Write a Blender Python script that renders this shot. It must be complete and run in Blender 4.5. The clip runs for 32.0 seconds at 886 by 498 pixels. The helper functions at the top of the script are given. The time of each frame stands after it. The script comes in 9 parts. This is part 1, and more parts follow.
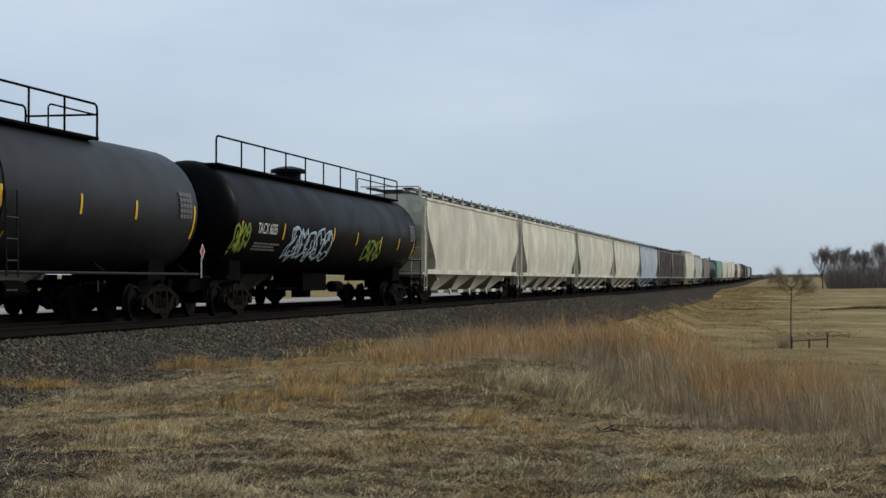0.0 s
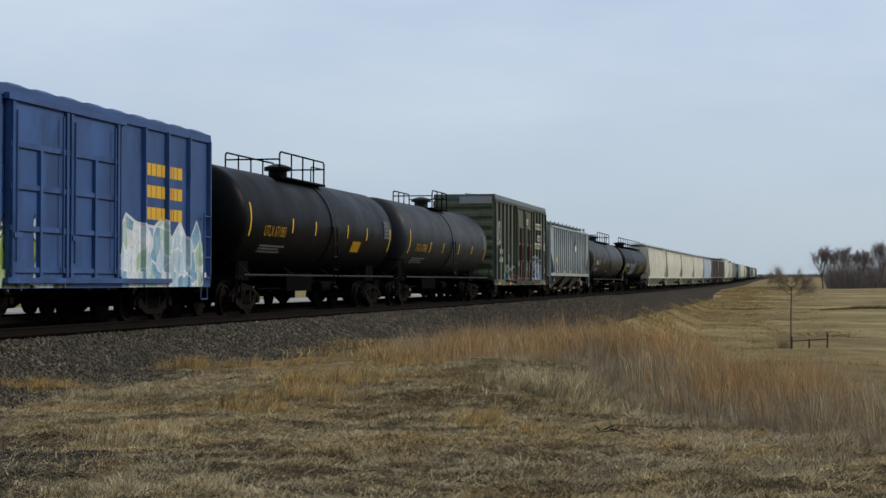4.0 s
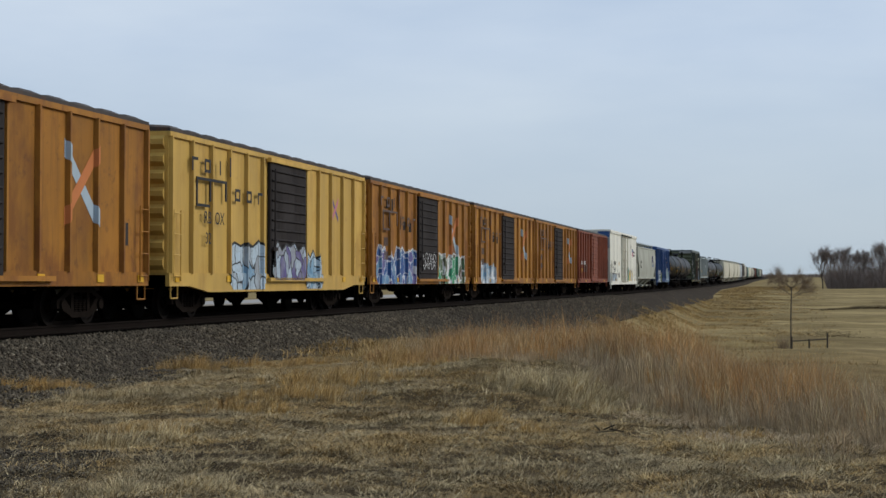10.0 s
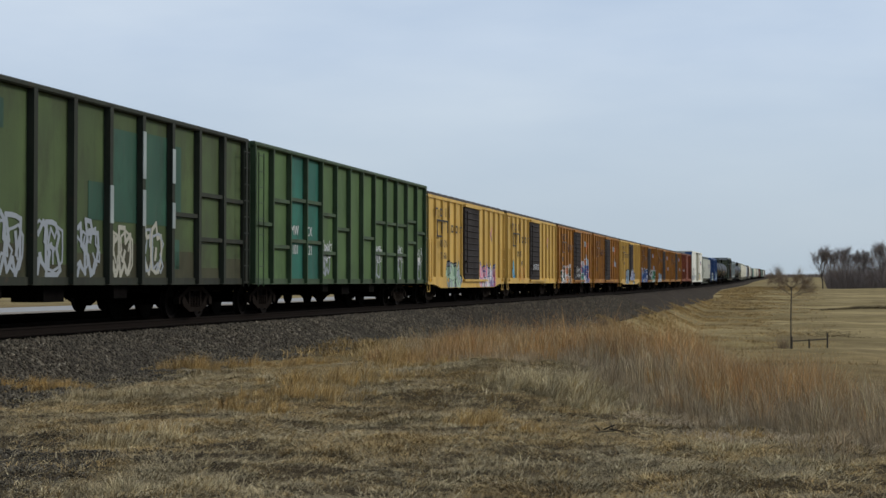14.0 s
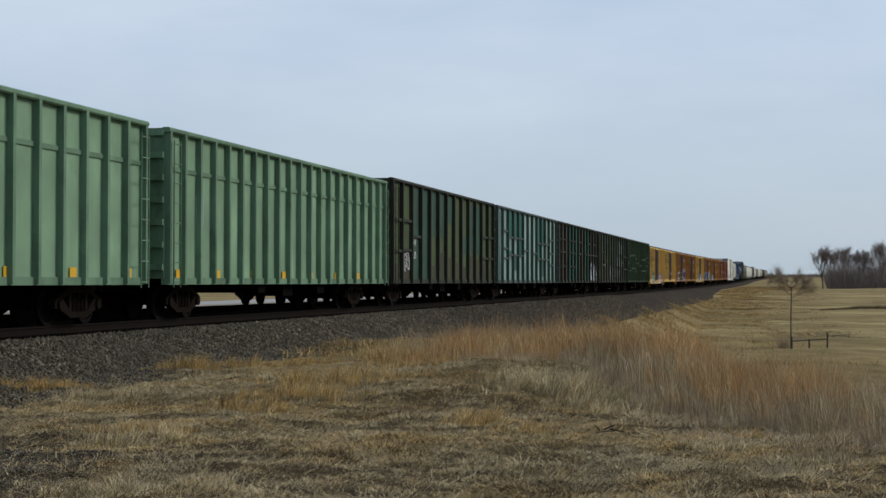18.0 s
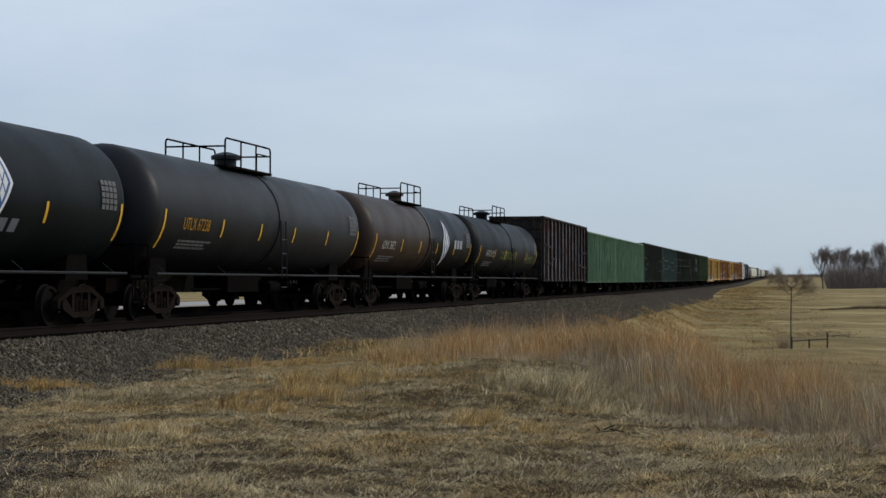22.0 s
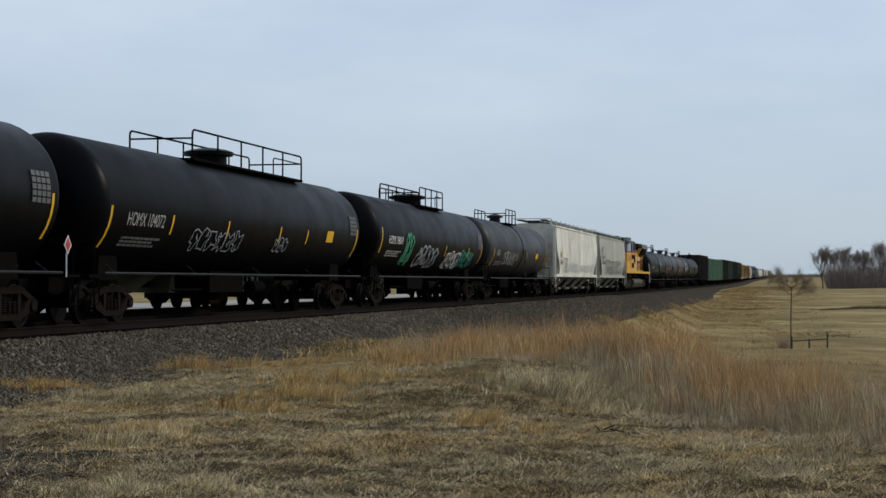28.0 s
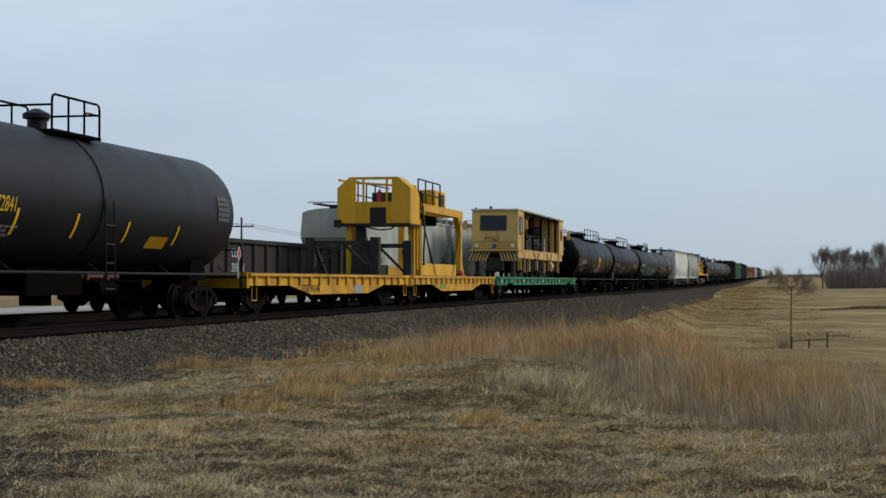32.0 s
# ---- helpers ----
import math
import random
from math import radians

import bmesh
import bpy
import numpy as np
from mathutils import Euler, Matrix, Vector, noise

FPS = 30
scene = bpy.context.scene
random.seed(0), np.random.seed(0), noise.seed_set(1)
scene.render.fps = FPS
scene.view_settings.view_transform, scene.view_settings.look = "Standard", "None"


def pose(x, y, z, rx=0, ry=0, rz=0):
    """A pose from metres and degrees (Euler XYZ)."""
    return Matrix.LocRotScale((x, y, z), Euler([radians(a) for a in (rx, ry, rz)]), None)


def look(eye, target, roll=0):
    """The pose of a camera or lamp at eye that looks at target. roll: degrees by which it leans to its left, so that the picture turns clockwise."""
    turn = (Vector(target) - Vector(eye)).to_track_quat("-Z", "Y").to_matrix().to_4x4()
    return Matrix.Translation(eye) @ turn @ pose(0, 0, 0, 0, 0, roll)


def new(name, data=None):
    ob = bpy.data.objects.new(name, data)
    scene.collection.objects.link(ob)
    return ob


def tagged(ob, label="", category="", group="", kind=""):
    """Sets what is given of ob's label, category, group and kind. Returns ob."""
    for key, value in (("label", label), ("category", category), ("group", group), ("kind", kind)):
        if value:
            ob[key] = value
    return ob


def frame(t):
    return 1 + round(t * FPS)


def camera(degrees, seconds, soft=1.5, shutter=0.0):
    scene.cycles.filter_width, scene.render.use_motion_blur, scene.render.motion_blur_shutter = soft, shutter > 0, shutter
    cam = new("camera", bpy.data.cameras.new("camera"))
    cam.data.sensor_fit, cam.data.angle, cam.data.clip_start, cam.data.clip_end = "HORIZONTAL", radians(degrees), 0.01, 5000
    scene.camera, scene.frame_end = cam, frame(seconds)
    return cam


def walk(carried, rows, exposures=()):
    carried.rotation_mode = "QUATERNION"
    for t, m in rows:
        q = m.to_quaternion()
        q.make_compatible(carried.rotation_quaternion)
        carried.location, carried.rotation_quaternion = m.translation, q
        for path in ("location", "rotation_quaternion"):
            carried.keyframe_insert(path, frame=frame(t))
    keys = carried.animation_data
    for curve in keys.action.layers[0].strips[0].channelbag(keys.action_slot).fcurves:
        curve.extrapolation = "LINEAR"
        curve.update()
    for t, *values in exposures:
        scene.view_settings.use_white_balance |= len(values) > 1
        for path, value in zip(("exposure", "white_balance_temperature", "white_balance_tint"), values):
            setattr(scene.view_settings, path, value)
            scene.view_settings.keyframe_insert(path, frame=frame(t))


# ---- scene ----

# ================= camera =================
EYE_Z = 1.9
cam = camera(31.18, 32.0, soft=1.5)
walk(cam, [(0.0, pose(0, 0, EYE_Z, 90.836, 0, 0)), (32.0, pose(0, 0, EYE_Z, 90.836, 0, 0))],
     exposures=[(0.0, 0.0), (32.0, 0.0)])

# ================= light =================
SUN_AZ, SUN_EL = radians(74), radians(32)
world = bpy.data.worlds.new("overcast_sky")
scene.world = world
world.use_nodes = True
wn = world.node_tree.nodes
wl = world.node_tree.links
wn.clear()
w_out = wn.new("ShaderNodeOutputWorld")
w_bg = wn.new("ShaderNodeBackground")
w_sky = wn.new("ShaderNodeTexSky")
w_sky.sky_type = "NISHITA"
w_sky.sun_disc = False
w_sky.sun_elevation = SUN_EL
w_sky.sun_rotation = SUN_AZ
w_sky.air_density, w_sky.dust_density = 1.0, 2.0
w_dim = wn.new("ShaderNodeVectorMath")
w_dim.operation = "SCALE"
w_dim.inputs["Scale"].default_value = 0.09
wl.new(w_sky.outputs[0], w_dim.inputs[0])
w_tc = wn.new("ShaderNodeTexCoord")
w_map = wn.new("ShaderNodeMapping")
w_map.inputs["Scale"].default_value = (1.6, 1.6, 6.0)
wl.new(w_tc.outputs["Generated"], w_map.inputs[0])
w_noise = wn.new("ShaderNodeTexNoise")
w_noise.inputs["Scale"].default_value = 2.2
w_noise.inputs["Detail"].default_value = 5.0
w_noise.inputs["Roughness"].default_value = 0.5
wl.new(w_map.outputs[0], w_noise.inputs["Vector"])
w_ramp = wn.new("ShaderNodeValToRGB")
w_ramp.color_ramp.elements[0].position = 0.3
w_ramp.color_ramp.elements[0].color = (0.475, 0.595, 0.775, 1)
w_ramp.color_ramp.elements[1].position = 0.72
w_ramp.color_ramp.elements[1].color = (0.65, 0.75, 0.88, 1)
wl.new(w_noise.outputs["Fac"], w_ramp.inputs[0])
w_sep = wn.new("ShaderNodeSeparateXYZ")
wl.new(w_tc.outputs["Generated"], w_sep.inputs[0])
w_h = wn.new("ShaderNodeMapRange")
w_h.inputs["From Min"].default_value = 0.0
w_h.inputs["From Max"].default_value = 0.14
w_h.inputs["To Min"].default_value = 0.85
w_h.inputs["To Max"].default_value = 0.0
wl.new(w_sep.outputs["Z"], w_h.inputs["Value"])
w_hor = wn.new("ShaderNodeMix")
w_hor.data_type = "RGBA"
wl.new(w_h.outputs[0], w_hor.inputs["Factor"])
wl.new(w_ramp.outputs["Color"], w_hor.inputs["A"])
w_hor.inputs["B"].default_value = (0.49, 0.59, 0.67, 1)
w_mix = wn.new("ShaderNodeMix")
w_mix.data_type = "RGBA"
w_mix.inputs["Factor"].default_value = 0.88
wl.new(w_dim.outputs[0], w_mix.inputs["A"])
wl.new(w_hor.outputs["Result"], w_mix.inputs["B"])
wl.new(w_mix.outputs["Result"], w_bg.inputs["Color"])
w_bg.inputs["Strength"].default_value = 1.0
wl.new(w_bg.outputs[0], w_out.inputs[0])

sun_data = bpy.data.lights.new("sun", "SUN")
sun_data.energy, sun_data.angle, sun_data.color = 1.95, radians(16), (1.0, 0.95, 0.86)
sun = new("sun", sun_data)
sun.matrix_world = look((82, 23, 53), (0, 0, 0))

# ================= small helpers =================
RNG = random.Random(7)
CAM_S, CAM_C = math.sin(radians(12.302)), math.cos(radians(12.302))   # way of the track in plan
SPEED, SPEED2 = 25.035, 17.7
LAT = 15.66           # track centre from the eye
LAT2 = LAT + 4.6      # second track


def bend(s):
    return -2.2 * math.exp(-((s - 380) / 140.0) ** 2)


def rail_z(s):
    e = min(max(s - 90.0, 0.0), 280.0)
    z = EYE_Z - 0.927 - 0.00587 * min(s, 370.0) + 9.9e-6 * e * e
    return z - 0.0016 * max(s - 370.0, 0.0)


def on_track(s, lat=LAT, up=0.0):
    l = lat + bend(s)
    return Vector((s * CAM_S - l * CAM_C, s * CAM_C + l * CAM_S, rail_z(s) + up))


def rail_pose(s, lat=LAT, up=0.0):
    a, b = on_track(s - 6, lat), on_track(s + 6, lat)
    d = b - a
    p = on_track(s, lat, up)
    return Matrix.Translation(p) @ d.to_track_quat("X", "Z").to_matrix().to_4x4()


class Mesh:
    """Collects faces of one part."""

    def __init__(self):
        self.v, self.f, self.sm = [], [], []

    def add(self, vs, fs, smooth=False):
        n = len(self.v)
        self.v += [tuple(p) for p in vs]
        self.f += [tuple(i + n for i in f) for f in fs]
        self.sm += [smooth] * len(fs)
        return self

    def box(self, x0, x1, y0, y1, z0, z1, b=0.0):
        if b <= 0:
            vs = [(x, y, z) for x in (x0, x1) for y in (y0, y1) for z in (z0, z1)]
            return self.add(vs, [(0, 1, 3, 2), (4, 6, 7, 5), (0, 4, 5, 1), (2, 3, 7, 6), (0, 2, 6, 4), (1, 5, 7, 3)])
        # chamfered along the four edges of x
        pr = [(y0 + b, z0), (y1 - b, z0), (y1, z0 + b), (y1, z1 - b), (y1 - b, z1), (y0 + b, z1), (y0, z1 - b), (y0, z0 + b)]
        return self.prism_x(pr, x0, x1)

    def prism_x(self, pr, x0, x1, smooth=False):
        n = len(pr)
        vs = [(x0, y, z) for y, z in pr] + [(x1, y, z) for y, z in pr]
        fs = [(i, (i + 1) % n, n + (i + 1) % n, n + i) for i in range(n)]
        self.add(vs, fs, smooth)
        return self.add(vs, [tuple(range(n))[::-1], tuple(range(n, 2 * n))])

    def prism_y(self, pr, y0, y1):
        n = len(pr)
        vs = [(x, y0, z) for x, z in pr] + [(x, y1, z) for x, z in pr]
        fs = [(i, (i + 1) % n, n + (i + 1) % n, n + i) for i in range(n)] + [tuple(range(n))[::-1], tuple(range(n, 2 * n))]
        return self.add(vs, fs)

    def prism_z(self, pr, z0, z1):
        n = len(pr)
        vs = [(x, y, z0) for x, y in pr] + [(x, y, z1) for x, y in pr]
        fs = [(i, (i + 1) % n, n + (i + 1) % n, n + i) for i in range(n)] + [tuple(range(n))[::-1], tuple(range(n, 2 * n))]
        return self.add(vs, fs)

    def hexa(self, lo, hi):
        """lo, hi: x0, x1, y0, y1, z of the lower and the upper rim."""
        vs = [(lo[i], lo[j], lo[4]) for i, j in ((0, 2), (1, 2), (1, 3), (0, 3))] + [(hi[i], hi[j], hi[4]) for i, j in ((0, 2), (1, 2), (1, 3), (0, 3))]
        return self.add(vs, [(3, 2, 1, 0), (4, 5, 6, 7), (0, 1, 5, 4), (1, 2, 6, 5), (2, 3, 7, 6), (3, 0, 4, 7)])

    def rod(self, p0, p1, r, n=6, r1=None):
        p0, p1 = Vector(p0), Vector(p1)
        r1 = r if r1 is None else r1
        d = (p1 - p0).normalized()
        a = d.orthogonal().normalized()
        b = d.cross(a)
        ring = [a * math.cos(i * 2 * math.pi / n) + b * math.sin(i * 2 * math.pi / n) for i in range(n)]
        vs = [p0 + q * r for q in ring] + [p1 + q * r1 for q in ring]
        self.add(vs, [(i, (i + 1) % n, n + (i + 1) % n, n + i) for i in range(n)], n > 6)
        return self.add(vs, [tuple(range(n))[::-1], tuple(range(n, 2 * n))])

    def path(self, pts, r, n=6):
        for a, b in zip(pts[:-1], pts[1:]):
            self.rod(a, b, r, n)
        return self

    def lathe(self, prof, axis, c, n=24, smooth=True):
        """prof: (distance along the axis, radius)."""
        vs = []
        for h, r in prof:
            for i in range(n):
                a, b = r * math.cos(i * 2 * math.pi / n), r * math.sin(i * 2 * math.pi / n)
                vs.append((c[0] + h, c[1] + a, c[2] + b) if axis == "x" else (c[0] + a, c[1] + h, c[2] - b) if axis == "y" else (c[0] + a, c[1] + b, c[2] + h))
        fs = [(k * n + i, k * n + (i + 1) % n, (k + 1) * n + (i + 1) % n, (k + 1) * n + i) for k in range(len(prof) - 1) for i in range(n)]
        self.add(vs, fs, smooth)
        m = len(prof)
        return self.add(vs, [tuple(range(n))[::-1], tuple(range((m - 1) * n, m * n))])

    def data(self, name, material):
        me = bpy.data.meshes.new(name)
        me.from_pydata(self.v, [], self.f)
        me.materials.append(material)
        if any(self.sm):
            me.polygons.foreach_set("use_smooth", self.sm)
        bm = bmesh.new()
        bm.from_mesh(me)
        bmesh.ops.remove_doubles(bm, verts=bm.verts, dist=0.0004)
        bmesh.ops.recalc_face_normals(bm, faces=bm.faces)
        bm.to_mesh(me)
        bm.free()
        if any(self.sm):
            me.set_sharp_from_angle(angle=radians(40))
        return me


SHARED = {}
TANKS = {}
PAINTED = {"lettering", "stencil_block", "graffiti_tag", "data_panel", "yellow_plate", "leaf_emblem", "company_name_bar"}


def shared(key, make, material):
    k = (key, material.name)
    if k not in SHARED:
        SHARED[k] = make().data(key if isinstance(key, str) else key[0], material)
    return SHARED[k]


def part(name, m, material, parent, label="", at=None):
    data = m if isinstance(m, bpy.types.Mesh) else m.data(name, material)
    if parent is not None and parent.name in TANKS and name in PAINTED:
        # paint laid round the curve of the shell
        r, zc = TANKS[parent.name]
        for q in data.vertices:
            d = 0.008 + 0.3 * min(0.06, max(0.0, -1.47 - q.co.y))
            q.co.y = -math.sqrt(max(0.04, (r + d) ** 2 - (q.co.z - zc) ** 2))
    ob = new(name, data)
    ob.parent = parent
    if at is not None:
        ob.matrix_basis = at if isinstance(at, Matrix) else Matrix.Translation(at)
    if label:
        ob["label"] = label
    return ob


def thing(name, label, category, group="", m=None):
    ob = new(name)
    ob.empty_display_size = 0.5
    if m is not None:
        ob.matrix_basis = m
    return tagged(ob, label, category, group)


# ================= materials =================
def node_mat(name, rough=0.7, metal=0.0):
    m = bpy.data.materials.new(name)
    m.use_nodes = True
    nt = m.node_tree
    bsdf = nt.nodes["Principled BSDF"]
    bsdf.inputs["Roughness"].default_value = rough
    bsdf.inputs["Metallic"].default_value = metal
    bsdf.inputs["Specular IOR Level"].default_value = 0.04
    bsdf.inputs["IOR"].default_value = 1.2
    return m, nt, bsdf


def coords(nt, kind="Object", scale=(1, 1, 1), vary=False):
    """Texture space of the piece; with vary, each piece takes its own stretch of the pattern."""
    tc = nt.nodes.new("ShaderNodeTexCoord")
    mp = nt.nodes.new("ShaderNodeMapping")
    mp.inputs["Scale"].default_value = scale
    src = tc.outputs[kind]
    if vary:
        oi = nt.nodes.new("ShaderNodeObjectInfo")
        sh = nt.nodes.new("ShaderNodeVectorMath")
        sh.operation = "MULTIPLY_ADD"
        nt.links.new(oi.outputs["Random"], sh.inputs[0])
        sh.inputs[1].default_value = (41.0, 0.0, 9.0)
        nt.links.new(src, sh.inputs[2])
        src = sh.outputs[0]
    nt.links.new(src, mp.inputs[0])
    return mp.outputs[0]


def noise_tex(nt, vec, scale, detail=4.0, rough=0.55):
    n = nt.nodes.new("ShaderNodeTexNoise")
    n.inputs["Scale"].default_value = scale
    n.inputs["Detail"].default_value = detail
    n.inputs["Roughness"].default_value = rough
    nt.links.new(vec, n.inputs["Vector"])
    return n.outputs["Fac"]


def ramp(nt, fac, stops):
    r = nt.nodes.new("ShaderNodeValToRGB")
    el = r.color_ramp.elements
    while len(el) < len(stops):
        el.new(0.5)
    for e, (p, c) in zip(el, stops):
        e.position = p
        e.color = (*c, 1) if len(c) == 3 else c
    nt.links.new(fac, r.inputs[0])
    return r.outputs["Color"]


def mix(nt, fac, a, b):
    n = nt.nodes.new("ShaderNodeMix")
    n.data_type = "RGBA"
    for key, val in (("Factor", fac), ("A", a), ("B", b)):
        if isinstance(val, (tuple, list)):
            n.inputs[key].default_value = (*val, 1)
        elif isinstance(val, (int, float)):
            n.inputs[key].default_value = val
        else:
            nt.links.new(val, n.inputs[key])
    return n.outputs["Result"]


def bump(nt, bsdf, fac, strength=0.3, dist=0.02):
    b = nt.nodes.new("ShaderNodeBump")
    b.inputs["Strength"].default_value = strength
    b.inputs["Distance"].default_value = dist
    nt.links.new(fac, b.inputs["Height"])
    nt.links.new(b.outputs[0], bsdf.inputs["Normal"])


TONE = 0.78


def paint(name, col, rust=0.15, dirt=0.35, rough=0.55, rustcol=(0.13, 0.055, 0.025), dirtcol=(0.09, 0.075, 0.06), fade=0.25, spec=0.3, alt=None, amount=0.5):
    """Weathered vehicle paint: faded patches, vertical dirt streaks, rust spots."""
    m, nt, bsdf = node_mat(name, rough)
    bsdf.inputs["Specular IOR Level"].default_value = spec
    bsdf.inputs["IOR"].default_value = 1.27 if spec < 0.21 else 1.45
    col, rustcol, dirtcol = [tuple(c * TONE for c in k) for k in (col, rustcol, dirtcol)]
    alt = tuple(c * TONE for c in alt) if alt else tuple(c * 0.62 for c in col)
    v = coords(nt, vary=True)
    vs = coords(nt, scale=(2.2, 2.2, 0.22), vary=True)
    f1 = noise_tex(nt, v, 0.7, 3)
    faded = tuple(min(1, c * (1 + fade) + 0.03 * fade) for c in col)
    base = mix(nt, ramp(nt, f1, [(0.35, (0, 0, 0)), (0.68, (1, 1, 1))]), tuple(c * (1 - fade * 0.5) for c in col), faded)
    # older coat showing through in broad patches
    old = noise_tex(nt, coords(nt, scale=(0.75, 0.75, 0.38), vary=True), 1.3, 7, 0.66)
    base = mix(nt, ramp(nt, old, [(0.6 - 0.22 * amount, (0, 0, 0)), (0.72 - 0.2 * amount, (0.85, 0.85, 0.85))]), base, alt)
    streak = ramp(nt, noise_tex(nt, vs, 1.5, 6, 0.66), [(0.5, (0, 0, 0)), (0.74, (dirt, dirt, dirt))])
    base = mix(nt, streak, base, dirtcol)
    # panels that aged unevenly, and grime run down from the eaves
    pan = noise_tex(nt, coords(nt, scale=(0.9, 0.2, 0.03), vary=True), 1.0, 2, 0.4)
    base = mix(nt, ramp(nt, pan, [(0.4, (0.32, 0.32, 0.32)), (0.6, (0, 0, 0))]), base, tuple(c * 0.45 for c in col))
    runs = noise_tex(nt, coords(nt, scale=(7.0, 7.0, 0.28), vary=True), 1.0, 4, 0.65)
    where = noise_tex(nt, coords(nt, scale=(0.45, 0.45, 0.7), vary=True), 1.0, 4, 0.6)
    rk = min(1.0, 0.6 * dirt + rust * 1.6)
    base = mix(nt, ramp(nt, runs, [(0.56 - 0.04 * rust, (0, 0, 0)), (0.7, (rk * 0.5,) * 3)]), base, mix(nt, ramp(nt, where, [(0.45, (0, 0, 0)), (0.6, (1, 1, 1))]), dirtcol, rustcol))
    spots = ramp(nt, noise_tex(nt, v, 3.1, 8, 0.72), [(0.62 - 0.2 * rust, (0, 0, 0)), (0.72 - 0.12 * rust, (min(1, rust * 2.2),) * 3)])
    base = mix(nt, spots, base, rustcol)
    nt.links.new(base, bsdf.inputs["Base Color"])
    rr = nt.nodes.new("ShaderNodeMapRange")
    rr.inputs["To Min"].default_value = rough - 0.12
    rr.inputs["To Max"].default_value = min(1, rough + 0.25)
    nt.links.new(f1, rr.inputs["Value"])
    nt.links.new(rr.outputs[0], bsdf.inputs["Roughness"])
    bump(nt, bsdf, noise_tex(nt, v, 14, 6, 0.6), 0.12, 0.01)
    return m


def flatmat(name, col, rough=0.7, metal=0.0, var=0.25, scale=6.0, spec=0.3):
    m, nt, bsdf = node_mat(name, rough, metal)
    bsdf.inputs["Specular IOR Level"].default_value = spec
    bsdf.inputs["IOR"].default_value = 1.18 if spec < 0.16 else 1.45
    col = tuple(x * TONE for x in col)
    f = noise_tex(nt, coords(nt), scale, 5)
    c = mix(nt, f, tuple(x * (1 - var) for x in col), tuple(min(1, x * (1 + var)) for x in col))
    nt.links.new(c, bsdf.inputs["Base Color"])
    bump(nt, bsdf, f, 0.15, 0.01)
    return m


def blade_mat(name, cols, rough=0.85, patch_scale=0.9, low=0.66, gain=1.18):
    """Dry blades: each its own tone, grouped into fresher and older, greyer patches at two scales."""
    m, nt, bsdf = node_mat(name, rough)
    g = nt.nodes.new("ShaderNodeNewGeometry")
    cols = [(r * gain, gg * gain * 0.985, b * gain * 0.9) for r, gg, b in cols]
    n = len(cols)
    c = ramp(nt, g.outputs["Random Per Island"], [(i / max(1, n - 1), cc) for i, cc in enumerate(cols)])
    mean = tuple(sum(k[i] for k in cols) / n for i in range(3))
    grey = sum(mean) / 3
    old = tuple(low * (0.85 * q + 0.15 * grey) for q in mean)
    v = coords(nt, scale=(1.0, 1.0, 0.15))
    big = noise_tex(nt, v, patch_scale, 4, 0.6)
    c = mix(nt, ramp(nt, big, [(0.36, (0.7, 0.7, 0.7)), (0.54, (0, 0, 0))]), c, old)
    fine = noise_tex(nt, v, patch_scale * 6.5, 3, 0.6)
    c = mix(nt, ramp(nt, fine, [(0.4, (0.75, 0.75, 0.75)), (0.56, (0, 0, 0))]), c, tuple(0.72 * q for q in old))
    nt.links.new(c, bsdf.inputs["Base Color"])
    bsdf.inputs["Specular IOR Level"].default_value = 0.1
    return m


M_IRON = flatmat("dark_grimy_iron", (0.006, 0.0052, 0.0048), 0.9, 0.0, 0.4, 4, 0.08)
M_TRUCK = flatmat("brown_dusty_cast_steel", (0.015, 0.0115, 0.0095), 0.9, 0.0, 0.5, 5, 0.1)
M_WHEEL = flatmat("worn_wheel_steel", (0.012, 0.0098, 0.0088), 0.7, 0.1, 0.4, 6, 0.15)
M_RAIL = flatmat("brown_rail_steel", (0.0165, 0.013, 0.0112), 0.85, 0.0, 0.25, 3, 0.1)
M_RAILTOP = flatmat("polished_rail_head", (0.3, 0.29, 0.28), 0.35, 0.9, 0.15, 3)
# tie timber coloured near black to hold the shade below the train
M_TIE = flatmat("shade_dark_tie_timber", (0.0105, 0.0092, 0.008), 0.95, 0.0, 0.4, 8, 0.05)
M_YELLOW = flatmat("yellow_reflector", (0.75, 0.42, 0.02), 0.5, 0.0, 0.1, 9)
M_WHITE = flatmat("white_stencil", (0.72, 0.72, 0.7), 0.6, 0.0, 0.15, 9)
M_GREYST = flatmat("grey_stencil", (0.3, 0.3, 0.3), 0.6, 0.0, 0.2, 9)
M_DIMST = flatmat("dim_grey_stencil", (0.11, 0.11, 0.11), 0.6, 0.0, 0.2, 9)
M_BLACKST = flatmat("black_stencil", (0.015, 0.015, 0.017), 0.6, 0.0, 0.2, 9)
M_GLASS = flatmat("dark_cab_glass", (0.012, 0.015, 0.018), 0.06, 0.0, 0.1, 2, 0.3)
M_GRATE = flatmat("dark_walkway_grating", (0.03, 0.03, 0.03), 0.8, 0.0, 0.3, 20)


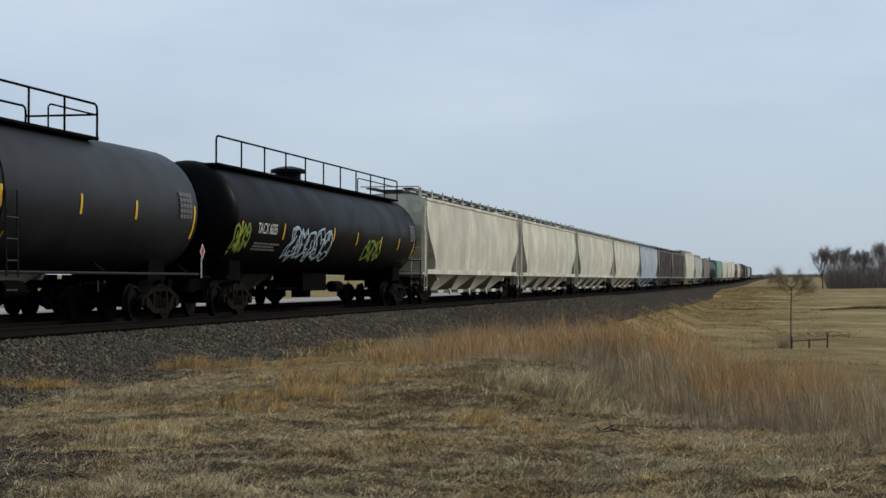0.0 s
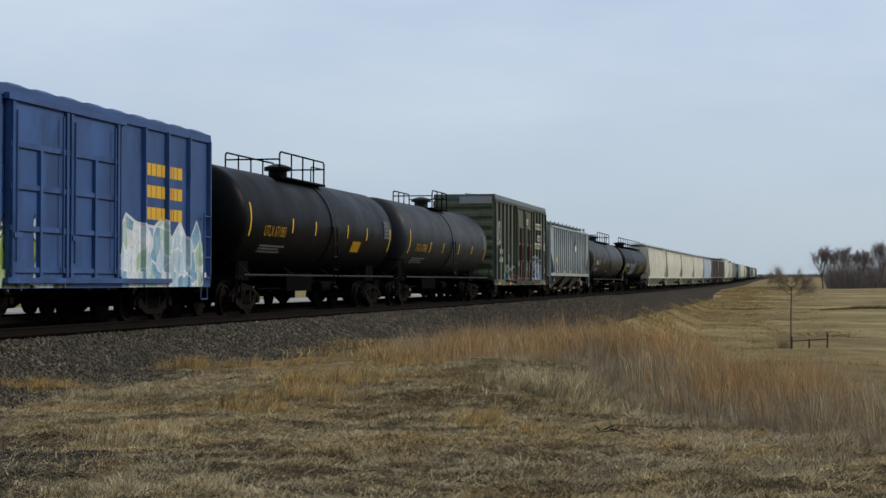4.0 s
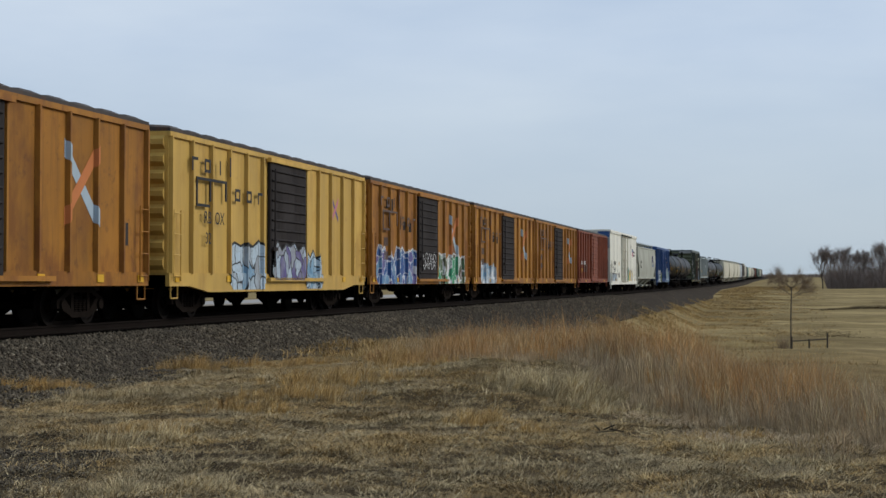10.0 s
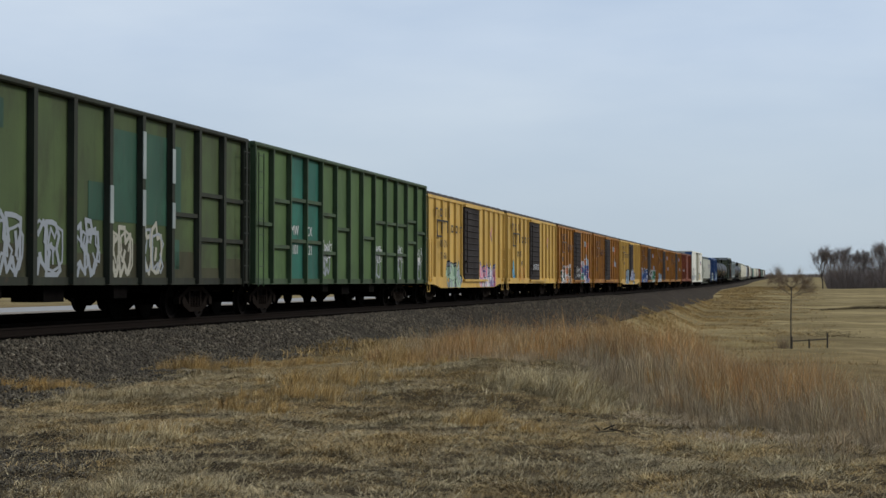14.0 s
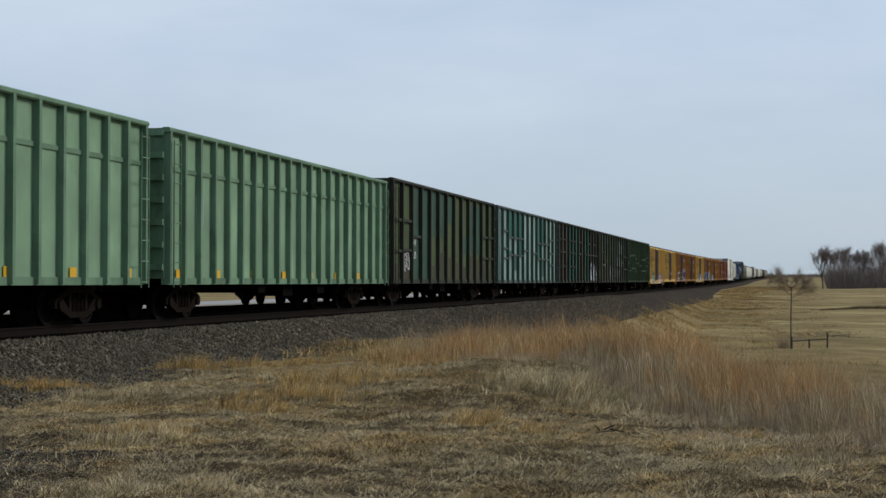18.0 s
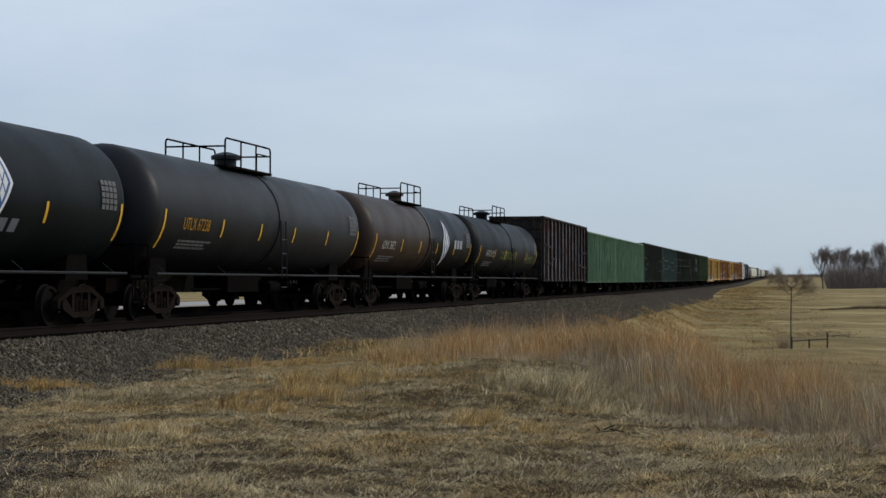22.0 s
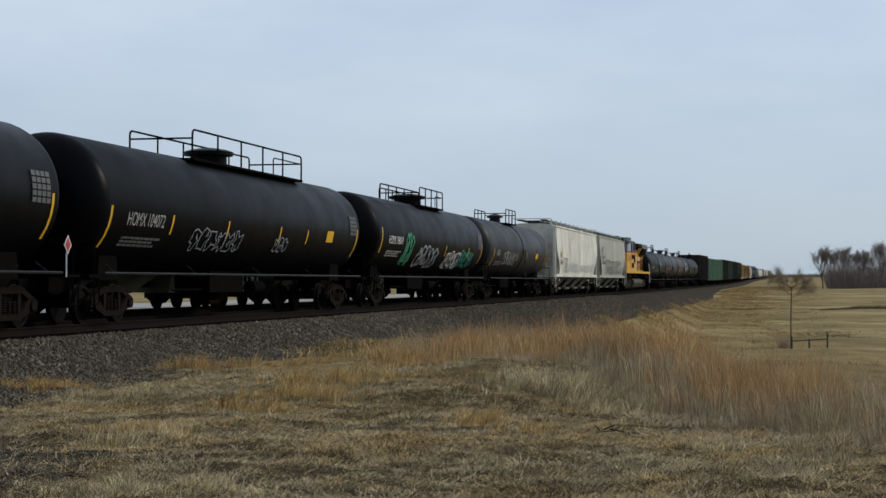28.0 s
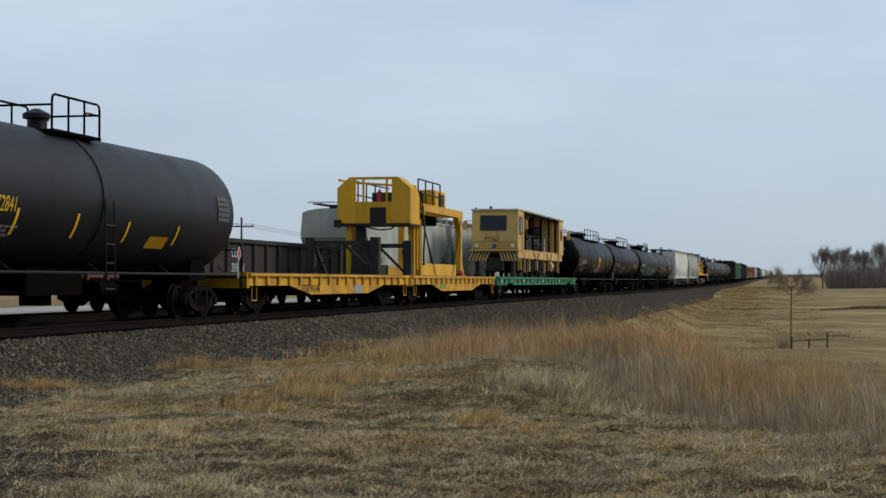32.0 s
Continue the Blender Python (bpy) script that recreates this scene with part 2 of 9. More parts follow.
def ground_mat():
    m, nt, bsdf = node_mat("dry_prairie_soil_and_thatch", 0.95)
    v = coords(nt)
    a = noise_tex(nt, v, 0.09, 6, 0.6)
    b = noise_tex(nt, v, 1.3, 8, 0.7)
    c = noise_tex(nt, coords(nt, scale=(9, 9, 9)), 1.0, 6, 0.7)
    base = ramp(nt, a, [(0.3, (0.07, 0.05, 0.03)), (0.5, (0.105, 0.078, 0.045)), (0.7, (0.15, 0.112, 0.062))])
    st = noise_tex(nt, coords(nt, scale=(0.012, 0.09, 0.02)), 1.0, 4, 0.6)
    base = mix(nt, ramp(nt, st, [(0.4, (0, 0, 0)), (0.66, (0.8, 0.8, 0.8))]), base, (0.15, 0.11, 0.06))
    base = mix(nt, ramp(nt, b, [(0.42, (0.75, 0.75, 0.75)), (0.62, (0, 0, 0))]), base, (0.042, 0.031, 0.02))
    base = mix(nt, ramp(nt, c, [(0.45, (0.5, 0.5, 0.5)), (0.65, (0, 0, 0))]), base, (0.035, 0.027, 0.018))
    # open field past the valley: mown stubble in long bands
    sep = nt.nodes.new("ShaderNodeSeparateXYZ")
    nt.links.new(v, sep.inputs[0])
    fld = nt.nodes.new("ShaderNodeMapRange")
    fld.inputs["From Min"].default_value = 22.0
    fld.inputs["From Max"].default_value = 28.0
    nt.links.new(sep.outputs["Y"], fld.inputs["Value"])
    band = noise_tex(nt, coords(nt, scale=(0.006, 0.075, 0.02)), 1.0, 5, 0.65)
    fc = ramp(nt, band, [(0.34, (0.19, 0.148, 0.078)), (0.44, (0.3, 0.228, 0.105)), (0.5, (0.22, 0.168, 0.085)), (0.57, (0.37, 0.285, 0.14)), (0.66, (0.24, 0.184, 0.096))])
    thin = noise_tex(nt, coords(nt, scale=(0.02, 0.5, 0.02)), 1.0, 4, 0.7)
    fc = mix(nt, ramp(nt, thin, [(0.36, (0.6, 0.6, 0.6)), (0.5, (0, 0, 0))]), fc, (0.15, 0.112, 0.052))
    away = nt.nodes.new("ShaderNodeMapRange")
    away.inputs["From Min"].default_value = 85.0
    away.inputs["From Max"].default_value = 110.0
    nt.links.new(sep.outputs["Y"], away.inputs["Value"])
    slope = ramp(nt, noise_tex(nt, coords(nt, scale=(0.35, 0.35, 0.35)), 1.0, 6, 0.7), [(0.35, (0.125, 0.088, 0.044)), (0.5, (0.22, 0.156, 0.074)), (0.65, (0.31, 0.226, 0.108))])
    fc = mix(nt, away.outputs[0], slope, fc)
    lump = noise_tex(nt, coords(nt, scale=(0.16, 0.16, 0.16)), 1.0, 6, 0.7)
    fc = mix(nt, ramp(nt, lump, [(0.38, (0.75, 0.75, 0.75)), (0.54, (0, 0, 0))]), fc, (0.15, 0.112, 0.058))
    base = mix(nt, fld.outputs[0], base, fc)
    nt.links.new(base, bsdf.inputs["Base Color"])
    bump(nt, bsdf, c, 1.0, 0.08)
    return m


def ballast_mat(name, lo, hi):
    m, nt, bsdf = node_mat(name, 0.9)
    v = coords(nt)
    vo = nt.nodes.new("ShaderNodeTexVoronoi")
    vo.inputs["Scale"].default_value = 17.0
    nt.links.new(v, vo.inputs["Vector"])
    sep = nt.nodes.new("ShaderNodeSeparateColor")
    nt.links.new(vo.outputs["Color"], sep.inputs[0])
    c = ramp(nt, sep.outputs[0], [(0.0, lo), (0.6, tuple((p + q) / 2 for p, q in zip(lo, hi))), (1.0, hi)])
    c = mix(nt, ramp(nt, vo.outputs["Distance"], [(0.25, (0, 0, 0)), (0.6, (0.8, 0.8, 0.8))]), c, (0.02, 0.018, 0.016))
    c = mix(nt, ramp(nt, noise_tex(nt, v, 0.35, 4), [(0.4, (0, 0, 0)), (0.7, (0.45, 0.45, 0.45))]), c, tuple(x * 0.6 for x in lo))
    nt.links.new(c, bsdf.inputs["Base Color"])
    inv = nt.nodes.new("ShaderNodeMath")
    inv.operation = "SUBTRACT"
    inv.inputs[0].default_value = 1.0
    nt.links.new(vo.outputs["Distance"], inv.inputs[1])
    bump(nt, bsdf, inv.outputs[0], 0.9, 0.04)
    return m


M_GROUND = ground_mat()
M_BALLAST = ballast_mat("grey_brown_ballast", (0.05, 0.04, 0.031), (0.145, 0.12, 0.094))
# ballast darkened to near black: the train's shade put into its colour
M_SHADED_BED = ballast_mat("train_shade_ballast", (0.007, 0.0058, 0.005), (0.02, 0.017, 0.0145))
M_STONE = blade_mat("ballast_stone", [(0.03, 0.025, 0.02), (0.075, 0.063, 0.05), (0.13, 0.11, 0.089), (0.24, 0.21, 0.172)], 0.9, 0.4, 0.7, 0.9)
M_ROAD = flatmat("pale_gravel_road", (0.36, 0.345, 0.325), 0.95, 0.0, 0.12, 1.5)
M_BARK = flatmat("grey_brown_bark", (0.1, 0.082, 0.072), 0.95, 0.0, 0.3, 6)
M_POST = flatmat("weathered_post_wood", (0.075, 0.062, 0.05), 0.9, 0.0, 0.3, 10)

# ================= ground =================
def smooth(a, b, x):
    t = min(max((x - a) / (b - a), 0.0), 1.0)
    return t * t * (3 - 2 * t)


def to_track(x, y):
    s = x * CAM_S + y * CAM_C
    l = -(x * CAM_C - y * CAM_S)
    return s, LAT + bend(s) - l


def land(x, y):
    """Height of the open land at a place, without the roadbed."""
    r = math.hypot(x, y)
    s, u = to_track(x, y)
    near = 0.02 + 0.16 * smooth(58, 40, r) * (noise.noise(Vector((x * 0.16, y * 0.16, 3))) + 0.5 * noise.noise(Vector((x * 0.5, y * 0.5, 9))))
    near += smooth(60, 36, r) * (0.055 * noise.noise(Vector((x * 1.1, y * 0.9, 23))) + 0.05 * noise.noise(Vector((x * 2.6, y * 2.2, 29))))
    near += 0.38 * math.exp(-((x - 1.5) / 3.2) ** 2 - ((y - 26.5) / 3.5) ** 2)
    if u < -2:
        far = rail_z(s) - 0.55
        return far + 0.5 * noise.noise(Vector((x * 0.01, y * 0.01, 1))) * smooth(60, 300, r)
    field = -3.3 + 0.01405 * (r - 105) if r < 300 else -0.56 + 0.0012 * (r - 300) if r < 1500 else 0.88
    field += 0.25 * noise.noise(Vector((x * 0.03, y * 0.03, 5))) * smooth(60, 140, r)
    if s > 200:
        field = min(field, rail_z(s) - 0.75 + 0.02 * max(0.0, u - 24.0))
    field += smooth(34, 60, r) * smooth(320, 180, r) * (0.16 * noise.noise(Vector((x * 0.22, y * 0.16, 51))) + 0.1 * noise.noise(Vector((x * 0.6, y * 0.4, 57))))
    k = smooth(25 + 14 * smooth(0.14, 0.02, x / max(y, 1.0)), 100, r)
    return near * (1 - k) + field * k


def bed(s, u):
    """Height of the roadbed: ballast shoulder towards the eye, flat past the second track."""
    top = rail_z(s) - 0.22
    if u > 2.35:
        return top - (u - 2.35) / 1.75 - 0.05 * math.sin(u * 3)
    if u < -4.6 - 2.3:
        return top - (-6.9 - u) / 2.0
    return top


def bank(s, u):
    """Earth bank that carries the roadbed."""
    top = rail_z(s) - 0.55
    if u < 0:
        return top - max(0.0, -u - 7.0) / 2.3
    rough = 0.1 * noise.noise(Vector((s * 0.045, u * 0.15, 17))) + 0.22 * smooth(40, 70, s) * (noise.noise(Vector((s * 0.16, u * 0.3, 61))) + 0.5 * noise.noise(Vector((s * 0.4, u * 0.6, 63))))
    return top - max(0.0, u - 2.4) * 0.42 + rough * smooth(4.4, 8.5, u)


def ground_z(x, y):
    s, u = to_track(x, y)
    return max(land(x, y), bank(s, u))


def steps(marks):
    out = []
    for a, b, d in marks:
        n = max(1, int(round((b - a) / d)))
        out += [a + (b - a) * i / n for i in range(n)]
    return out + [marks[-1][1]]


def build_ground():
    ss = steps([(-1000, -60, 60), (-60, 0, 6), (0, 12, 2), (12, 34, 0.16), (34, 40, 0.25), (40, 50, 0.5), (50, 130, 1), (130, 260, 3), (260, 420, 8), (420, 1500, 45), (1500, 4600, 300)])
    us = steps([(-3000, -300, 250), (-300, -40, 20), (-40, -8, 2), (-8, 3, 1), (3, 6, 0.25), (6, 20, 0.18), (20, 60, 2), (60, 300, 10), (300, 2600, 150)])
    vs, fs = [], []
    for s in ss:
        for u in us:
            l = LAT + bend(s) - u
            x, y = s * CAM_S - l * CAM_C, s * CAM_C + l * CAM_S
            vs.append((x, y, ground_z(x, y)))
    n = len(us)
    for i in range(len(ss) - 1):
        for j in range(n - 1):
            a = i * n + j
            fs.append((a, a + 1, a + n + 1, a + n))
    me = bpy.data.meshes.new("ground")
    me.from_pydata(vs, [], fs)
    me.materials.append(M_GROUND)
    me.polygons.foreach_set("use_smooth", [True] * len(fs))
    tagged(new("ground", me), "dry tan prairie ground with thatch and soil", "ground", kind="structure")


def sweep(name, prof, lat, material, s0=-880, s1=1500):
    """A profile (offset towards the eye, height over the rail head) carried along the track."""
    ss = steps([(s0, -80, 50), (-80, 60, 4), (60, 420, 10), (420, s1, 60)])
    vs, fs = [], []
    n = len(prof)
    for s in ss:
        for u, z in prof:
            vs.append(tuple(on_track(s, lat - u, z)))
    for i in range(len(ss) - 1):
        for j in range(n - 1):
            a = i * n + j
            fs.append((a, a + 1, a + n + 1, a + n))
    me = bpy.data.meshes.new(name)
    me.from_pydata(vs, [], fs)
    me.materials.append(material)
    bm = bmesh.new()
    bm.from_mesh(me)
    bmesh.ops.recalc_face_normals(bm, faces=bm.faces)
    bm.to_mesh(me)
    bm.free()
    return me


build_ground()
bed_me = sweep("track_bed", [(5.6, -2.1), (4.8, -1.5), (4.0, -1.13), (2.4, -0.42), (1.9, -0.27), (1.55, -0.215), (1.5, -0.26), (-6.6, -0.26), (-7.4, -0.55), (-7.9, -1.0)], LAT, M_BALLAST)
# dark sheet over the bed top, painting the shade beneath the cars
top_me = sweep("track_bed_top", [(1.56, -0.22), (1.4, -0.2), (0, -0.19), (-2.3, -0.2), (-4.6, -0.19), (-6.6, -0.2), (-6.7, -0.3)], LAT, M_SHADED_BED)
tagged(new("track_bed_top", top_me), "ballast between the rails, coloured near black for the shade under the train", "ballast", kind="structure")
tagged(new("track_bed", bed_me), "grey brown crushed stone ballast bed under two tracks", "ballast", kind="structure")
RAIL_PROF = [(-0.07, -0.17), (-0.07, -0.15), (-0.012, -0.13), (-0.012, -0.045), (-0.037, -0.035), (-0.037, 0.0), (0.037, 0.0), (0.037, -0.035), (0.012, -0.045), (0.012, -0.13), (0.07, -0.15), (0.07, -0.17)]
for lat in (LAT, LAT2):
    for off in (-0.755, 0.755):
        ob = new("rail", sweep("rail", [(off + a, b) for a, b in RAIL_PROF], lat, M_RAIL))
        tagged(ob, "brown steel rail with worn head", "rail", "rails of the two tracks", kind="structure")
road_me = sweep("gravel_road", [(-17.0, -0.5), (-17.0, -0.42), (-22.5, -0.42), (-22.5, -0.5)], LAT, M_ROAD)
tagged(new("gravel_road", road_me), "pale gravel service road beyond the tracks", "road", kind="structure")

# ================= running gear =================
CARS = []        # thing, place along the track at 0 s, track, speed


def m_bolster():
    m = Mesh()
    m.box(-0.16, 0.16, -1.0, 1.0, 0.42, 0.62, 0.04)
    m.rod((0, 0, 0.55), (0, 0, 0.72), 0.17, 10)
    return m


def m_side_frame():
    m = Mesh()
    for y in (-0.07,):
        m.prism_y([(-1.12, 0.52), (-1.12, 0.36), (-0.98, 0.36), (-0.5, 0.2), (-0.42, 0.16), (0.42, 0.16), (0.5, 0.2), (0.98, 0.36), (1.12, 0.36), (1.12, 0.52), (0.98, 0.6), (0.74, 0.56), (0.42, 0.3), (0.3, 0.28), (-0.3, 0.28), (-0.42, 0.3), (-0.74, 0.56), (-0.98, 0.6)], -0.07, 0.07)
        m.prism_y([(-1.06, 0.56), (-0.78, 0.56), (-0.45, 0.68), (0.45, 0.68), (0.78, 0.56), (1.06, 0.56), (0.8, 0.66), (0.5, 0.8), (-0.5, 0.8), (-0.8, 0.66)], -0.075, 0.075)
    m.box(-0.44, -0.32, -0.06, 0.06, 0.25, 0.72)
    m.box(0.32, 0.44, -0.06, 0.06, 0.25, 0.72)
    for x in (-0.9, 0.9):
        m.rod((x, -0.12, 0.43), (x, 0.05, 0.43), 0.11, 10)
    return m


def m_spring():
    prof = [(0.0, 0.06)]
    for k in range(6):
        prof += [(0.01 + k * 0.043, 0.085), (0.03 + k * 0.043, 0.085), (0.04 + k * 0.043, 0.062)]
    return Mesh().lathe(prof, "z", (0, 0, 0.275), 8)


def m_wheelset():
    m = Mesh()
    for y in (-0.72, 0.72):
        g = 1 if y > 0 else -1
        m.lathe([(-0.07 * g, 0.42), (-0.07 * g, 0.448), (-0.045 * g, 0.448), (-0.03 * g, 0.42), (0.07 * g, 0.413), (0.07 * g, 0.35), (0.02 * g, 0.34), (0.03 * g, 0.16), (0.09 * g, 0.14), (0.09 * g, 0.08)], "y", (0, y, 0.415), 22)
    m.rod((0, -1.0, 0.415), (0, 1.0, 0.415), 0.075, 8)
    return m


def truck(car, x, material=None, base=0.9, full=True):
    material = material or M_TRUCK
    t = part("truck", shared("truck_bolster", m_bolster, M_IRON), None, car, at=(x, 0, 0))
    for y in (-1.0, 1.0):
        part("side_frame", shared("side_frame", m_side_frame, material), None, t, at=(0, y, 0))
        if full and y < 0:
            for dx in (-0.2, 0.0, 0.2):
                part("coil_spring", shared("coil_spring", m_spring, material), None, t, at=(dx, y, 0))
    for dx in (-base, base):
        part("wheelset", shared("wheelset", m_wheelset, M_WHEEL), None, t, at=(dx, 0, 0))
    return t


def m_coupler():
    m = Mesh()
    m.box(-0.75, -0.12, -0.08, 0.08, 0.74, 0.94)
    m.prism_z([(-0.16, -0.14), (0.02, -0.16), (0.1, -0.05), (0.0, 0.02), (0.05, 0.14), (-0.12, 0.15)], 0.7, 0.98)
    return m


def running_gear(car, half, tx, full=True):
    """half: half the coupled length; tx: truck centres."""
    truck(car, -tx, full=full)
    truck(car, tx, full=full)
    me = shared("coupler", m_coupler, M_IRON)
    part("coupler", me, None, car, at=(half - 0.02, 0, 0))
    part("coupler", me, None, car, at=pose(-half + 0.02, 0, 0, 0, 0, 180))


def m_ladder(z0, z1, w=0.42, n=None):
    m = Mesh()
    for x in (-w / 2, w / 2):
        m.rod((x, 0, z0), (x, 0, z1), 0.018, 5)
    n = n or int((z1 - z0) / 0.4)
    for i in range(n):
        z = z0 + 0.12 + i * (z1 - z0 - 0.2) / max(1, n - 1)
        m.rod((-w / 2, 0, z), (w / 2, 0, z), 0.015, 5)
    return m


RIBBED = {}


def lettering(text, size, material, parent, x, z, y, name="lettering", sx=1.0, face=-1, rot=0):
    """Words painted on a side that faces -y (or an end that faces -x, face=0)."""
    if parent.name in RIBBED and -1.6 < y < -1.57:
        y = -1.606
    cu = bpy.data.curves.new("lettering", "FONT")
    cu.body, cu.size, cu.extrude = text, size, 0.002
    ob = bpy.data.objects.new("lettering_source", cu)
    me = bpy.data.meshes.new_from_object(ob)
    bpy.data.objects.remove(ob)
    me.materials.clear()
    me.materials.append(material)
    mm = Matrix.Translation((x, y, z)) @ (Matrix.Rotation(radians(90), 4, "X") if face == -1 else Matrix.Rotation(radians(-90), 4, "Z") @ Matrix.Rotation(radians(90), 4, "X")) @ Matrix.Diagonal((sx, 1, 1, 1))
    me.transform(mm)
    return part(name, me, None, parent)


def bars(parent, x, z, y, rows, material, name="stencil_block", h=0.05, gap=0.03, seed=1):
    """Lines too small to read, as plain bars. rows: widths."""
    if parent.name in RIBBED and y < -1.57:
        y = -1.504
    m = Mesh()
    r = random.Random(seed)
    for i, w in enumerate(rows):
        zz = z - i * (h + gap)
        xx = x
        while xx < x + w:
            d = min(r.uniform(0.08, 0.3), x + w - xx)
            m.box(xx, xx + d, y - 0.004, y + 0.004, zz - h, zz)
            xx += d + 0.04
    return part(name, m, material, parent)


GRAF_MATS = {}


def graffiti_mat(fills, line, back, density):
    """Spray paint: interlocking filled shapes with sharp outlines and thin accent lines."""
    key = (tuple(fills), line, back, round(density, 1))
    if key in GRAF_MATS:
        return GRAF_MATS[key]
    m, nt, bsdf = node_mat("spray_paint_piece", 0.6)
    bsdf.inputs["Specular IOR Level"].default_value = 0.25
    v = coords(nt)
    wob = nt.nodes.new("ShaderNodeTexNoise")
    wob.inputs["Scale"].default_value = 1.5
    wob.inputs["Detail"].default_value = 2.0
    nt.links.new(v, wob.inputs["Vector"])
    off = nt.nodes.new("ShaderNodeVectorMath")
    off.operation = "MULTIPLY_ADD"
    nt.links.new(wob.outputs["Color"], off.inputs[0])
    off.inputs[1].default_value = (0.75, 0.0, 0.7)
    nt.links.new(v, off.inputs[2])

    def cells(scale, feature, vec_scale):
        mp = nt.nodes.new("ShaderNodeMapping")
        mp.inputs["Scale"].default_value = vec_scale
        flat = nt.nodes.new("ShaderNodeSeparateXYZ")
        nt.links.new(off.outputs[0], flat.inputs[0])
        join = nt.nodes.new("ShaderNodeCombineXYZ")
        nt.links.new(flat.outputs["X"], join.inputs["X"])
        nt.links.new(flat.outputs["Z"], join.inputs["Y"])
        nt.links.new(join.outputs[0], mp.inputs[0])
        vo = nt.nodes.new("ShaderNodeTexVoronoi")
        vo.voronoi_dimensions = "2D"
        vo.feature = feature
        vo.inputs["Scale"].default_value = scale
        nt.links.new(mp.outputs[0], vo.inputs["Vector"])
        return vo
    vs = (density * 1.25, density * 0.95, 1.0)
    c = cells(1.0, "F1", vs)
    e = cells(1.0, "DISTANCE_TO_EDGE", vs)
    sep = nt.nodes.new("ShaderNodeSeparateColor")
    nt.links.new(c.outputs["Color"], sep.inputs[0])
    cols = [RAW_PAINTS[f] for f in ([back] if back else []) + list(fills)]
    r = nt.nodes.new("ShaderNodeValToRGB")
    r.color_ramp.interpolation = "CONSTANT"
    el = r.color_ramp.elements
    while len(el) < len(cols):
        el.new(0.5)
    for i, cc in enumerate(cols):
        el[i].position = i / len(cols)
        el[i].color = (*cc, 1)
    nt.links.new(sep.outputs[0], r.inputs[0])
    base = r.outputs["Color"]
    shade = noise_tex(nt, v, 2.4, 3)
    base = mix(nt, ramp(nt, shade, [(0.42, (0, 0, 0)), (0.62, (0.45, 0.45, 0.45))]), base, cols[0])
    fine = cells(1.0, "DISTANCE_TO_EDGE", (density * 3.2, density * 2.2, 1.0))
    base = mix(nt, ramp(nt, fine.outputs["Distance"], [(0.025, (0.6, 0.6, 0.6)), (0.06, (0, 0, 0))]), base, cols[-1])
    base = mix(nt, ramp(nt, e.outputs["Distance"], [(0.028, (0.95, 0.95, 0.95)), (0.055, (0, 0, 0))]), base, RAW_PAINTS[line])
    # worn, dusty paint
    base = mix(nt, ramp(nt, noise_tex(nt, coords(nt, scale=(3, 3, 0.6)), 2.0, 6, 0.7), [(0.45, (0, 0, 0)), (0.75, (0.6, 0.6, 0.6))]), base, (0.09, 0.075, 0.06))
    nt.links.new(base, bsdf.inputs["Base Color"])
    GRAF_MATS[key] = m
    return m


def graffiti(parent, x0, x1, z0, z1, y, fills, line, seed, letters=5, name="graffiti", back=None):
    """One painted piece that follows the ribs of the side, with an uneven upper edge."""
    r = random.Random(seed)
    xs_r, sill_z = RIBBED.get(parent.name, ((), 0))
    z0 = max(z0, sill_z)
    on_ribs = abs(y + 1.585) < 0.01

    def depth(x):
        if not on_ribs:
            return y
        d = min([abs(x - q) for q in xs_r] + [9])
        return -1.506 - 0.101 * min(1.0, max(0.0, (0.068 - d) / 0.03))
    xs = [x0 + (x1 - x0) * i / 60 for i in range(61)]
    if on_ribs:
        xs += [q + k for q in xs_r for k in (-0.072, -0.036, 0.036, 0.072) if x0 < q + k < x1]
    xs = sorted(xs)
    w = (x1 - x0) / letters
    tops = [(x0 + w * (i + 0.5 * k), z1 - (z1 - z0) * (r.uniform(0.0, 0.16) if k else r.uniform(0.12, 0.42))) for i in range(letters + 1) for k in (0, 1)]
    h = z1 - z0
    vs, fs, rim = [], [], []
    for i, x in enumerate(xs):
        q = min(range(len(tops) - 1), key=lambda k: abs((tops[k][0] + tops[k + 1][0]) / 2 - x))
        (xa, za), (xb, zb) = tops[q], tops[q + 1]
        f = min(1.0, max(0.0, (x - xa) / (xb - xa)))
        edge = min(1.0, min(x - x0, x1 - x) / (0.25 * w))
        zt = (za + (zb - za) * f) - h * 0.3 * (1 - edge)
        lo = z0 + h * 0.22 * (1 - edge) * r.uniform(0.5, 1.0)
        yy = depth(x)
        sill = 1.135 if on_ribs else lo
        mid = max(lo, min(zt, sill))
        vs += [(x, min(yy, -1.556) if on_ribs else yy, lo), (x, min(yy, -1.556) if on_ribs else yy, mid), (x, yy, mid + 0.003), (x, yy, max(zt, mid + 0.004))]
        rim += [(x, yy + 0.003, max(zt, mid + 0.004) - 0.05), (x, yy + 0.003, max(zt, mid + 0.004) + 0.07)]
        if i:
            fs += [(4 * i - 4 + k, 4 * i + k, 4 * i + k + 1, 4 * i - 3 + k) for k in range(3)]
    part("graffiti_outline", Mesh().add(rim, [(2 * i - 2, 2 * i, 2 * i + 1, 2 * i - 1) for i in range(1, len(xs))]), M_PAINTS[line], parent)
    part(name, Mesh().add(vs, fs), graffiti_mat(fills, line, back, 1.7 / w if w > 0.6 else 2.6), parent, "spray-painted piece of interlocking letterforms")


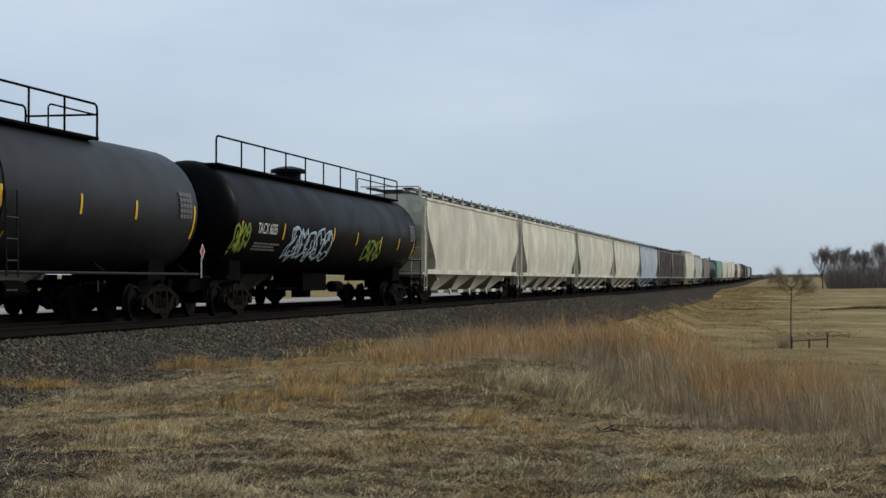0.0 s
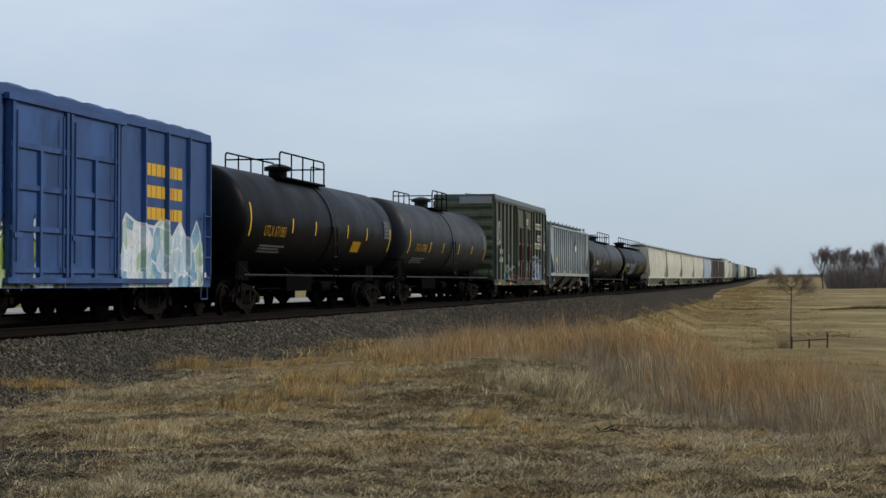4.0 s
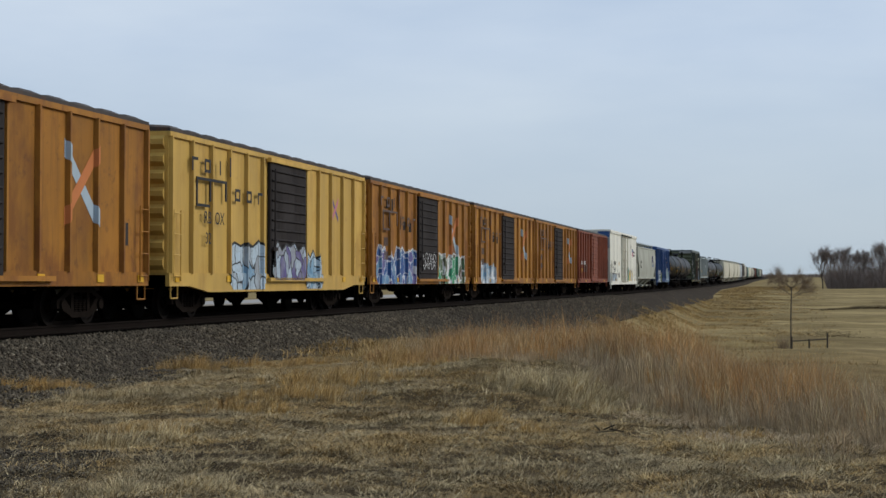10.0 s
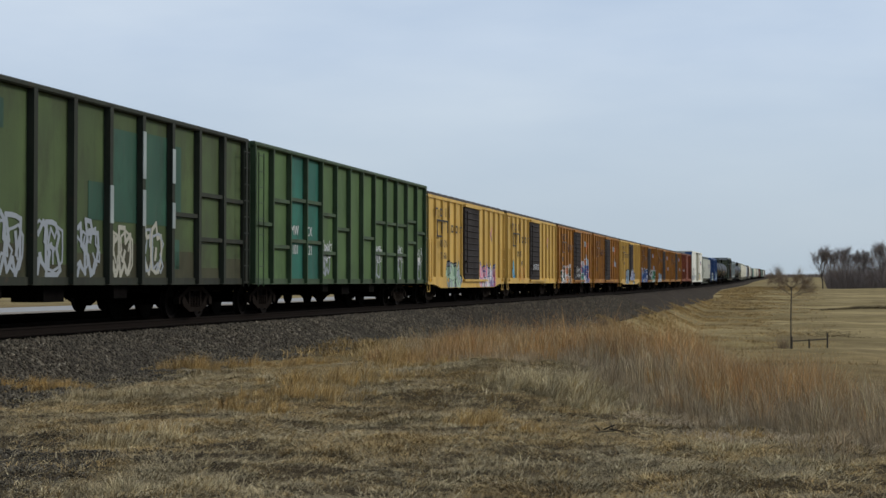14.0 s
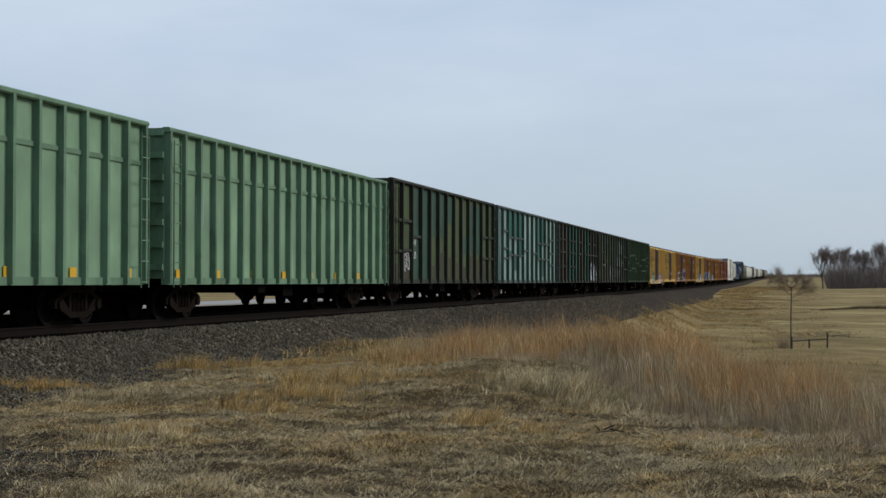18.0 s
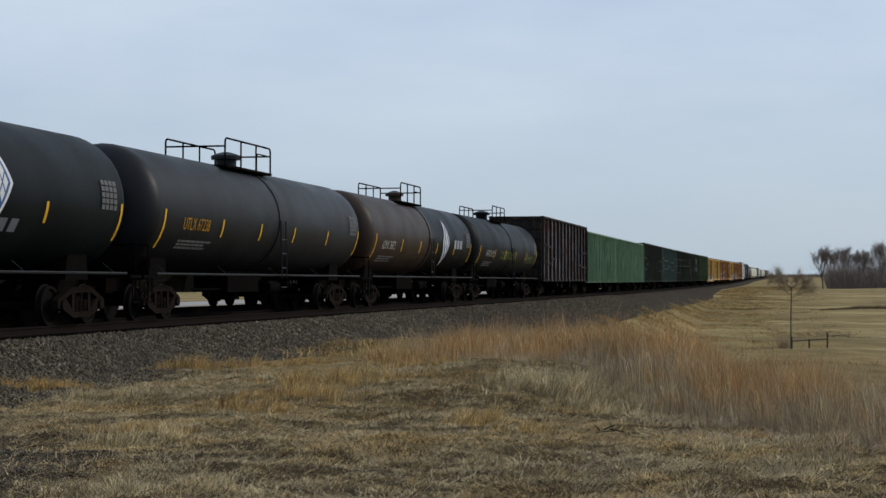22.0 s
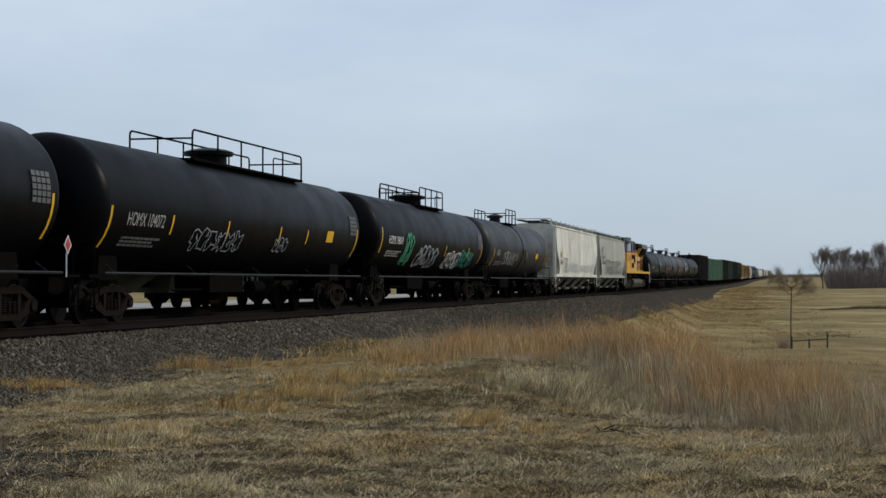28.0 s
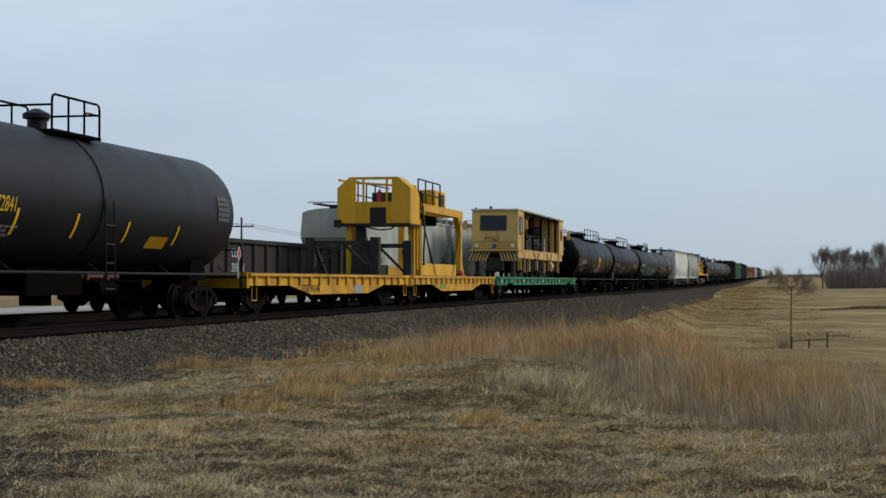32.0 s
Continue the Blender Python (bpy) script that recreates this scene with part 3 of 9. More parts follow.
def scrawl(parent, x0, x1, z0, z1, y, col, seed, n=7, t=0.03, name="graffiti_tag"):
    """A tag of sprayed outlines: closed, uneven letter contours with a few strokes inside."""
    r = random.Random(seed)
    m = Mesh()
    n = max(2, n)
    w, h = (x1 - x0) / n, z1 - z0
    t = min(t, 0.11)
    cnt = [0]

    def line(pts):
        for p, q in zip(pts[:-1], pts[1:]):
            dv = q - p
            if dv.length < 0.01:
                continue
            nv = Vector((-dv.y, dv.x)).normalized() * t / 2
            e = dv.normalized() * t * 0.4
            cnt[0] += 1
            d = y - 0.003 - 0.00012 * (cnt[0] % 30)
            m.add([(p.x - nv.x - e.x, d, p.y - nv.y - e.y), (q.x - nv.x + e.x, d, q.y - nv.y + e.y), (q.x + nv.x + e.x, d, q.y + nv.y + e.y), (p.x + nv.x - e.x, d, p.y + nv.y - e.y)], [(0, 1, 2, 3)])
    for i in range(n):
        c = Vector((x0 + w * (i + 0.5), (z0 + z1) / 2 + r.uniform(-0.08, 0.08) * h))
        k = 11
        loop = []
        notch = r.randrange(k)
        for j in range(k):
            a = 2 * math.pi * j / k + r.uniform(-0.15, 0.15)
            q = r.uniform(0.82, 1.08) * (0.45 if j == notch or j == (notch + r.choice((3, 5))) % k else 1.0)
            sq = 1 / max(abs(math.cos(a)), abs(math.sin(a))) ** 0.6
            loop.append(c + Vector((math.cos(a) * w * 0.56 * q * sq, math.sin(a) * h * 0.48 * q * sq)))
        line(loop + loop[:1])
        p = c + Vector((r.uniform(-0.2, 0.2) * w, r.uniform(-0.25, 0.25) * h))
        line([p, p + Vector((r.uniform(-0.2, 0.2) * w, r.uniform(-0.3, 0.3) * h)), p + Vector((r.uniform(-0.25, 0.25) * w, r.uniform(-0.2, 0.2) * h))])
    part(name, m, M_PAINTS[col], parent, "spray-painted tag of outlined letters")


RAW_PAINTS = {
    "white": (0.66, 0.67, 0.68), "black": (0.02, 0.02, 0.022), "blue": (0.035, 0.1, 0.26), "sky": (0.15, 0.29, 0.42), "green": (0.05, 0.3, 0.16), "mint": (0.36, 0.5, 0.36),
    "grey": (0.3, 0.33, 0.36), "yellow": (0.7, 0.5, 0.08), "orange": (0.6, 0.2, 0.06), "red": (0.45, 0.05, 0.05), "pink": (0.6, 0.2, 0.28), "violet": (0.12, 0.1, 0.25),
    "cyan": (0.09, 0.34, 0.42), "beige": (0.4, 0.39, 0.32), "brown": (0.1, 0.06, 0.045), "cream": (0.6, 0.58, 0.4), "dkgreen": (0.02, 0.09, 0.07), "teal": (0.03, 0.26, 0.2), "lime": (0.2, 0.27, 0.04), "paleblue": (0.42, 0.52, 0.6)}
M_PAINTS = {k: flatmat("spray_paint_" + k, c, 0.6, 0.0, 0.12, 5) for k, c in RAW_PAINTS.items()}


def patch(parent, x0, x1, z0, z1, y, material, name="paint_patch", label=""):
    if parent.name in RIBBED and y < -1.57:
        y = -1.602 if name == "emblem_line" else -1.502
    m = Mesh().box(x0, x1, y - 0.006, y + 0.02, z0, z1)
    return part(name, m, material, parent, label)


def reflectors(car, xs, z, y, w=0.36, h=0.13):
    me = shared(("reflector", w, h), lambda: Mesh().box(-w / 2, w / 2, -0.006, 0.006, -h / 2, h / 2), M_YELLOW)
    for x in xs:
        part("reflector", me, None, car, at=(x, y - 0.008, z))


# ================= freight cars =================
def boxcar(s_mid, body, label, length=17.35, z0=0.85, eave=4.47, top=4.66, door_mat=None, door=(-1.5, 1.6), ribs=13, pitch=18.25, roof_mat=None, rib_mat=None,
           drop=False, plain=False, two_doors=False, name="boxcar", cap=None, end_ribs=True):
    car = thing(name, label, "boxcar")
    CARS.append((car, s_mid, LAT, SPEED))
    hl, hw = length / 2, 1.5
    rib_mat = rib_mat or body
    roof_mat = roof_mat or body
    running_gear(car, pitch / 2, hl - 2.45)
    part("body", Mesh().box(-hl, hl, -hw, hw, z0 + 0.25, eave), body, car)
    # side sill
    for y in (-hw, hw):
        if drop:
            p = [(-hl, z0 + 0.3), (-hl, z0 - 0.02), (-hl + 1.3, z0 - 0.02), (-hl + 2.6, z0 - 0.17), (hl - 2.6, z0 - 0.17), (hl - 1.3, z0 - 0.02), (hl, z0 - 0.02), (hl, z0 + 0.3)]
        else:
            p = [(-hl, z0 + 0.3), (-hl, z0), (hl, z0), (hl, z0 + 0.3)]
        part("side_sill", Mesh().prism_y(p, y - 0.05, y + 0.05), body, car)
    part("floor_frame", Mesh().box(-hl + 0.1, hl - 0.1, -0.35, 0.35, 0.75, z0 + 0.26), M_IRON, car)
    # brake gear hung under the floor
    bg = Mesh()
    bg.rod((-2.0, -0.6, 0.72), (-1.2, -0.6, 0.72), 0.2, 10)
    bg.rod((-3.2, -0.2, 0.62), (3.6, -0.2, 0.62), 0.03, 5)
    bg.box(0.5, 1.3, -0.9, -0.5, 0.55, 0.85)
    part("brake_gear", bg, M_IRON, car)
    # roof of raised panels
    rf = Mesh()
    n = 14
    rf.prism_x([(-hw - 0.05, eave - 0.02), (hw + 0.05, eave - 0.02), (hw + 0.05, eave + 0.06), (0, top - 0.02), (-hw - 0.05, eave + 0.06)], -hl, hl)
    for i in range(n):
        a = -hl + length * i / n + 0.12
        b = a + length / n - 0.24
        rf.add([(a, -hw - 0.03, eave + 0.06), (b, -hw - 0.03, eave + 0.06), (b, 0, top), (a, 0, top), (a + 0.25, -hw + 0.15, eave + 0.15), (b - 0.25, -hw + 0.15, eave + 0.15), (b - 0.25, 0, top + 0.05), (a + 0.25, 0, top + 0.05)],
               [(0, 1, 5, 4), (1, 2, 6, 5), (4, 5, 6, 7), (3, 0, 4, 7)])
    part("roof", rf, roof_mat, car)
    if cap:
        part("roof_cap", Mesh().prism_x([(-hw - 0.06, eave), (hw + 0.06, eave), (hw + 0.02, cap), (-hw - 0.02, cap)], -hl - 0.02, hl + 0.02), roof_mat, car)
    # eave rail
    part("eave_rail", Mesh().box(-hl, hl, -hw - 0.06, -hw + 0.02, eave - 0.14, eave - 0.02), rib_mat, car)
    # ribs
    if not plain:
        rib = shared(("rib", z0, eave), lambda: Mesh().prism_z([(-0.058, 0.0), (-0.036, -0.1), (0.036, -0.1), (0.058, 0.0)], z0 + 0.28, eave - 0.12), rib_mat)
        far = Mesh()
        RIBBED[car.name] = ([-hl + 0.1 + (length - 0.2) * i / ribs for i in range(ribs + 1)], z0 - 0.16 if drop else z0 + 0.01)
        for i in range(ribs + 1):
            x = -hl + 0.1 + (length - 0.2) * i / ribs
            if not (door[0] - 0.12 < x < door[1] + 0.12):
                part("rib", rib, None, car, at=(x, -hw, 0))
            far.box(x - 0.06, x + 0.06, hw, hw + 0.07, z0 + 0.28, eave - 0.1)
        part("far_side_ribs", far, rib_mat, car)
    # ends with pressed ribs
    if end_ribs:
        for sx in (-1, 1):
            e = part("end_wall", Mesh().box(min(sx * hl, sx * (hl + 0.012)), max(sx * hl, sx * (hl + 0.012)), -hw + 0.02, hw - 0.02, z0 + 0.3, eave - 0.02), body, car)
            k = 8
            h = (eave - z0 - 0.4) / k
            er = shared(("end_rib", sx, round(h, 3)), lambda: Mesh().prism_y([(sx * -0.01, 0), (sx * 0.1, h * 0.3), (sx * 0.1, h * 0.6), (sx * -0.01, h * 0.85)], -1.42, 1.42), body)
            for i in range(k):
                part("end_rib", er, None, e, at=(sx * (hl + 0.012), 0, z0 + 0.35 + i * h))
    # door with pressed ribs, tracks, rods
    if door_mat:
        halves = [(door[0], (door[0] + door[1]) / 2), ((door[0] + door[1]) / 2, door[1])] if two_doors else [door]
        for a, b in halves:
            dob = part("door", Mesh().box(a + 0.02, b - 0.02, -hw - 0.1, -hw - 0.02, z0 + 0.2, eave - 0.2), door_mat, car)
            k = 11 if not two_doors else 4
            hh = (eave - z0 - 0.6) / k
            if not two_doors:
                db = shared(("door_rib", round(b - a, 2), round(hh, 3)), lambda: Mesh().prism_x([(0.005, hh * 0.34), (-0.04, hh * 0.42), (-0.04, hh * 0.52), (0.005, hh * 0.6)], 0.12, b - a - 0.12), door_mat)
            else:
                db = shared(("door_bar", round(b - a, 2)), lambda: Mesh().box(0.02, b - a - 0.02, -0.05, 0.005, 0, 0.1), door_mat)
                post = shared(("door_post", round(eave - z0, 2)), lambda: Mesh().box(-0.05, 0.05, -0.07, 0.005, z0 + 0.22, eave - 0.24), rib_mat)
                for px in (a + 0.1, b - 0.1):
                    part("door_post", post, None, dob, at=(px, -hw - 0.1, 0))
                # the middle post ends under the plain top panel
                part("door_post", Mesh().box((a + b) / 2 - 0.05, (a + b) / 2 + 0.05, -hw - 0.17, -hw - 0.095, z0 + 0.22, z0 + 0.3 + 3 * hh), rib_mat, dob)
                part("locking_rod", Mesh().rod((b - 0.35, -hw - 0.19, z0 + 0.3), (b - 0.35, -hw - 0.19, eave - 0.35), 0.025, 6), rib_mat, dob)
            for i in range(k):
                part("door_rib", db, None, dob, at=(a, -hw - 0.1, z0 + 0.3 + i * hh))
            part("door_handle", Mesh().rod((a + 0.18, -hw - 0.19, z0 + 0.5), (a + 0.18, -hw - 0.19, eave - 0.4), 0.025, 6).box(a + 0.08, a + 0.4, -hw - 0.2, -hw - 0.14, z0 + 0.95, z0 + 1.05), door_mat, dob)
        part("door_rail", Mesh().box(door[0] - 0.1, door[1] + (door[1] - door[0]) * 0.6, -hw - 0.16, -hw - 0.02, z0 + 0.1, z0 + 0.2), rib_mat, car)
        part("door_track", Mesh().box(door[0] - 0.1, door[1] + 0.3, -hw - 0.17, -hw, eave - 0.22, eave - 0.1), rib_mat, car)
    # ladders and grab irons
    for x, za, zb in ((-hl + 0.35, z0 + 0.1, 2.6), (hl - 0.35, z0 + 0.1, 2.6)):
        part("ladder", m_ladder(za, zb, 0.45), rib_mat, car, at=(x, -hw - 0.1, 0))
    st = Mesh()
    for x in (-hl + 0.35, hl - 0.35):
        st.path([(x - 0.22, -hw - 0.02, z0), (x - 0.22, -hw - 0.02, z0 - 0.3), (x + 0.22, -hw - 0.02, z0 - 0.3), (x + 0.22, -hw - 0.02, z0)], 0.018, 5)
    part("stirrup_step", st, rib_mat, car)
    return car


def m_tank_railing(x0, x1, z, h=0.95, posts=4, w=0.9, far=True):
    """Pipe railing with bent upper corners; the ends carry a lower cross rail."""
    m = Mesh()
    c = 0.12
    for y in (-w, w) if far else (-w,):
        m.path([(x0, y, z - 0.05), (x0, y, z + h - c), (x0 + c * 0.3, y, z + h - c * 0.3), (x0 + c, y, z + h), (x1 - c, y, z + h), (x1 - c * 0.3, y, z + h - c * 0.3), (x1, y, z + h - c), (x1, y, z - 0.05)], 0.026, 6)
        for i in range(1, posts - 1):
            x = x0 + (x1 - x0) * i / (posts - 1)
            m.rod((x, y, z - 0.05), (x, y, z + h), 0.024, 6)
        if y < 0:
            k = (x1 - x0) * 0.28
            m.path([(x1 - k, y + 0.05, z), (x1 - k, y + 0.05, z + h * 0.62), (x1 - k + 0.1, y + 0.05, z + h * 0.7), (x1, y + 0.05, z + h * 0.7)], 0.02, 5)
    if far:
        for x in (x0, x1):
            m.rod((x, -w, z + h * 0.7), (x, w, z + h * 0.7), 0.024, 6)
    return m


def tank_car(s_mid, mat, label, shell=17.0, pitch=19.6, R=1.5, zc=2.64, rail=(-1.4, 1.6), posts=4, manway=-0.2, dome=0.36, stripes=(), seam=True, sill=True,
             text=None, textcol=None, text_x=-5.5, text_z=2.2, text_size=0.42, lines=(2.2, 1.8, 2.0), block=True, mat2=None, rail_h=0.74, rail_w=0.85, placard=None, name="tank_car", far_rail=True):
    car = thing(name, label, "tank car")
    TANKS[car.name] = (R, zc)
    CARS.append((car, s_mid, LAT, SPEED))
    running_gear(car, pitch / 2, shell / 2 - 1.75)
    hl = shell / 2
    cap = 0.66
    prof = [(-hl + cap * (1 - math.cos(a)), R * math.sin(a) ** 0.8) for a in [i * math.pi / 2 / 9 for i in range(10)]][1:]
    prof = [(-hl, 0.02)] + prof
    full = prof + [(-x, r) for x, r in prof[::-1]]
    if mat2:
        # two paints, met at the centre seam
        a = [p for p in full if p[0] < 0] + [(0, R)]
        b = [(0, R)] + [p for p in full if p[0] > 0]
        part("shell", Mesh().lathe(a, "x", (0, 0, zc), 40), mat, car)
        part("shell", Mesh().lathe(b, "x", (0, 0, zc), 40), mat2, car)
    else:
        part("shell", Mesh().lathe(full, "x", (0, 0, zc), 40), mat, car)
    if seam:
        part("centre_band", Mesh().lathe([(-0.16, R + 0.005), (-0.15, R + 0.028), (0.15, R + 0.028), (0.16, R + 0.005)], "x", (0.25, 0, zc), 40), mat, car)
        part("side_ladder", Mesh().add([], []).rod((0.05, -R - 0.1, 1.0), (0.05, -R - 0.06, zc), 0.02, 5).rod((0.5, -R - 0.1, 1.0), (0.5, -R - 0.06, zc), 0.02, 5).path([(0.05, -R - 0.08, 0.75), (0.5, -R - 0.08, 0.75)], 0.02, 5).path([(0.05, -R - 0.08, 1.3), (0.5, -R - 0.08, 1.3)], 0.02, 5).path([(0.05, -R - 0.08, 1.7), (0.5, -R - 0.08, 1.7)], 0.02, 5).path([(0.05, -R - 0.08, 2.1), (0.5, -R - 0.08, 2.1)], 0.02, 5), mat, car)
    for sx in (-1, 1):
        xs = sx * (hl - 1.75)
        st = Mesh()
        st.prism_y([(xs - 0.55, 0.95), (xs - 0.45, 1.5), (xs + 0.45, 1.5), (xs + 0.55, 0.95)], -0.95, 0.95)
        part("saddle", st, M_IRON, car)
        e = Mesh().box(min(xs, sx * (pitch / 2 - 0.75)), max(xs, sx * (pitch / 2 - 0.75)), -0.3, 0.3, 0.68, 1.05)
        e.box(sx * (hl + 0.08) - 0.3, sx * (hl + 0.08) + 0.3, -1.5, 1.5, 1.0, 1.06)
        part("stub_sill", e, M_IRON, car)
        g = Mesh().path([(sx * (hl + 0.1), -1.48, 0.45), (sx * (hl + 0.1), -1.48, 1.75), (sx * (hl + 0.1), 1.48, 1.75), (sx * (hl + 0.1), 1.48, 0.45)], 0.02, 5)
        g.path([(sx * (hl + 0.1) - 0.2, -1.5, 1.0), (sx * (hl + 0.1) - 0.2, -1.5, 0.45), (sx * (hl + 0.1) + 0.2, -1.5, 0.45), (sx * (hl + 0.1) + 0.2, -1.5, 1.0)], 0.018, 5)
        part("end_handrail", g, M_IRON, car)
    if sill:
        m = Mesh().rod((-hl + 0.4, -1.48, 1.09), (hl - 0.4, -1.48, 1.09), 0.03, 6)
        for i in range(5):
            x = -hl + 1.0 + (shell - 2) * i / 4
            m.rod((x, -1.48, 1.09), (x, -1.2, 1.3), 0.015, 5)
        part("side_handrail", m, M_GREYIRON, car)
    under = Mesh().box(-1.4, 1.2, -0.5, 0.5, 0.62, 1.2).rod((1.8, -0.5, 0.75), (2.7, -0.5, 0.75), 0.19, 10).rod((-3.6, -0.3, 0.7), (3.6, -0.3, 0.7), 0.03, 5).box(-0.25, 0.25, -0.25, 0.25, 0.4, 1.2)
    part("outlet_valve", under, M_IRON, car)
    zt = zc + R
    mw = Mesh().lathe([(-0.15, dome * 0.82), (0.22, dome * 0.82), (0.24, dome + 0.07), (0.34, dome + 0.07), (0.4, dome * 0.8), (0.45, dome * 0.3)], "z", (manway, 0, zt), 18)
    mo = part("manway", mw, mat, car)
    part("relief_valve", Mesh().rod((manway + dome + 0.3, 0.1, zt - 0.1), (manway + dome + 0.3, 0.1, zt + 0.24), 0.09, 8).rod((manway + dome + 0.3, 0.1, zt + 0.24), (manway + dome + 0.3, 0.1, zt + 0.3), 0.13, 8), mat, mo)
    if rail:
        pl = Mesh().box(rail[0], rail[1], -rail_w - 0.05, -0.3, zt - 0.14, zt - 0.08).box(rail[0], rail[1], 0.3, rail_w + 0.05, zt - 0.14, zt - 0.08)
        part("platform", pl, M_IRON, car)
        part("railing", m_tank_railing(rail[0], rail[1], zt - 0.1, h=rail_h, posts=posts, w=rail_w, far=far_rail), M_IRON, car)
    # reflective stripes laid on the shell
    for x, z, h in stripes:
        m = Mesh()
        for k in range(4):
            za, zb = z - h / 2 + h * k / 4, z - h / 2 + h * (k + 1) / 4
            ya = -math.sqrt(max(0.01, (R + 0.012) ** 2 - (za - zc) ** 2))
            yb = -math.sqrt(max(0.01, (R + 0.012) ** 2 - (zb - zc) ** 2))
            m.add([(x - 0.05, ya, za), (x + 0.05, ya, za), (x + 0.05, yb, zb), (x - 0.05, yb, zb)], [(0, 1, 2, 3)])
        part("reflector_stripe", m, M_YELLOW, car)
    ys = -math.sqrt(R * R - (text_z - zc) ** 2) - 0.02
    if text:
        lettering(text, text_size, textcol or M_WHITE, car, text_x, text_z, ys - 0.012, sx=0.8)
    if lines:
        bars(car, text_x, text_z - 0.25, ys + 0.0, lines, M_GREYST, seed=len(label))
    if block:
        m = Mesh()
        for i in range(5):
            for j in range(4):
                m.box(hl - 1.75 + j * 0.2, hl - 1.75 + j * 0.2 + 0.16, -R - 0.012, -R + 0.01, zc + 0.42 - i * 0.13 - 0.1, zc + 0.42 - i * 0.13)
        part("data_panel", m, M_DIMST, car, "grey stencilled data panel")["kind"] = "stuff"
    if placard:
        part("placard", Mesh().add([(hl - 0.25, -1.53, 1.45), (hl - 0.08, -1.53, 1.65), (hl - 0.25, -1.53, 1.85), (hl - 0.42, -1.53, 1.65), (hl - 0.25, -1.52, 1.65)], [(0, 1, 4), (1, 2, 4), (2, 3, 4), (3, 0, 4)]).rod((hl - 0.25, -1.5, 1.0), (hl - 0.25, -1.5, 1.5), 0.02, 5), placard, car, "white diamond placard")
        part("placard_heart", Mesh().add([(hl - 0.25, -1.536, 1.5), (hl - 0.13, -1.536, 1.65), (hl - 0.25, -1.536, 1.8), (hl - 0.37, -1.536, 1.65)], [(0, 1, 2, 3)]), M_PAINTS["red"], car)
    return car


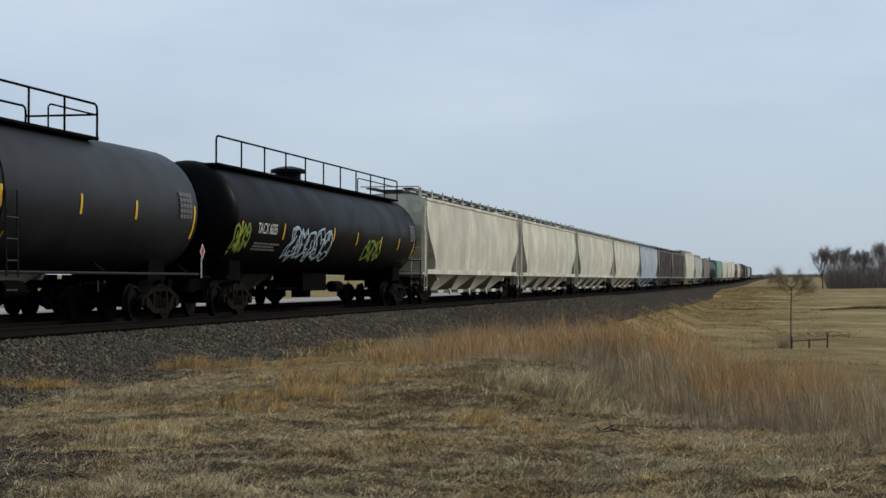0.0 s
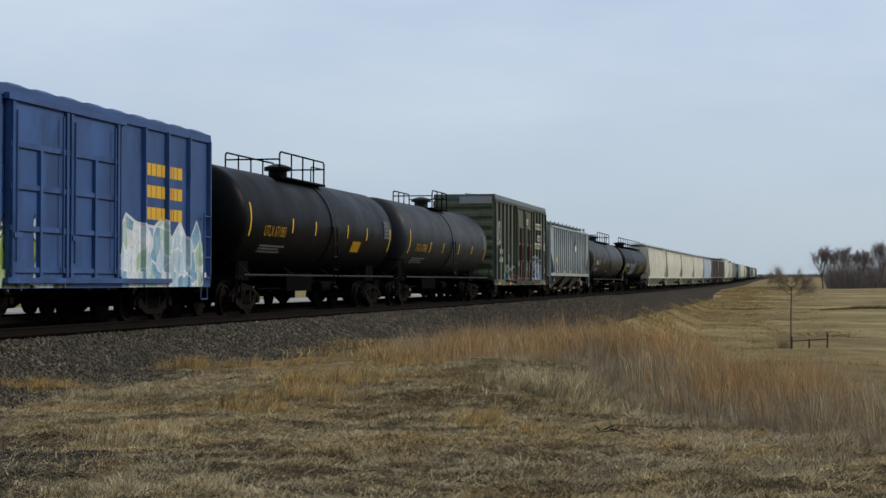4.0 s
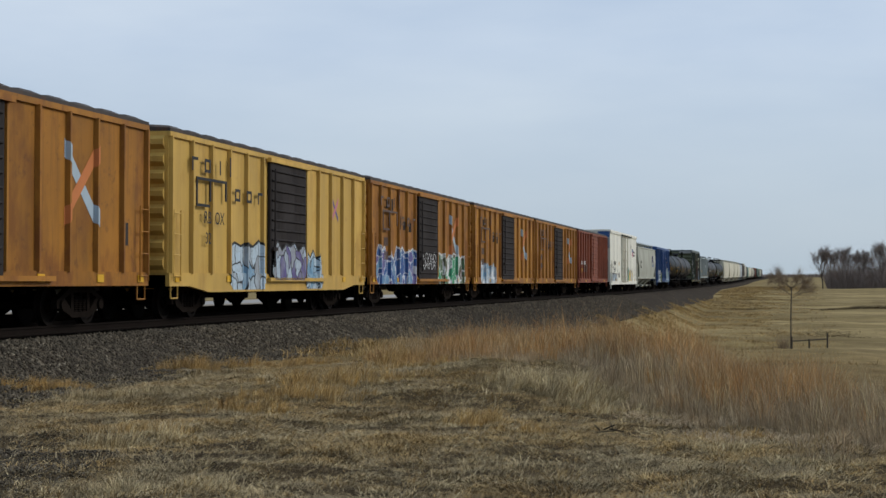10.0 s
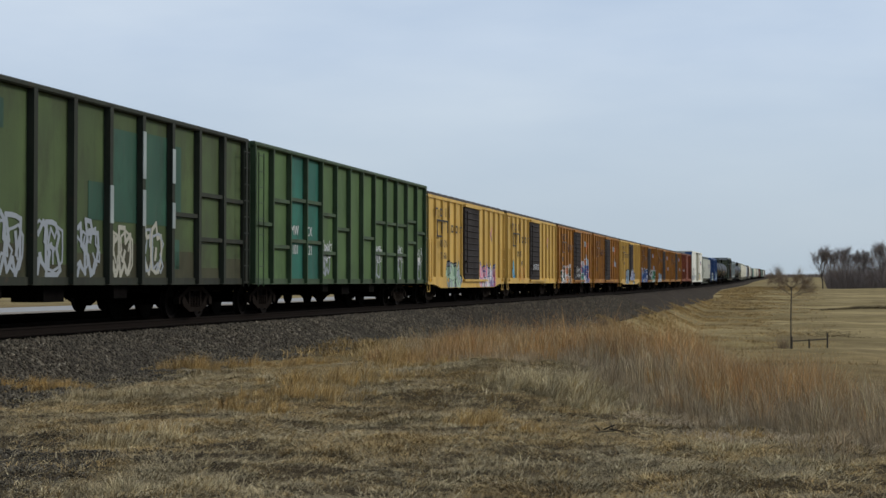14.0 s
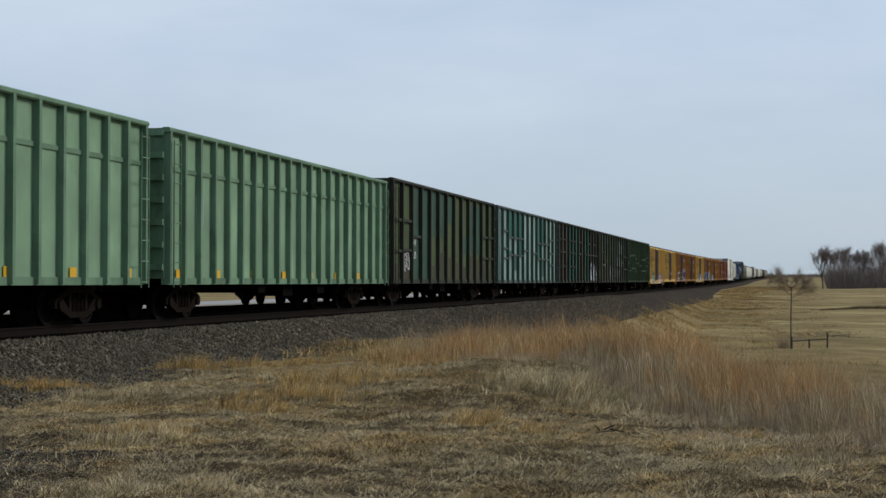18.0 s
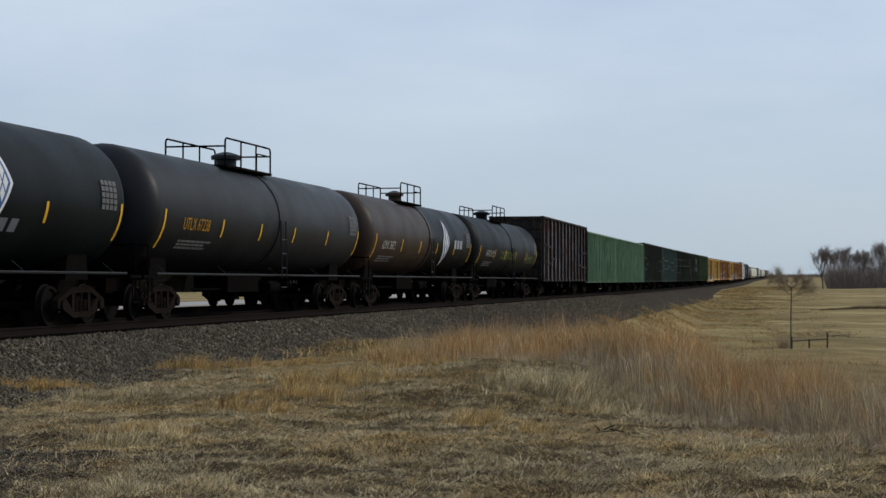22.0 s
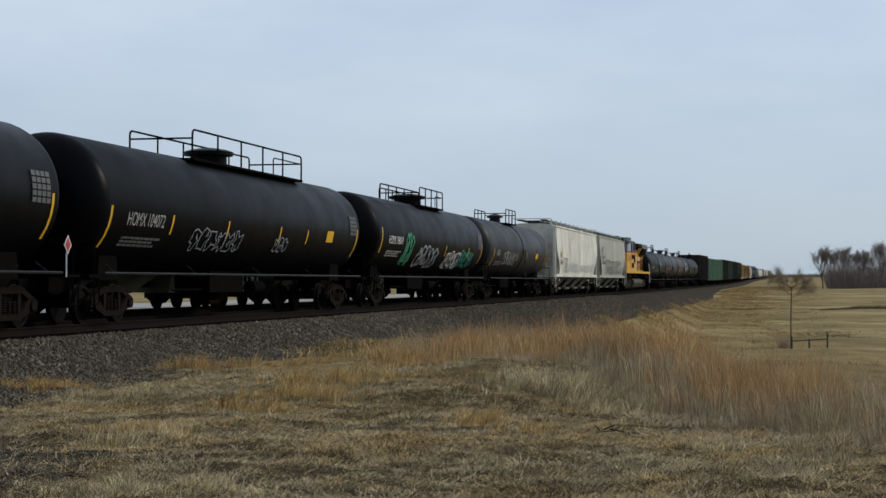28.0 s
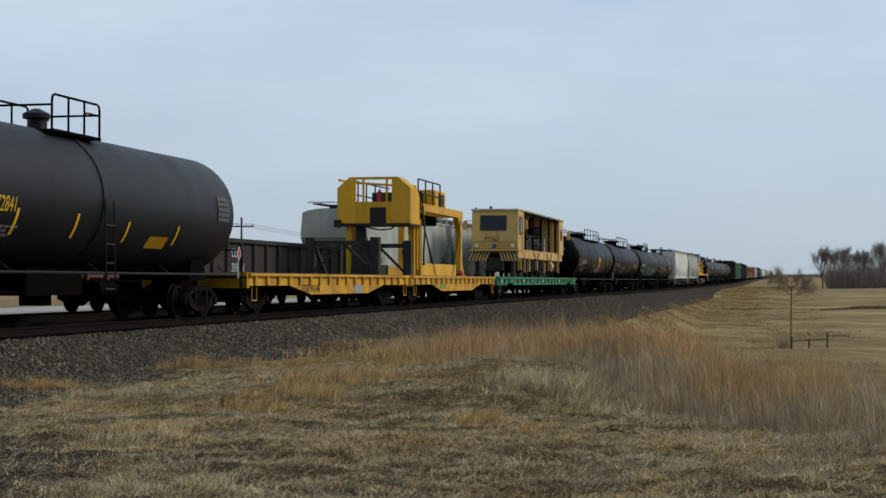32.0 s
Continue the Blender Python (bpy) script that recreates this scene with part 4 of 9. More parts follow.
def covered_hopper(s_mid, mat, label, length=16.6, pitch=18.6, z0=1.35, eave=4.22, top=4.62, bays=3, ribs=0, end_mat=None, lat=LAT, speed=SPEED, bulge=0.1, name="covered_hopper", full=True, cut=1.75, bay_mat=None, rib_mat=None, gear_full=True):
    car = thing(name, label, "hopper car")
    CARS.append((car, s_mid, lat, speed))
    hl, hw = length / 2, 1.48
    end_mat = end_mat or mat
    bay_mat = bay_mat or mat
    running_gear(car, pitch / 2, hl - 1.6, gear_full)
    # cross-section from one sill over the roof to the other
    sec = []
    n = 7
    for i in range(n + 1):
        t = i / n
        sec.append((-hw - bulge * math.sin(math.pi * min(1, t * 1.05)) + 0.0, z0 + (eave - z0) * t))
    for i in range(1, 6):
        a = math.pi * i / 6
        sec.append((-(hw - 0.06) * math.cos(a), eave + (top - 0.16 - eave) * math.sin(a)))
    sec += [(-y, z) for y, z in sec[:n + 1][::-1]]

    def xe(z):
        k = smooth(z0 + 0.1, z0 + (eave - z0) * 0.62, z)
        return hl - cut * (1 - k)
    vs = [(-xe(z), y, z) for y, z in sec] + [(xe(z), y, z) for y, z in sec]
    m = len(sec)
    body = Mesh()
    body.add(vs, [(i, i + 1, m + i + 1, m + i) for i in range(m - 1)], True)
    body.add(vs, [(i, m - 1 - i, m - 2 - i, i + 1) for i in range(m // 2 - 1)] + [(m + i + 1, 2 * m - 2 - i, 2 * m - 1 - i, m + i) for i in range(m // 2 - 1)])
    part("body", body, mat, car)
    part("side_sill", Mesh().box(-hl + 0.1, hl - 0.1, -hw - 0.06, -hw + 0.05, z0 - 0.13, z0 + 0.06), mat, car)
    if full:
        part("eave_rail", Mesh().box(-hl, hl, -hw - 0.05, -hw + 0.04, eave - 0.06, eave + 0.06, 0.02), mat, car)
    part("centre_sill", Mesh().box(-pitch / 2 + 0.75, pitch / 2 - 0.75, -0.3, 0.3, 0.72, 1.1), M_IRON, car)
    # bays
    span = length - 5.0
    for i in range(bays):
        cx = -span / 2 + span * (i + 0.5) / bays
        w = span / bays
        b = Mesh().hexa((cx - 0.55, cx + 0.55, -0.75, 0.75, 0.55), (cx - w * 0.47, cx + w * 0.47, -hw + 0.02, hw - 0.02, z0 - 0.06))
        bo = part("hopper_bay", b, bay_mat, car)
        if full:
            part("outlet_gate", Mesh().box(cx - 0.62, cx + 0.62, -1.1, 1.1, 0.42, 0.56).rod((cx + 0.5, -1.35, 0.5), (cx + 0.5, 1.35, 0.5), 0.05, 6).rod((cx + 0.5, -1.42, 0.5), (cx + 0.5, -1.34, 0.5), 0.12, 8), bay_mat, bo)
    # end slope sheets, posts
    for sx in (-1, 1):
        part("slope_sheet", Mesh().add([(sx * (hl - 0.3), -1.3, 2.9), (sx * (hl - 0.3), 1.3, 2.9), (sx * (hl - 3.0), 1.3, 0.95), (sx * (hl - 3.0), -1.3, 0.95), (sx * (hl - 0.5), -1.3, 2.9), (sx * (hl - 0.5), 1.3, 2.9), (sx * (hl - 3.2), 1.3, 0.95), (sx * (hl - 3.2), -1.3, 0.95)],
             [(0, 1, 2, 3), (7, 6, 5, 4), (0, 3, 7, 4), (1, 5, 6, 2), (0, 4, 5, 1), (3, 2, 6, 7)]), end_mat, car)
        part("end_platform", Mesh().box(sx * hl - 0.55, sx * hl + 0.55, -hw, hw, z0 - 0.15, z0 - 0.05).box(sx * hl - 0.08, sx * hl + 0.08, -hw, -hw + 0.12, z0 - 0.1, eave - 0.3), mat, car)
        part("ladder", m_ladder(0.55, eave - 0.1, 0.42), mat, car, at=(sx * (hl - 0.05) + (0.18 if sx > 0 else -0.18) * 1.2, -hw - 0.03, 0))
        part("ladder", m_ladder(0.75, eave, 0.42), mat, car, at=pose(sx * (hl + 0.12), -hw + 0.35, 0, 0, 0, 90))
    # roof walk on its brackets
    if full:
        w = Mesh().box(-hl - 0.15, hl + 0.15, -0.95, -0.55, top, top + 0.05).box(-hl - 0.15, hl + 0.15, 0.55, 0.95, top, top + 0.05).box(-hl + 0.6, hl - 0.6, -0.36, 0.36, top - 0.2, top + 0.02)
        part("roof_walk", w, M_GRATE, car, "dark roof walkway and hatch trough")
        br = shared(("walk_bracket", eave, top), lambda: Mesh().box(-0.03, 0.03, -1.22, -1.16, eave + 0.1, top + 0.08).box(-0.03, 0.03, -1.2, -0.5, top - 0.06, top), mat)
        k = 11
        for i in range(k):
            part("walk_bracket", br, None, car, at=(-hl + 0.3 + (length - 0.6) * i / (k - 1), 0, 0))
        part("end_rail", Mesh().path([(hl - 0.9, -1.2, top + 0.03), (hl + 0.1, -1.2, top + 0.1), (hl + 0.1, -1.2, eave)], 0.025, 5), mat, car)
        part("end_rail", Mesh().path([(-hl, -1.2, eave), (-hl - 0.05, -1.2, top + 0.1), (-hl - 0.05, 1.2, top + 0.1)], 0.025, 5), mat, car)
    if ribs:
        rb = shared(("hopper_rib", z0, eave), lambda: Mesh().prism_z([(-0.06, 0), (-0.04, -0.07), (0.04, -0.07), (0.06, 0)], z0 + 0.05, eave - 0.05), rib_mat or mat)
        for i in range(ribs):
            x = -hl + cut + 0.1 + (length - 2 * cut - 0.2) * i / (ribs - 1)
            part("rib", rb, None, car, at=(x, -hw - bulge, 0))
    return car


def tall_gondola(s_mid, mat, label, length=20.4, pitch=21.35, z0=0.88, top=4.7, ribs=13, rib_mat=None, mats=None, stiff=(), dark_low=True, rib_w=0.075, name="tall_gondola", band=None):
    """Open-topped scrap or chip car: panels between vertical ribs."""
    car = thing(name, label, "gondola car")
    CARS.append((car, s_mid, LAT, SPEED))
    hl, hw = length / 2, 1.5
    rib_mat = rib_mat or mat
    running_gear(car, pitch / 2, hl - 2.3)
    n = ribs
    w = length / n
    mats = mats or {}
    for i in range(n):
        x0 = -hl + w * i
        part("panel", shared(("panel", round(w, 3), z0, top), lambda: Mesh().box(0, w, 0, 0.05, z0 + 0.1, top - 0.1), mats.get(i, mat)), None, car, at=(x0, -hw, 0))
    part("far_side", Mesh().box(-hl, hl, hw - 0.05, hw, z0 + 0.1, top - 0.1), mat, car)
    rb = shared(("gondola_rib", rib_w, z0, top), lambda: Mesh().prism_z([(-rib_w, 0.0), (-rib_w * 0.8, -0.14), (rib_w * 0.8, -0.14), (rib_w, 0.0)], z0 - 0.02, top - 0.08), rib_mat)
    far = Mesh()
    for i in range(n + 1):
        x = min(max(-hl + w * i, -hl + rib_w), hl - rib_w)
        part("rib", rb, None, car, at=(x, -hw, 0))
        far.box(x - rib_w, x + rib_w, hw, hw + 0.12, z0, top - 0.05)
    part("far_side_ribs", far, rib_mat, car)
    for i, z in stiff:
        x0 = -hl + w * i
        part("stiffener", shared(("stiffener", round(w, 3)), lambda: Mesh().prism_x([(0.0, -0.06), (-0.1, -0.05), (-0.1, 0.05), (0.0, 0.06)], rib_w, w - rib_w), rib_mat), None, car, at=(x0, -hw, z))
    if band:
        part("belt_rail", Mesh().box(-hl, hl, -hw - 0.035, -hw, band - 0.05, band + 0.05), rib_mat, car)
    part("top_chord", Mesh().box(-hl - 0.05, hl + 0.05, -hw - 0.14, -hw + 0.06, top - 0.12, top, 0.03).box(-hl - 0.05, hl + 0.05, hw - 0.06, hw + 0.14, top - 0.12, top, 0.03), rib_mat, car)
    part("side_sill", Mesh().box(-hl, hl, -hw - 0.05, -hw + 0.08, z0 - 0.04, z0 + 0.12), rib_mat, car)
    part("floor", Mesh().box(-hl + 0.05, hl - 0.05, -hw + 0.05, hw - 0.05, z0 + 0.02, z0 + 0.14).box(-hl, hl, -0.3, 0.3, 0.68, z0 + 0.02), M_IRON, car)
    part("cross_bearers", Mesh().box(-3.2, -2.6, -1.4, 1.4, 0.6, z0).box(2.4, 3.1, -1.4, 1.4, 0.55, z0).box(-0.7, 0.2, -1.3, -0.6, 0.5, z0), M_IRON, car)
    for sx in (-1, 1):
        e = part("end_wall", Mesh().box(sx * hl - 0.05, sx * hl + 0.05, -hw, hw, z0 + 0.1, top - 0.02), rib_mat, car)
        er = shared(("gondola_end_rib", sx), lambda: Mesh().box(min(0, sx * 0.09), max(0, sx * 0.09), -1.5, 1.5, 0, 0.14), rib_mat)
        for i in range(7):
            part("end_rib", er, None, e, at=(sx * (hl + 0.045), 0, z0 + 0.3 + i * (top - z0 - 0.5) / 6))
        part("ladder", m_ladder(z0 - 0.1, top - 0.3, 0.42), rib_mat, car, at=(sx * (hl - 0.3), -hw - 0.2, 0))
    return car

M_GREYIRON = flatmat("grey_painted_iron", (0.016, 0.016, 0.017), 0.6, 0.2, 0.3, 8)

# ================= flat cars, locomotive, machines =================
def flat_car(s_mid, mat, label, length, pitch, deck=1.16, belly=0.62, low=0.42, fish=True, deck_mat=None, pockets=18, name="flat_car", tx=None):
    car = thing(name, label, "flat car")
    CARS.append((car, s_mid, LAT, SPEED))
    hl, hw = length / 2, 1.5
    running_gear(car, pitch / 2, tx or hl - 2.0)
    for y in (-hw, hw - 0.08):
        if fish:
            p = [(-hl, deck - 0.02), (-hl, deck - 0.36), (-hl + length * 0.2, deck - 0.36), (-hl + length * 0.32, low + 0.1), (hl - length * 0.32, low + 0.1), (hl - length * 0.2, deck - 0.36), (hl, deck - 0.36), (hl, deck - 0.02)]
        else:
            p = [(-hl, deck - 0.02), (-hl, deck - 0.42), (-hl + 2.6, deck - 0.42), (-hl + 3.4, deck - 0.22), (-hl + 4.6, deck - 0.42), (hl - 4.6, deck - 0.42), (hl - 3.4, deck - 0.22), (hl - 2.6, deck - 0.42), (hl, deck - 0.42), (hl, deck - 0.02)]
        part("side_sill", Mesh().prism_y(p, y, y + 0.08), mat, car)
    part("top_flange", Mesh().box(-hl, hl, -hw - 0.09, -hw + 0.1, deck - 0.1, deck - 0.02), mat, car)
    part("deck", Mesh().box(-hl + 0.02, hl - 0.02, -hw + 0.02, hw - 0.02, deck - 0.08, deck), deck_mat or mat, car)
    part("centre_sill", Mesh().box(-hl, hl, -0.35, 0.35, belly - 0.1, deck - 0.1), M_IRON, car)
    me = shared(("stake_pocket", mat.name), lambda: Mesh().box(-0.09, 0.09, -0.07, 0.0, -0.24, 0.0), mat)
    for i in range(pockets):
        part("stake_pocket", me, None, car, at=(-hl + 0.5 + (length - 1) * i / (pockets - 1), -hw, deck - 0.1))
    for sx in (-1, 1):
        part("end_sill", Mesh().box(sx * hl - 0.08, sx * hl + 0.08, -hw, hw, deck - 0.42, deck), mat, car)
        part("stirrup_step", Mesh().path([(sx * (hl - 0.5) - 0.2, -hw, deck - 0.4), (sx * (hl - 0.5) - 0.2, -hw, 0.4), (sx * (hl - 0.5) + 0.2, -hw, 0.4), (sx * (hl - 0.5) + 0.2, -hw, deck - 0.4)], 0.018, 5), mat, car)
    return car


def m_truck3():
    m = Mesh()
    m.prism_y([(-2.35, 0.72), (-2.35, 0.5), (-1.9, 0.38), (-1.0, 0.3), (1.0, 0.3), (1.9, 0.38), (2.35, 0.5), (2.35, 0.72), (1.5, 0.8), (-1.5, 0.8)], -0.09, 0.09)
    for x in (-1.75, 0, 1.75):
        m.box(x - 0.28, x + 0.28, -0.16, 0.06, 0.34, 0.74)
        m.rod((x, -0.24, 0.53), (x, -0.1, 0.53), 0.15, 10)
    for x in (-0.88, 0.88):
        m.rod((x - 0.3, -0.18, 0.72), (x + 0.3, -0.18, 0.72), 0.11, 8)
        m.box(x - 0.12, x + 0.12, -0.2, 0.0, 0.35, 0.66)
    return m


def locomotive(s_mid):
    car = thing("diesel_locomotive", "armour yellow and grey diesel locomotive with waving flag artwork", "locomotive")
    CARS.append((car, s_mid, LAT, SPEED))
    Y = paint("locomotive_yellow", (0.72, 0.385, 0.022), 0.03, 0.16, 0.45, fade=0.05, alt=(0.62, 0.32, 0.022), amount=0.3, dirtcol=(0.2, 0.11, 0.02))
    G = paint("locomotive_grey", (0.085, 0.09, 0.095), 0.03, 0.15, 0.5, fade=0.15)
    R = flatmat("locomotive_red_line", (0.5, 0.06, 0.03), 0.5)
    U = flatmat("grimy_truck_silver", (0.085, 0.07, 0.052), 0.85, 0.0, 0.6, 4, 0.1)
    TK = paint("grimy_fuel_tank", (0.07, 0.06, 0.042), 0.03, 0.3, 0.5, dirtcol=(0.03, 0.027, 0.02))
    for x in (-6.9, 6.9):
        t = part("truck", Mesh().box(-0.3, 0.3, -1.0, 1.0, 0.5, 0.85).box(-1.9, 1.9, -0.5, 0.5, 0.45, 0.8), M_IRON, car, at=(x, 0, 0))
        for y in (-1.08, 1.08):
            part("side_frame", shared("three_axle_frame", m_truck3, U), None, t, at=(pose(0, y, -0.06) if y < 0 else pose(0, y, -0.06, 0, 0, 180)) @ Matrix.Diagonal((1, 1, 1.38, 1)))
        for dx in (-1.75, 0, 1.75):
            part("wheelset", shared("wheelset", m_wheelset, M_WHEEL), None, t, at=Matrix.Translation((dx, 0, 0.09)))
    tank = Mesh().prism_x([(-0.95, 0.22), (0.95, 0.22), (1.3, 0.4), (1.5, 0.75), (1.5, 0.98), (1.2, 1.22), (-1.2, 1.22), (-1.5, 0.98), (-1.5, 0.75), (-1.3, 0.4)], -3.9, 4.2)
    part("fuel_tank", tank, TK, car, "grimy olive fuel tank")
    part("air_reservoir", Mesh().rod((-4.0, -1.3, 1.38), (0.5, -1.3, 1.38), 0.16, 10), M_IRON, car)
    part("under_frame", Mesh().box(-10.6, 10.9, -1.35, 1.35, 1.2, 1.68), M_IRON, car)
    pipes = Mesh()
    for k in range(5):
        x = -4.0 + k * 2.6
        pipes.path([(x, -1.45, 1.55), (x + 1.2, -1.45, 1.5), (x + 1.5, -1.45, 1.25), (x + 2.4, -1.4, 1.2)], 0.035, 6)
        pipes.box(x + 0.2, x + 0.55, -1.5, -1.3, 1.2, 1.6)
    part("pipework", pipes, M_IRON, car)
    part("walkway_edge", Mesh().box(-10.9, 11.4, -1.56, -1.48, 1.66, 1.86), Y, car)
    part("walkway", Mesh().box(-10.9, 11.4, -1.5, 1.5, 1.7, 1.84), M_IRON, car)
    # nose and lower body
    nose = Mesh().prism_x([(-1.3, 1.86), (1.3, 1.86), (1.3, 3.3), (0.9, 3.42), (-0.9, 3.42), (-1.3, 3.3)], -10.5, -8.9)
    part("nose", nose, Y, car)
    part("cab_lower", Mesh().box(-9.3, -2.3, -1.5, 1.5, 1.86, 3.5), Y, car)
    part("red_line", Mesh().box(-9.31, -2.29, -1.515, 1.515, 3.48, 3.56), R, car)
    part("cab", Mesh().prism_y([(-9.5, 3.5), (-9.15, 4.45), (-8.7, 4.72), (-6.4, 4.75), (-6.3, 3.5)], -1.48, 1.48), G, car)
    part("cab_roof_equipment", Mesh().box(-8.2, -7.6, -0.5, 0.5, 4.74, 4.84).rod((-7.2, -0.4, 4.85), (-6.6, -0.4, 4.85), 0.06, 8), M_IRON, car)
    part("inverter_cabinet", Mesh().box(-6.3, -2.3, -1.46, 1.46, 3.5, 4.6), G, car)
    for a, b in ((-6.0, -4.9), (-4.7, -3.6)):
        part("cabinet_door", Mesh().box(a, b, -1.53, -1.44, 3.62, 4.5), G, car)
    part("cabinet_vent", Mesh().box(-4.6, -3.7, -1.55, -1.5, 3.75, 4.4), M_IRON, car)
    # windows
    part("windshield", Mesh().add([(-9.42, -1.15, 3.72), (-9.42, -0.1, 3.72), (-9.2, -0.1, 4.34), (-9.2, -1.15, 4.34), (-9.48, -1.15, 3.72), (-9.48, -0.1, 3.72), (-9.26, -0.1, 4.34), (-9.26, -1.15, 4.34)], [(4, 5, 6, 7), (0, 3, 2, 1), (0, 1, 5, 4), (2, 3, 7, 6)]), M_GLASS, car)
    part("windshield", Mesh().add([(-9.42, 0.1, 3.72), (-9.42, 1.15, 3.72), (-9.2, 1.15, 4.34), (-9.2, 0.1, 4.34), (-9.48, 0.1, 3.72), (-9.48, 1.15, 3.72), (-9.26, 1.15, 4.34), (-9.26, 0.1, 4.34)], [(4, 5, 6, 7), (0, 3, 2, 1), (0, 1, 5, 4), (2, 3, 7, 6)]), M_GLASS, car)
    for a, b in ((-8.9, -8.4), (-8.3, -7.5), (-7.3, -6.8)):
        part("side_window", Mesh().box(a, b, -1.503, -1.46, 3.62, 4.3), M_GLASS, car)
        part("window_frame", Mesh().box(a - 0.06, b + 0.06, -1.492, -1.47, 3.56, 4.36), M_BLACKST, car)
    part("number_board", Mesh().box(-9.35, -9.3, -1.2, 0.0, 4.42, 4.7), M_BLACKST, car)
    # hood
    part("hood", Mesh().prism_x([(-1.05, 1.86), (1.05, 1.86), (1.05, 3.75), (0.75, 3.98), (-0.75, 3.98), (-1.05, 3.75)], -2.3, 9.4), Y, car)
    part("hood_roof", Mesh().prism_x([(-1.08, 3.74), (1.08, 3.74), (0.77, 4.08), (-0.77, 4.08)], -2.3, 9.4), G, car)
    part("red_line", Mesh().box(-2.3, 3.4, -1.07, 1.07, 3.66, 3.74), R, car)
    # flared radiator
    part("radiator_flare", Mesh().prism_x([(-1.06, 3.36), (1.06, 3.36), (1.5, 4.12), (-1.5, 4.12)], 3.4, 9.45), Y, car)
    part("radiator", Mesh().prism_x([(-1.53, 4.1), (1.53, 4.1), (1.46, 4.5), (1.22, 4.58), (-1.22, 4.58), (-1.46, 4.5)], 3.38, 9.48), G, car)
    part("red_line", Mesh().box(9.0, 9.46, -1.075, -1.06, 3.66, 3.74), R, car)
    part("radiator_screen", Mesh().add([(3.55, -1.085, 3.39), (9.2, -1.085, 3.39), (9.35, -1.515, 4.11), (3.5, -1.515, 4.11), (3.55, -1.06, 3.43), (9.2, -1.06, 3.43)], [(0, 1, 2, 3), (0, 4, 5, 1)]), M_IRON, car)
    part("screen_bar", Mesh().rod((6.3, -1.1, 3.42), (6.5, -1.52, 4.1), 0.03, 5), G, car)
    for x in (4.6, 6.3, 8.0):
        part("radiator_fan", Mesh().lathe([(0, 0.72), (0.08, 0.72), (0.1, 0.6), (0.06, 0.1)], "z", (x, 0, 4.56), 20), M_IRON, car)
    part("dynamic_brake_hatch", Mesh().prism_x([(-1.0, 3.95), (1.0, 3.95), (1.25, 4.2), (1.2, 4.5), (0.9, 4.62), (-0.9, 4.62), (-1.2, 4.5), (-1.25, 4.2)], 0.7, 3.38), M_IRON, car)
    part("exhaust_stack", Mesh().box(-0.6, 0.3, -0.35, 0.35, 4.05, 4.3, 0.05), M_IRON, car)
    # doors and vents along the hood
    for i in range(9):
        x = -2.0 + i * 0.72
        part("hood_door", Mesh().box(x, x + 0.66, -1.085, -1.04, 1.95, 3.6), Y, car)
    for a, b, z0, z1 in ((-5.9, -4.2, 2.15, 2.6), (-5.9, -4.2, 2.95, 3.35), (-4.0, -2.9, 2.6, 3.35), (6.6, 7.2, 2.0, 3.2), (8.1, 9.2, 2.0, 3.2)):
        y = -1.52 if a < -2.3 else -1.1
        part("vent", Mesh().box(a, b, y - 0.01, y + 0.05, z0, z1), M_IRON, car, "dark louvred vent")
        part("vent_frame", Mesh().box(a - 0.06, b + 0.06, y + 0.005, y + 0.04, z0 - 0.06, z1 + 0.06), Y, car)
    # flag artwork in rigid strips
    RED, WHT, BLU = M_PAINTS["red"], M_PAINTS["white"], M_PAINTS["blue"]
    nseg = 16

    def wave(x):
        return 0.13 * math.sin((x + 1.6) * 2.1 + 0.6) - 0.085 * (x + 1.6)
    for k in range(13):
        m = Mesh()
        for i in range(nseg):
            xa, xb = -1.6 + 4.1 * i / nseg, -1.6 + 4.1 * (i + 1) / nseg
            za, zb = 3.62 - k * 0.125 + wave(xa), 3.62 - k * 0.125 + wave(xb)
            m.add([(xa, -1.095, za - 0.127), (xb, -1.095, zb - 0.127), (xb, -1.095, zb), (xa, -1.095, za)], [(0, 1, 2, 3)])
        part("flag_stripe", m, RED if k % 2 == 0 else WHT, car)
    m = Mesh()
    for i in range(8):
        xa, xb = -1.65 + 1.75 * i / 8, -1.65 + 1.75 * (i + 1) / 8
        m.add([(xa, -1.1, 2.75 + wave(xa)), (xb, -1.1, 2.75 + wave(xb)), (xb, -1.1, 3.66 + wave(xb)), (xa, -1.1, 3.66 + wave(xa))], [(0, 1, 2, 3)])
    part("flag_canton", m, BLU, car)
    st = Mesh()
    for i in range(6):
        for j in range(5):
            x, z = -1.55 + i * 0.28, 2.82 + j * 0.16 + wave(-1.55 + i * 0.28)
            st.box(x, x + 0.07, -1.106, -1.1, z, z + 0.06)
    part("flag_star_field", st, WHT, car)
    # latches and hinges of the hood doors
    lt = Mesh()
    for i in range(17):
        x = -1.9 + i * 0.66
        lt.box(x, x + 0.05, -1.105, -1.05, 3.28 if x > 3.4 else 3.4, 3.36 if x > 3.4 else 3.52)
        lt.box(x + 0.2, x + 0.24, -1.1, -1.05, 2.1 + 0.2 * (i % 2), 2.3 + 0.2 * (i % 2))
    lt = part("door_latches", lt, M_IRON, car)
    lt["kind"] = "stuff"
    part("battery_door", Mesh().box(-7.3, -6.2, -1.53, -1.49, 2.0, 2.75).box(-6.95, -6.5, -1.545, -1.5, 2.2, 2.26).box(-6.95, -6.5, -1.545, -1.5, 2.34, 2.4).box(-6.95, -6.5, -1.545, -1.5, 2.48, 2.54), Y, car)
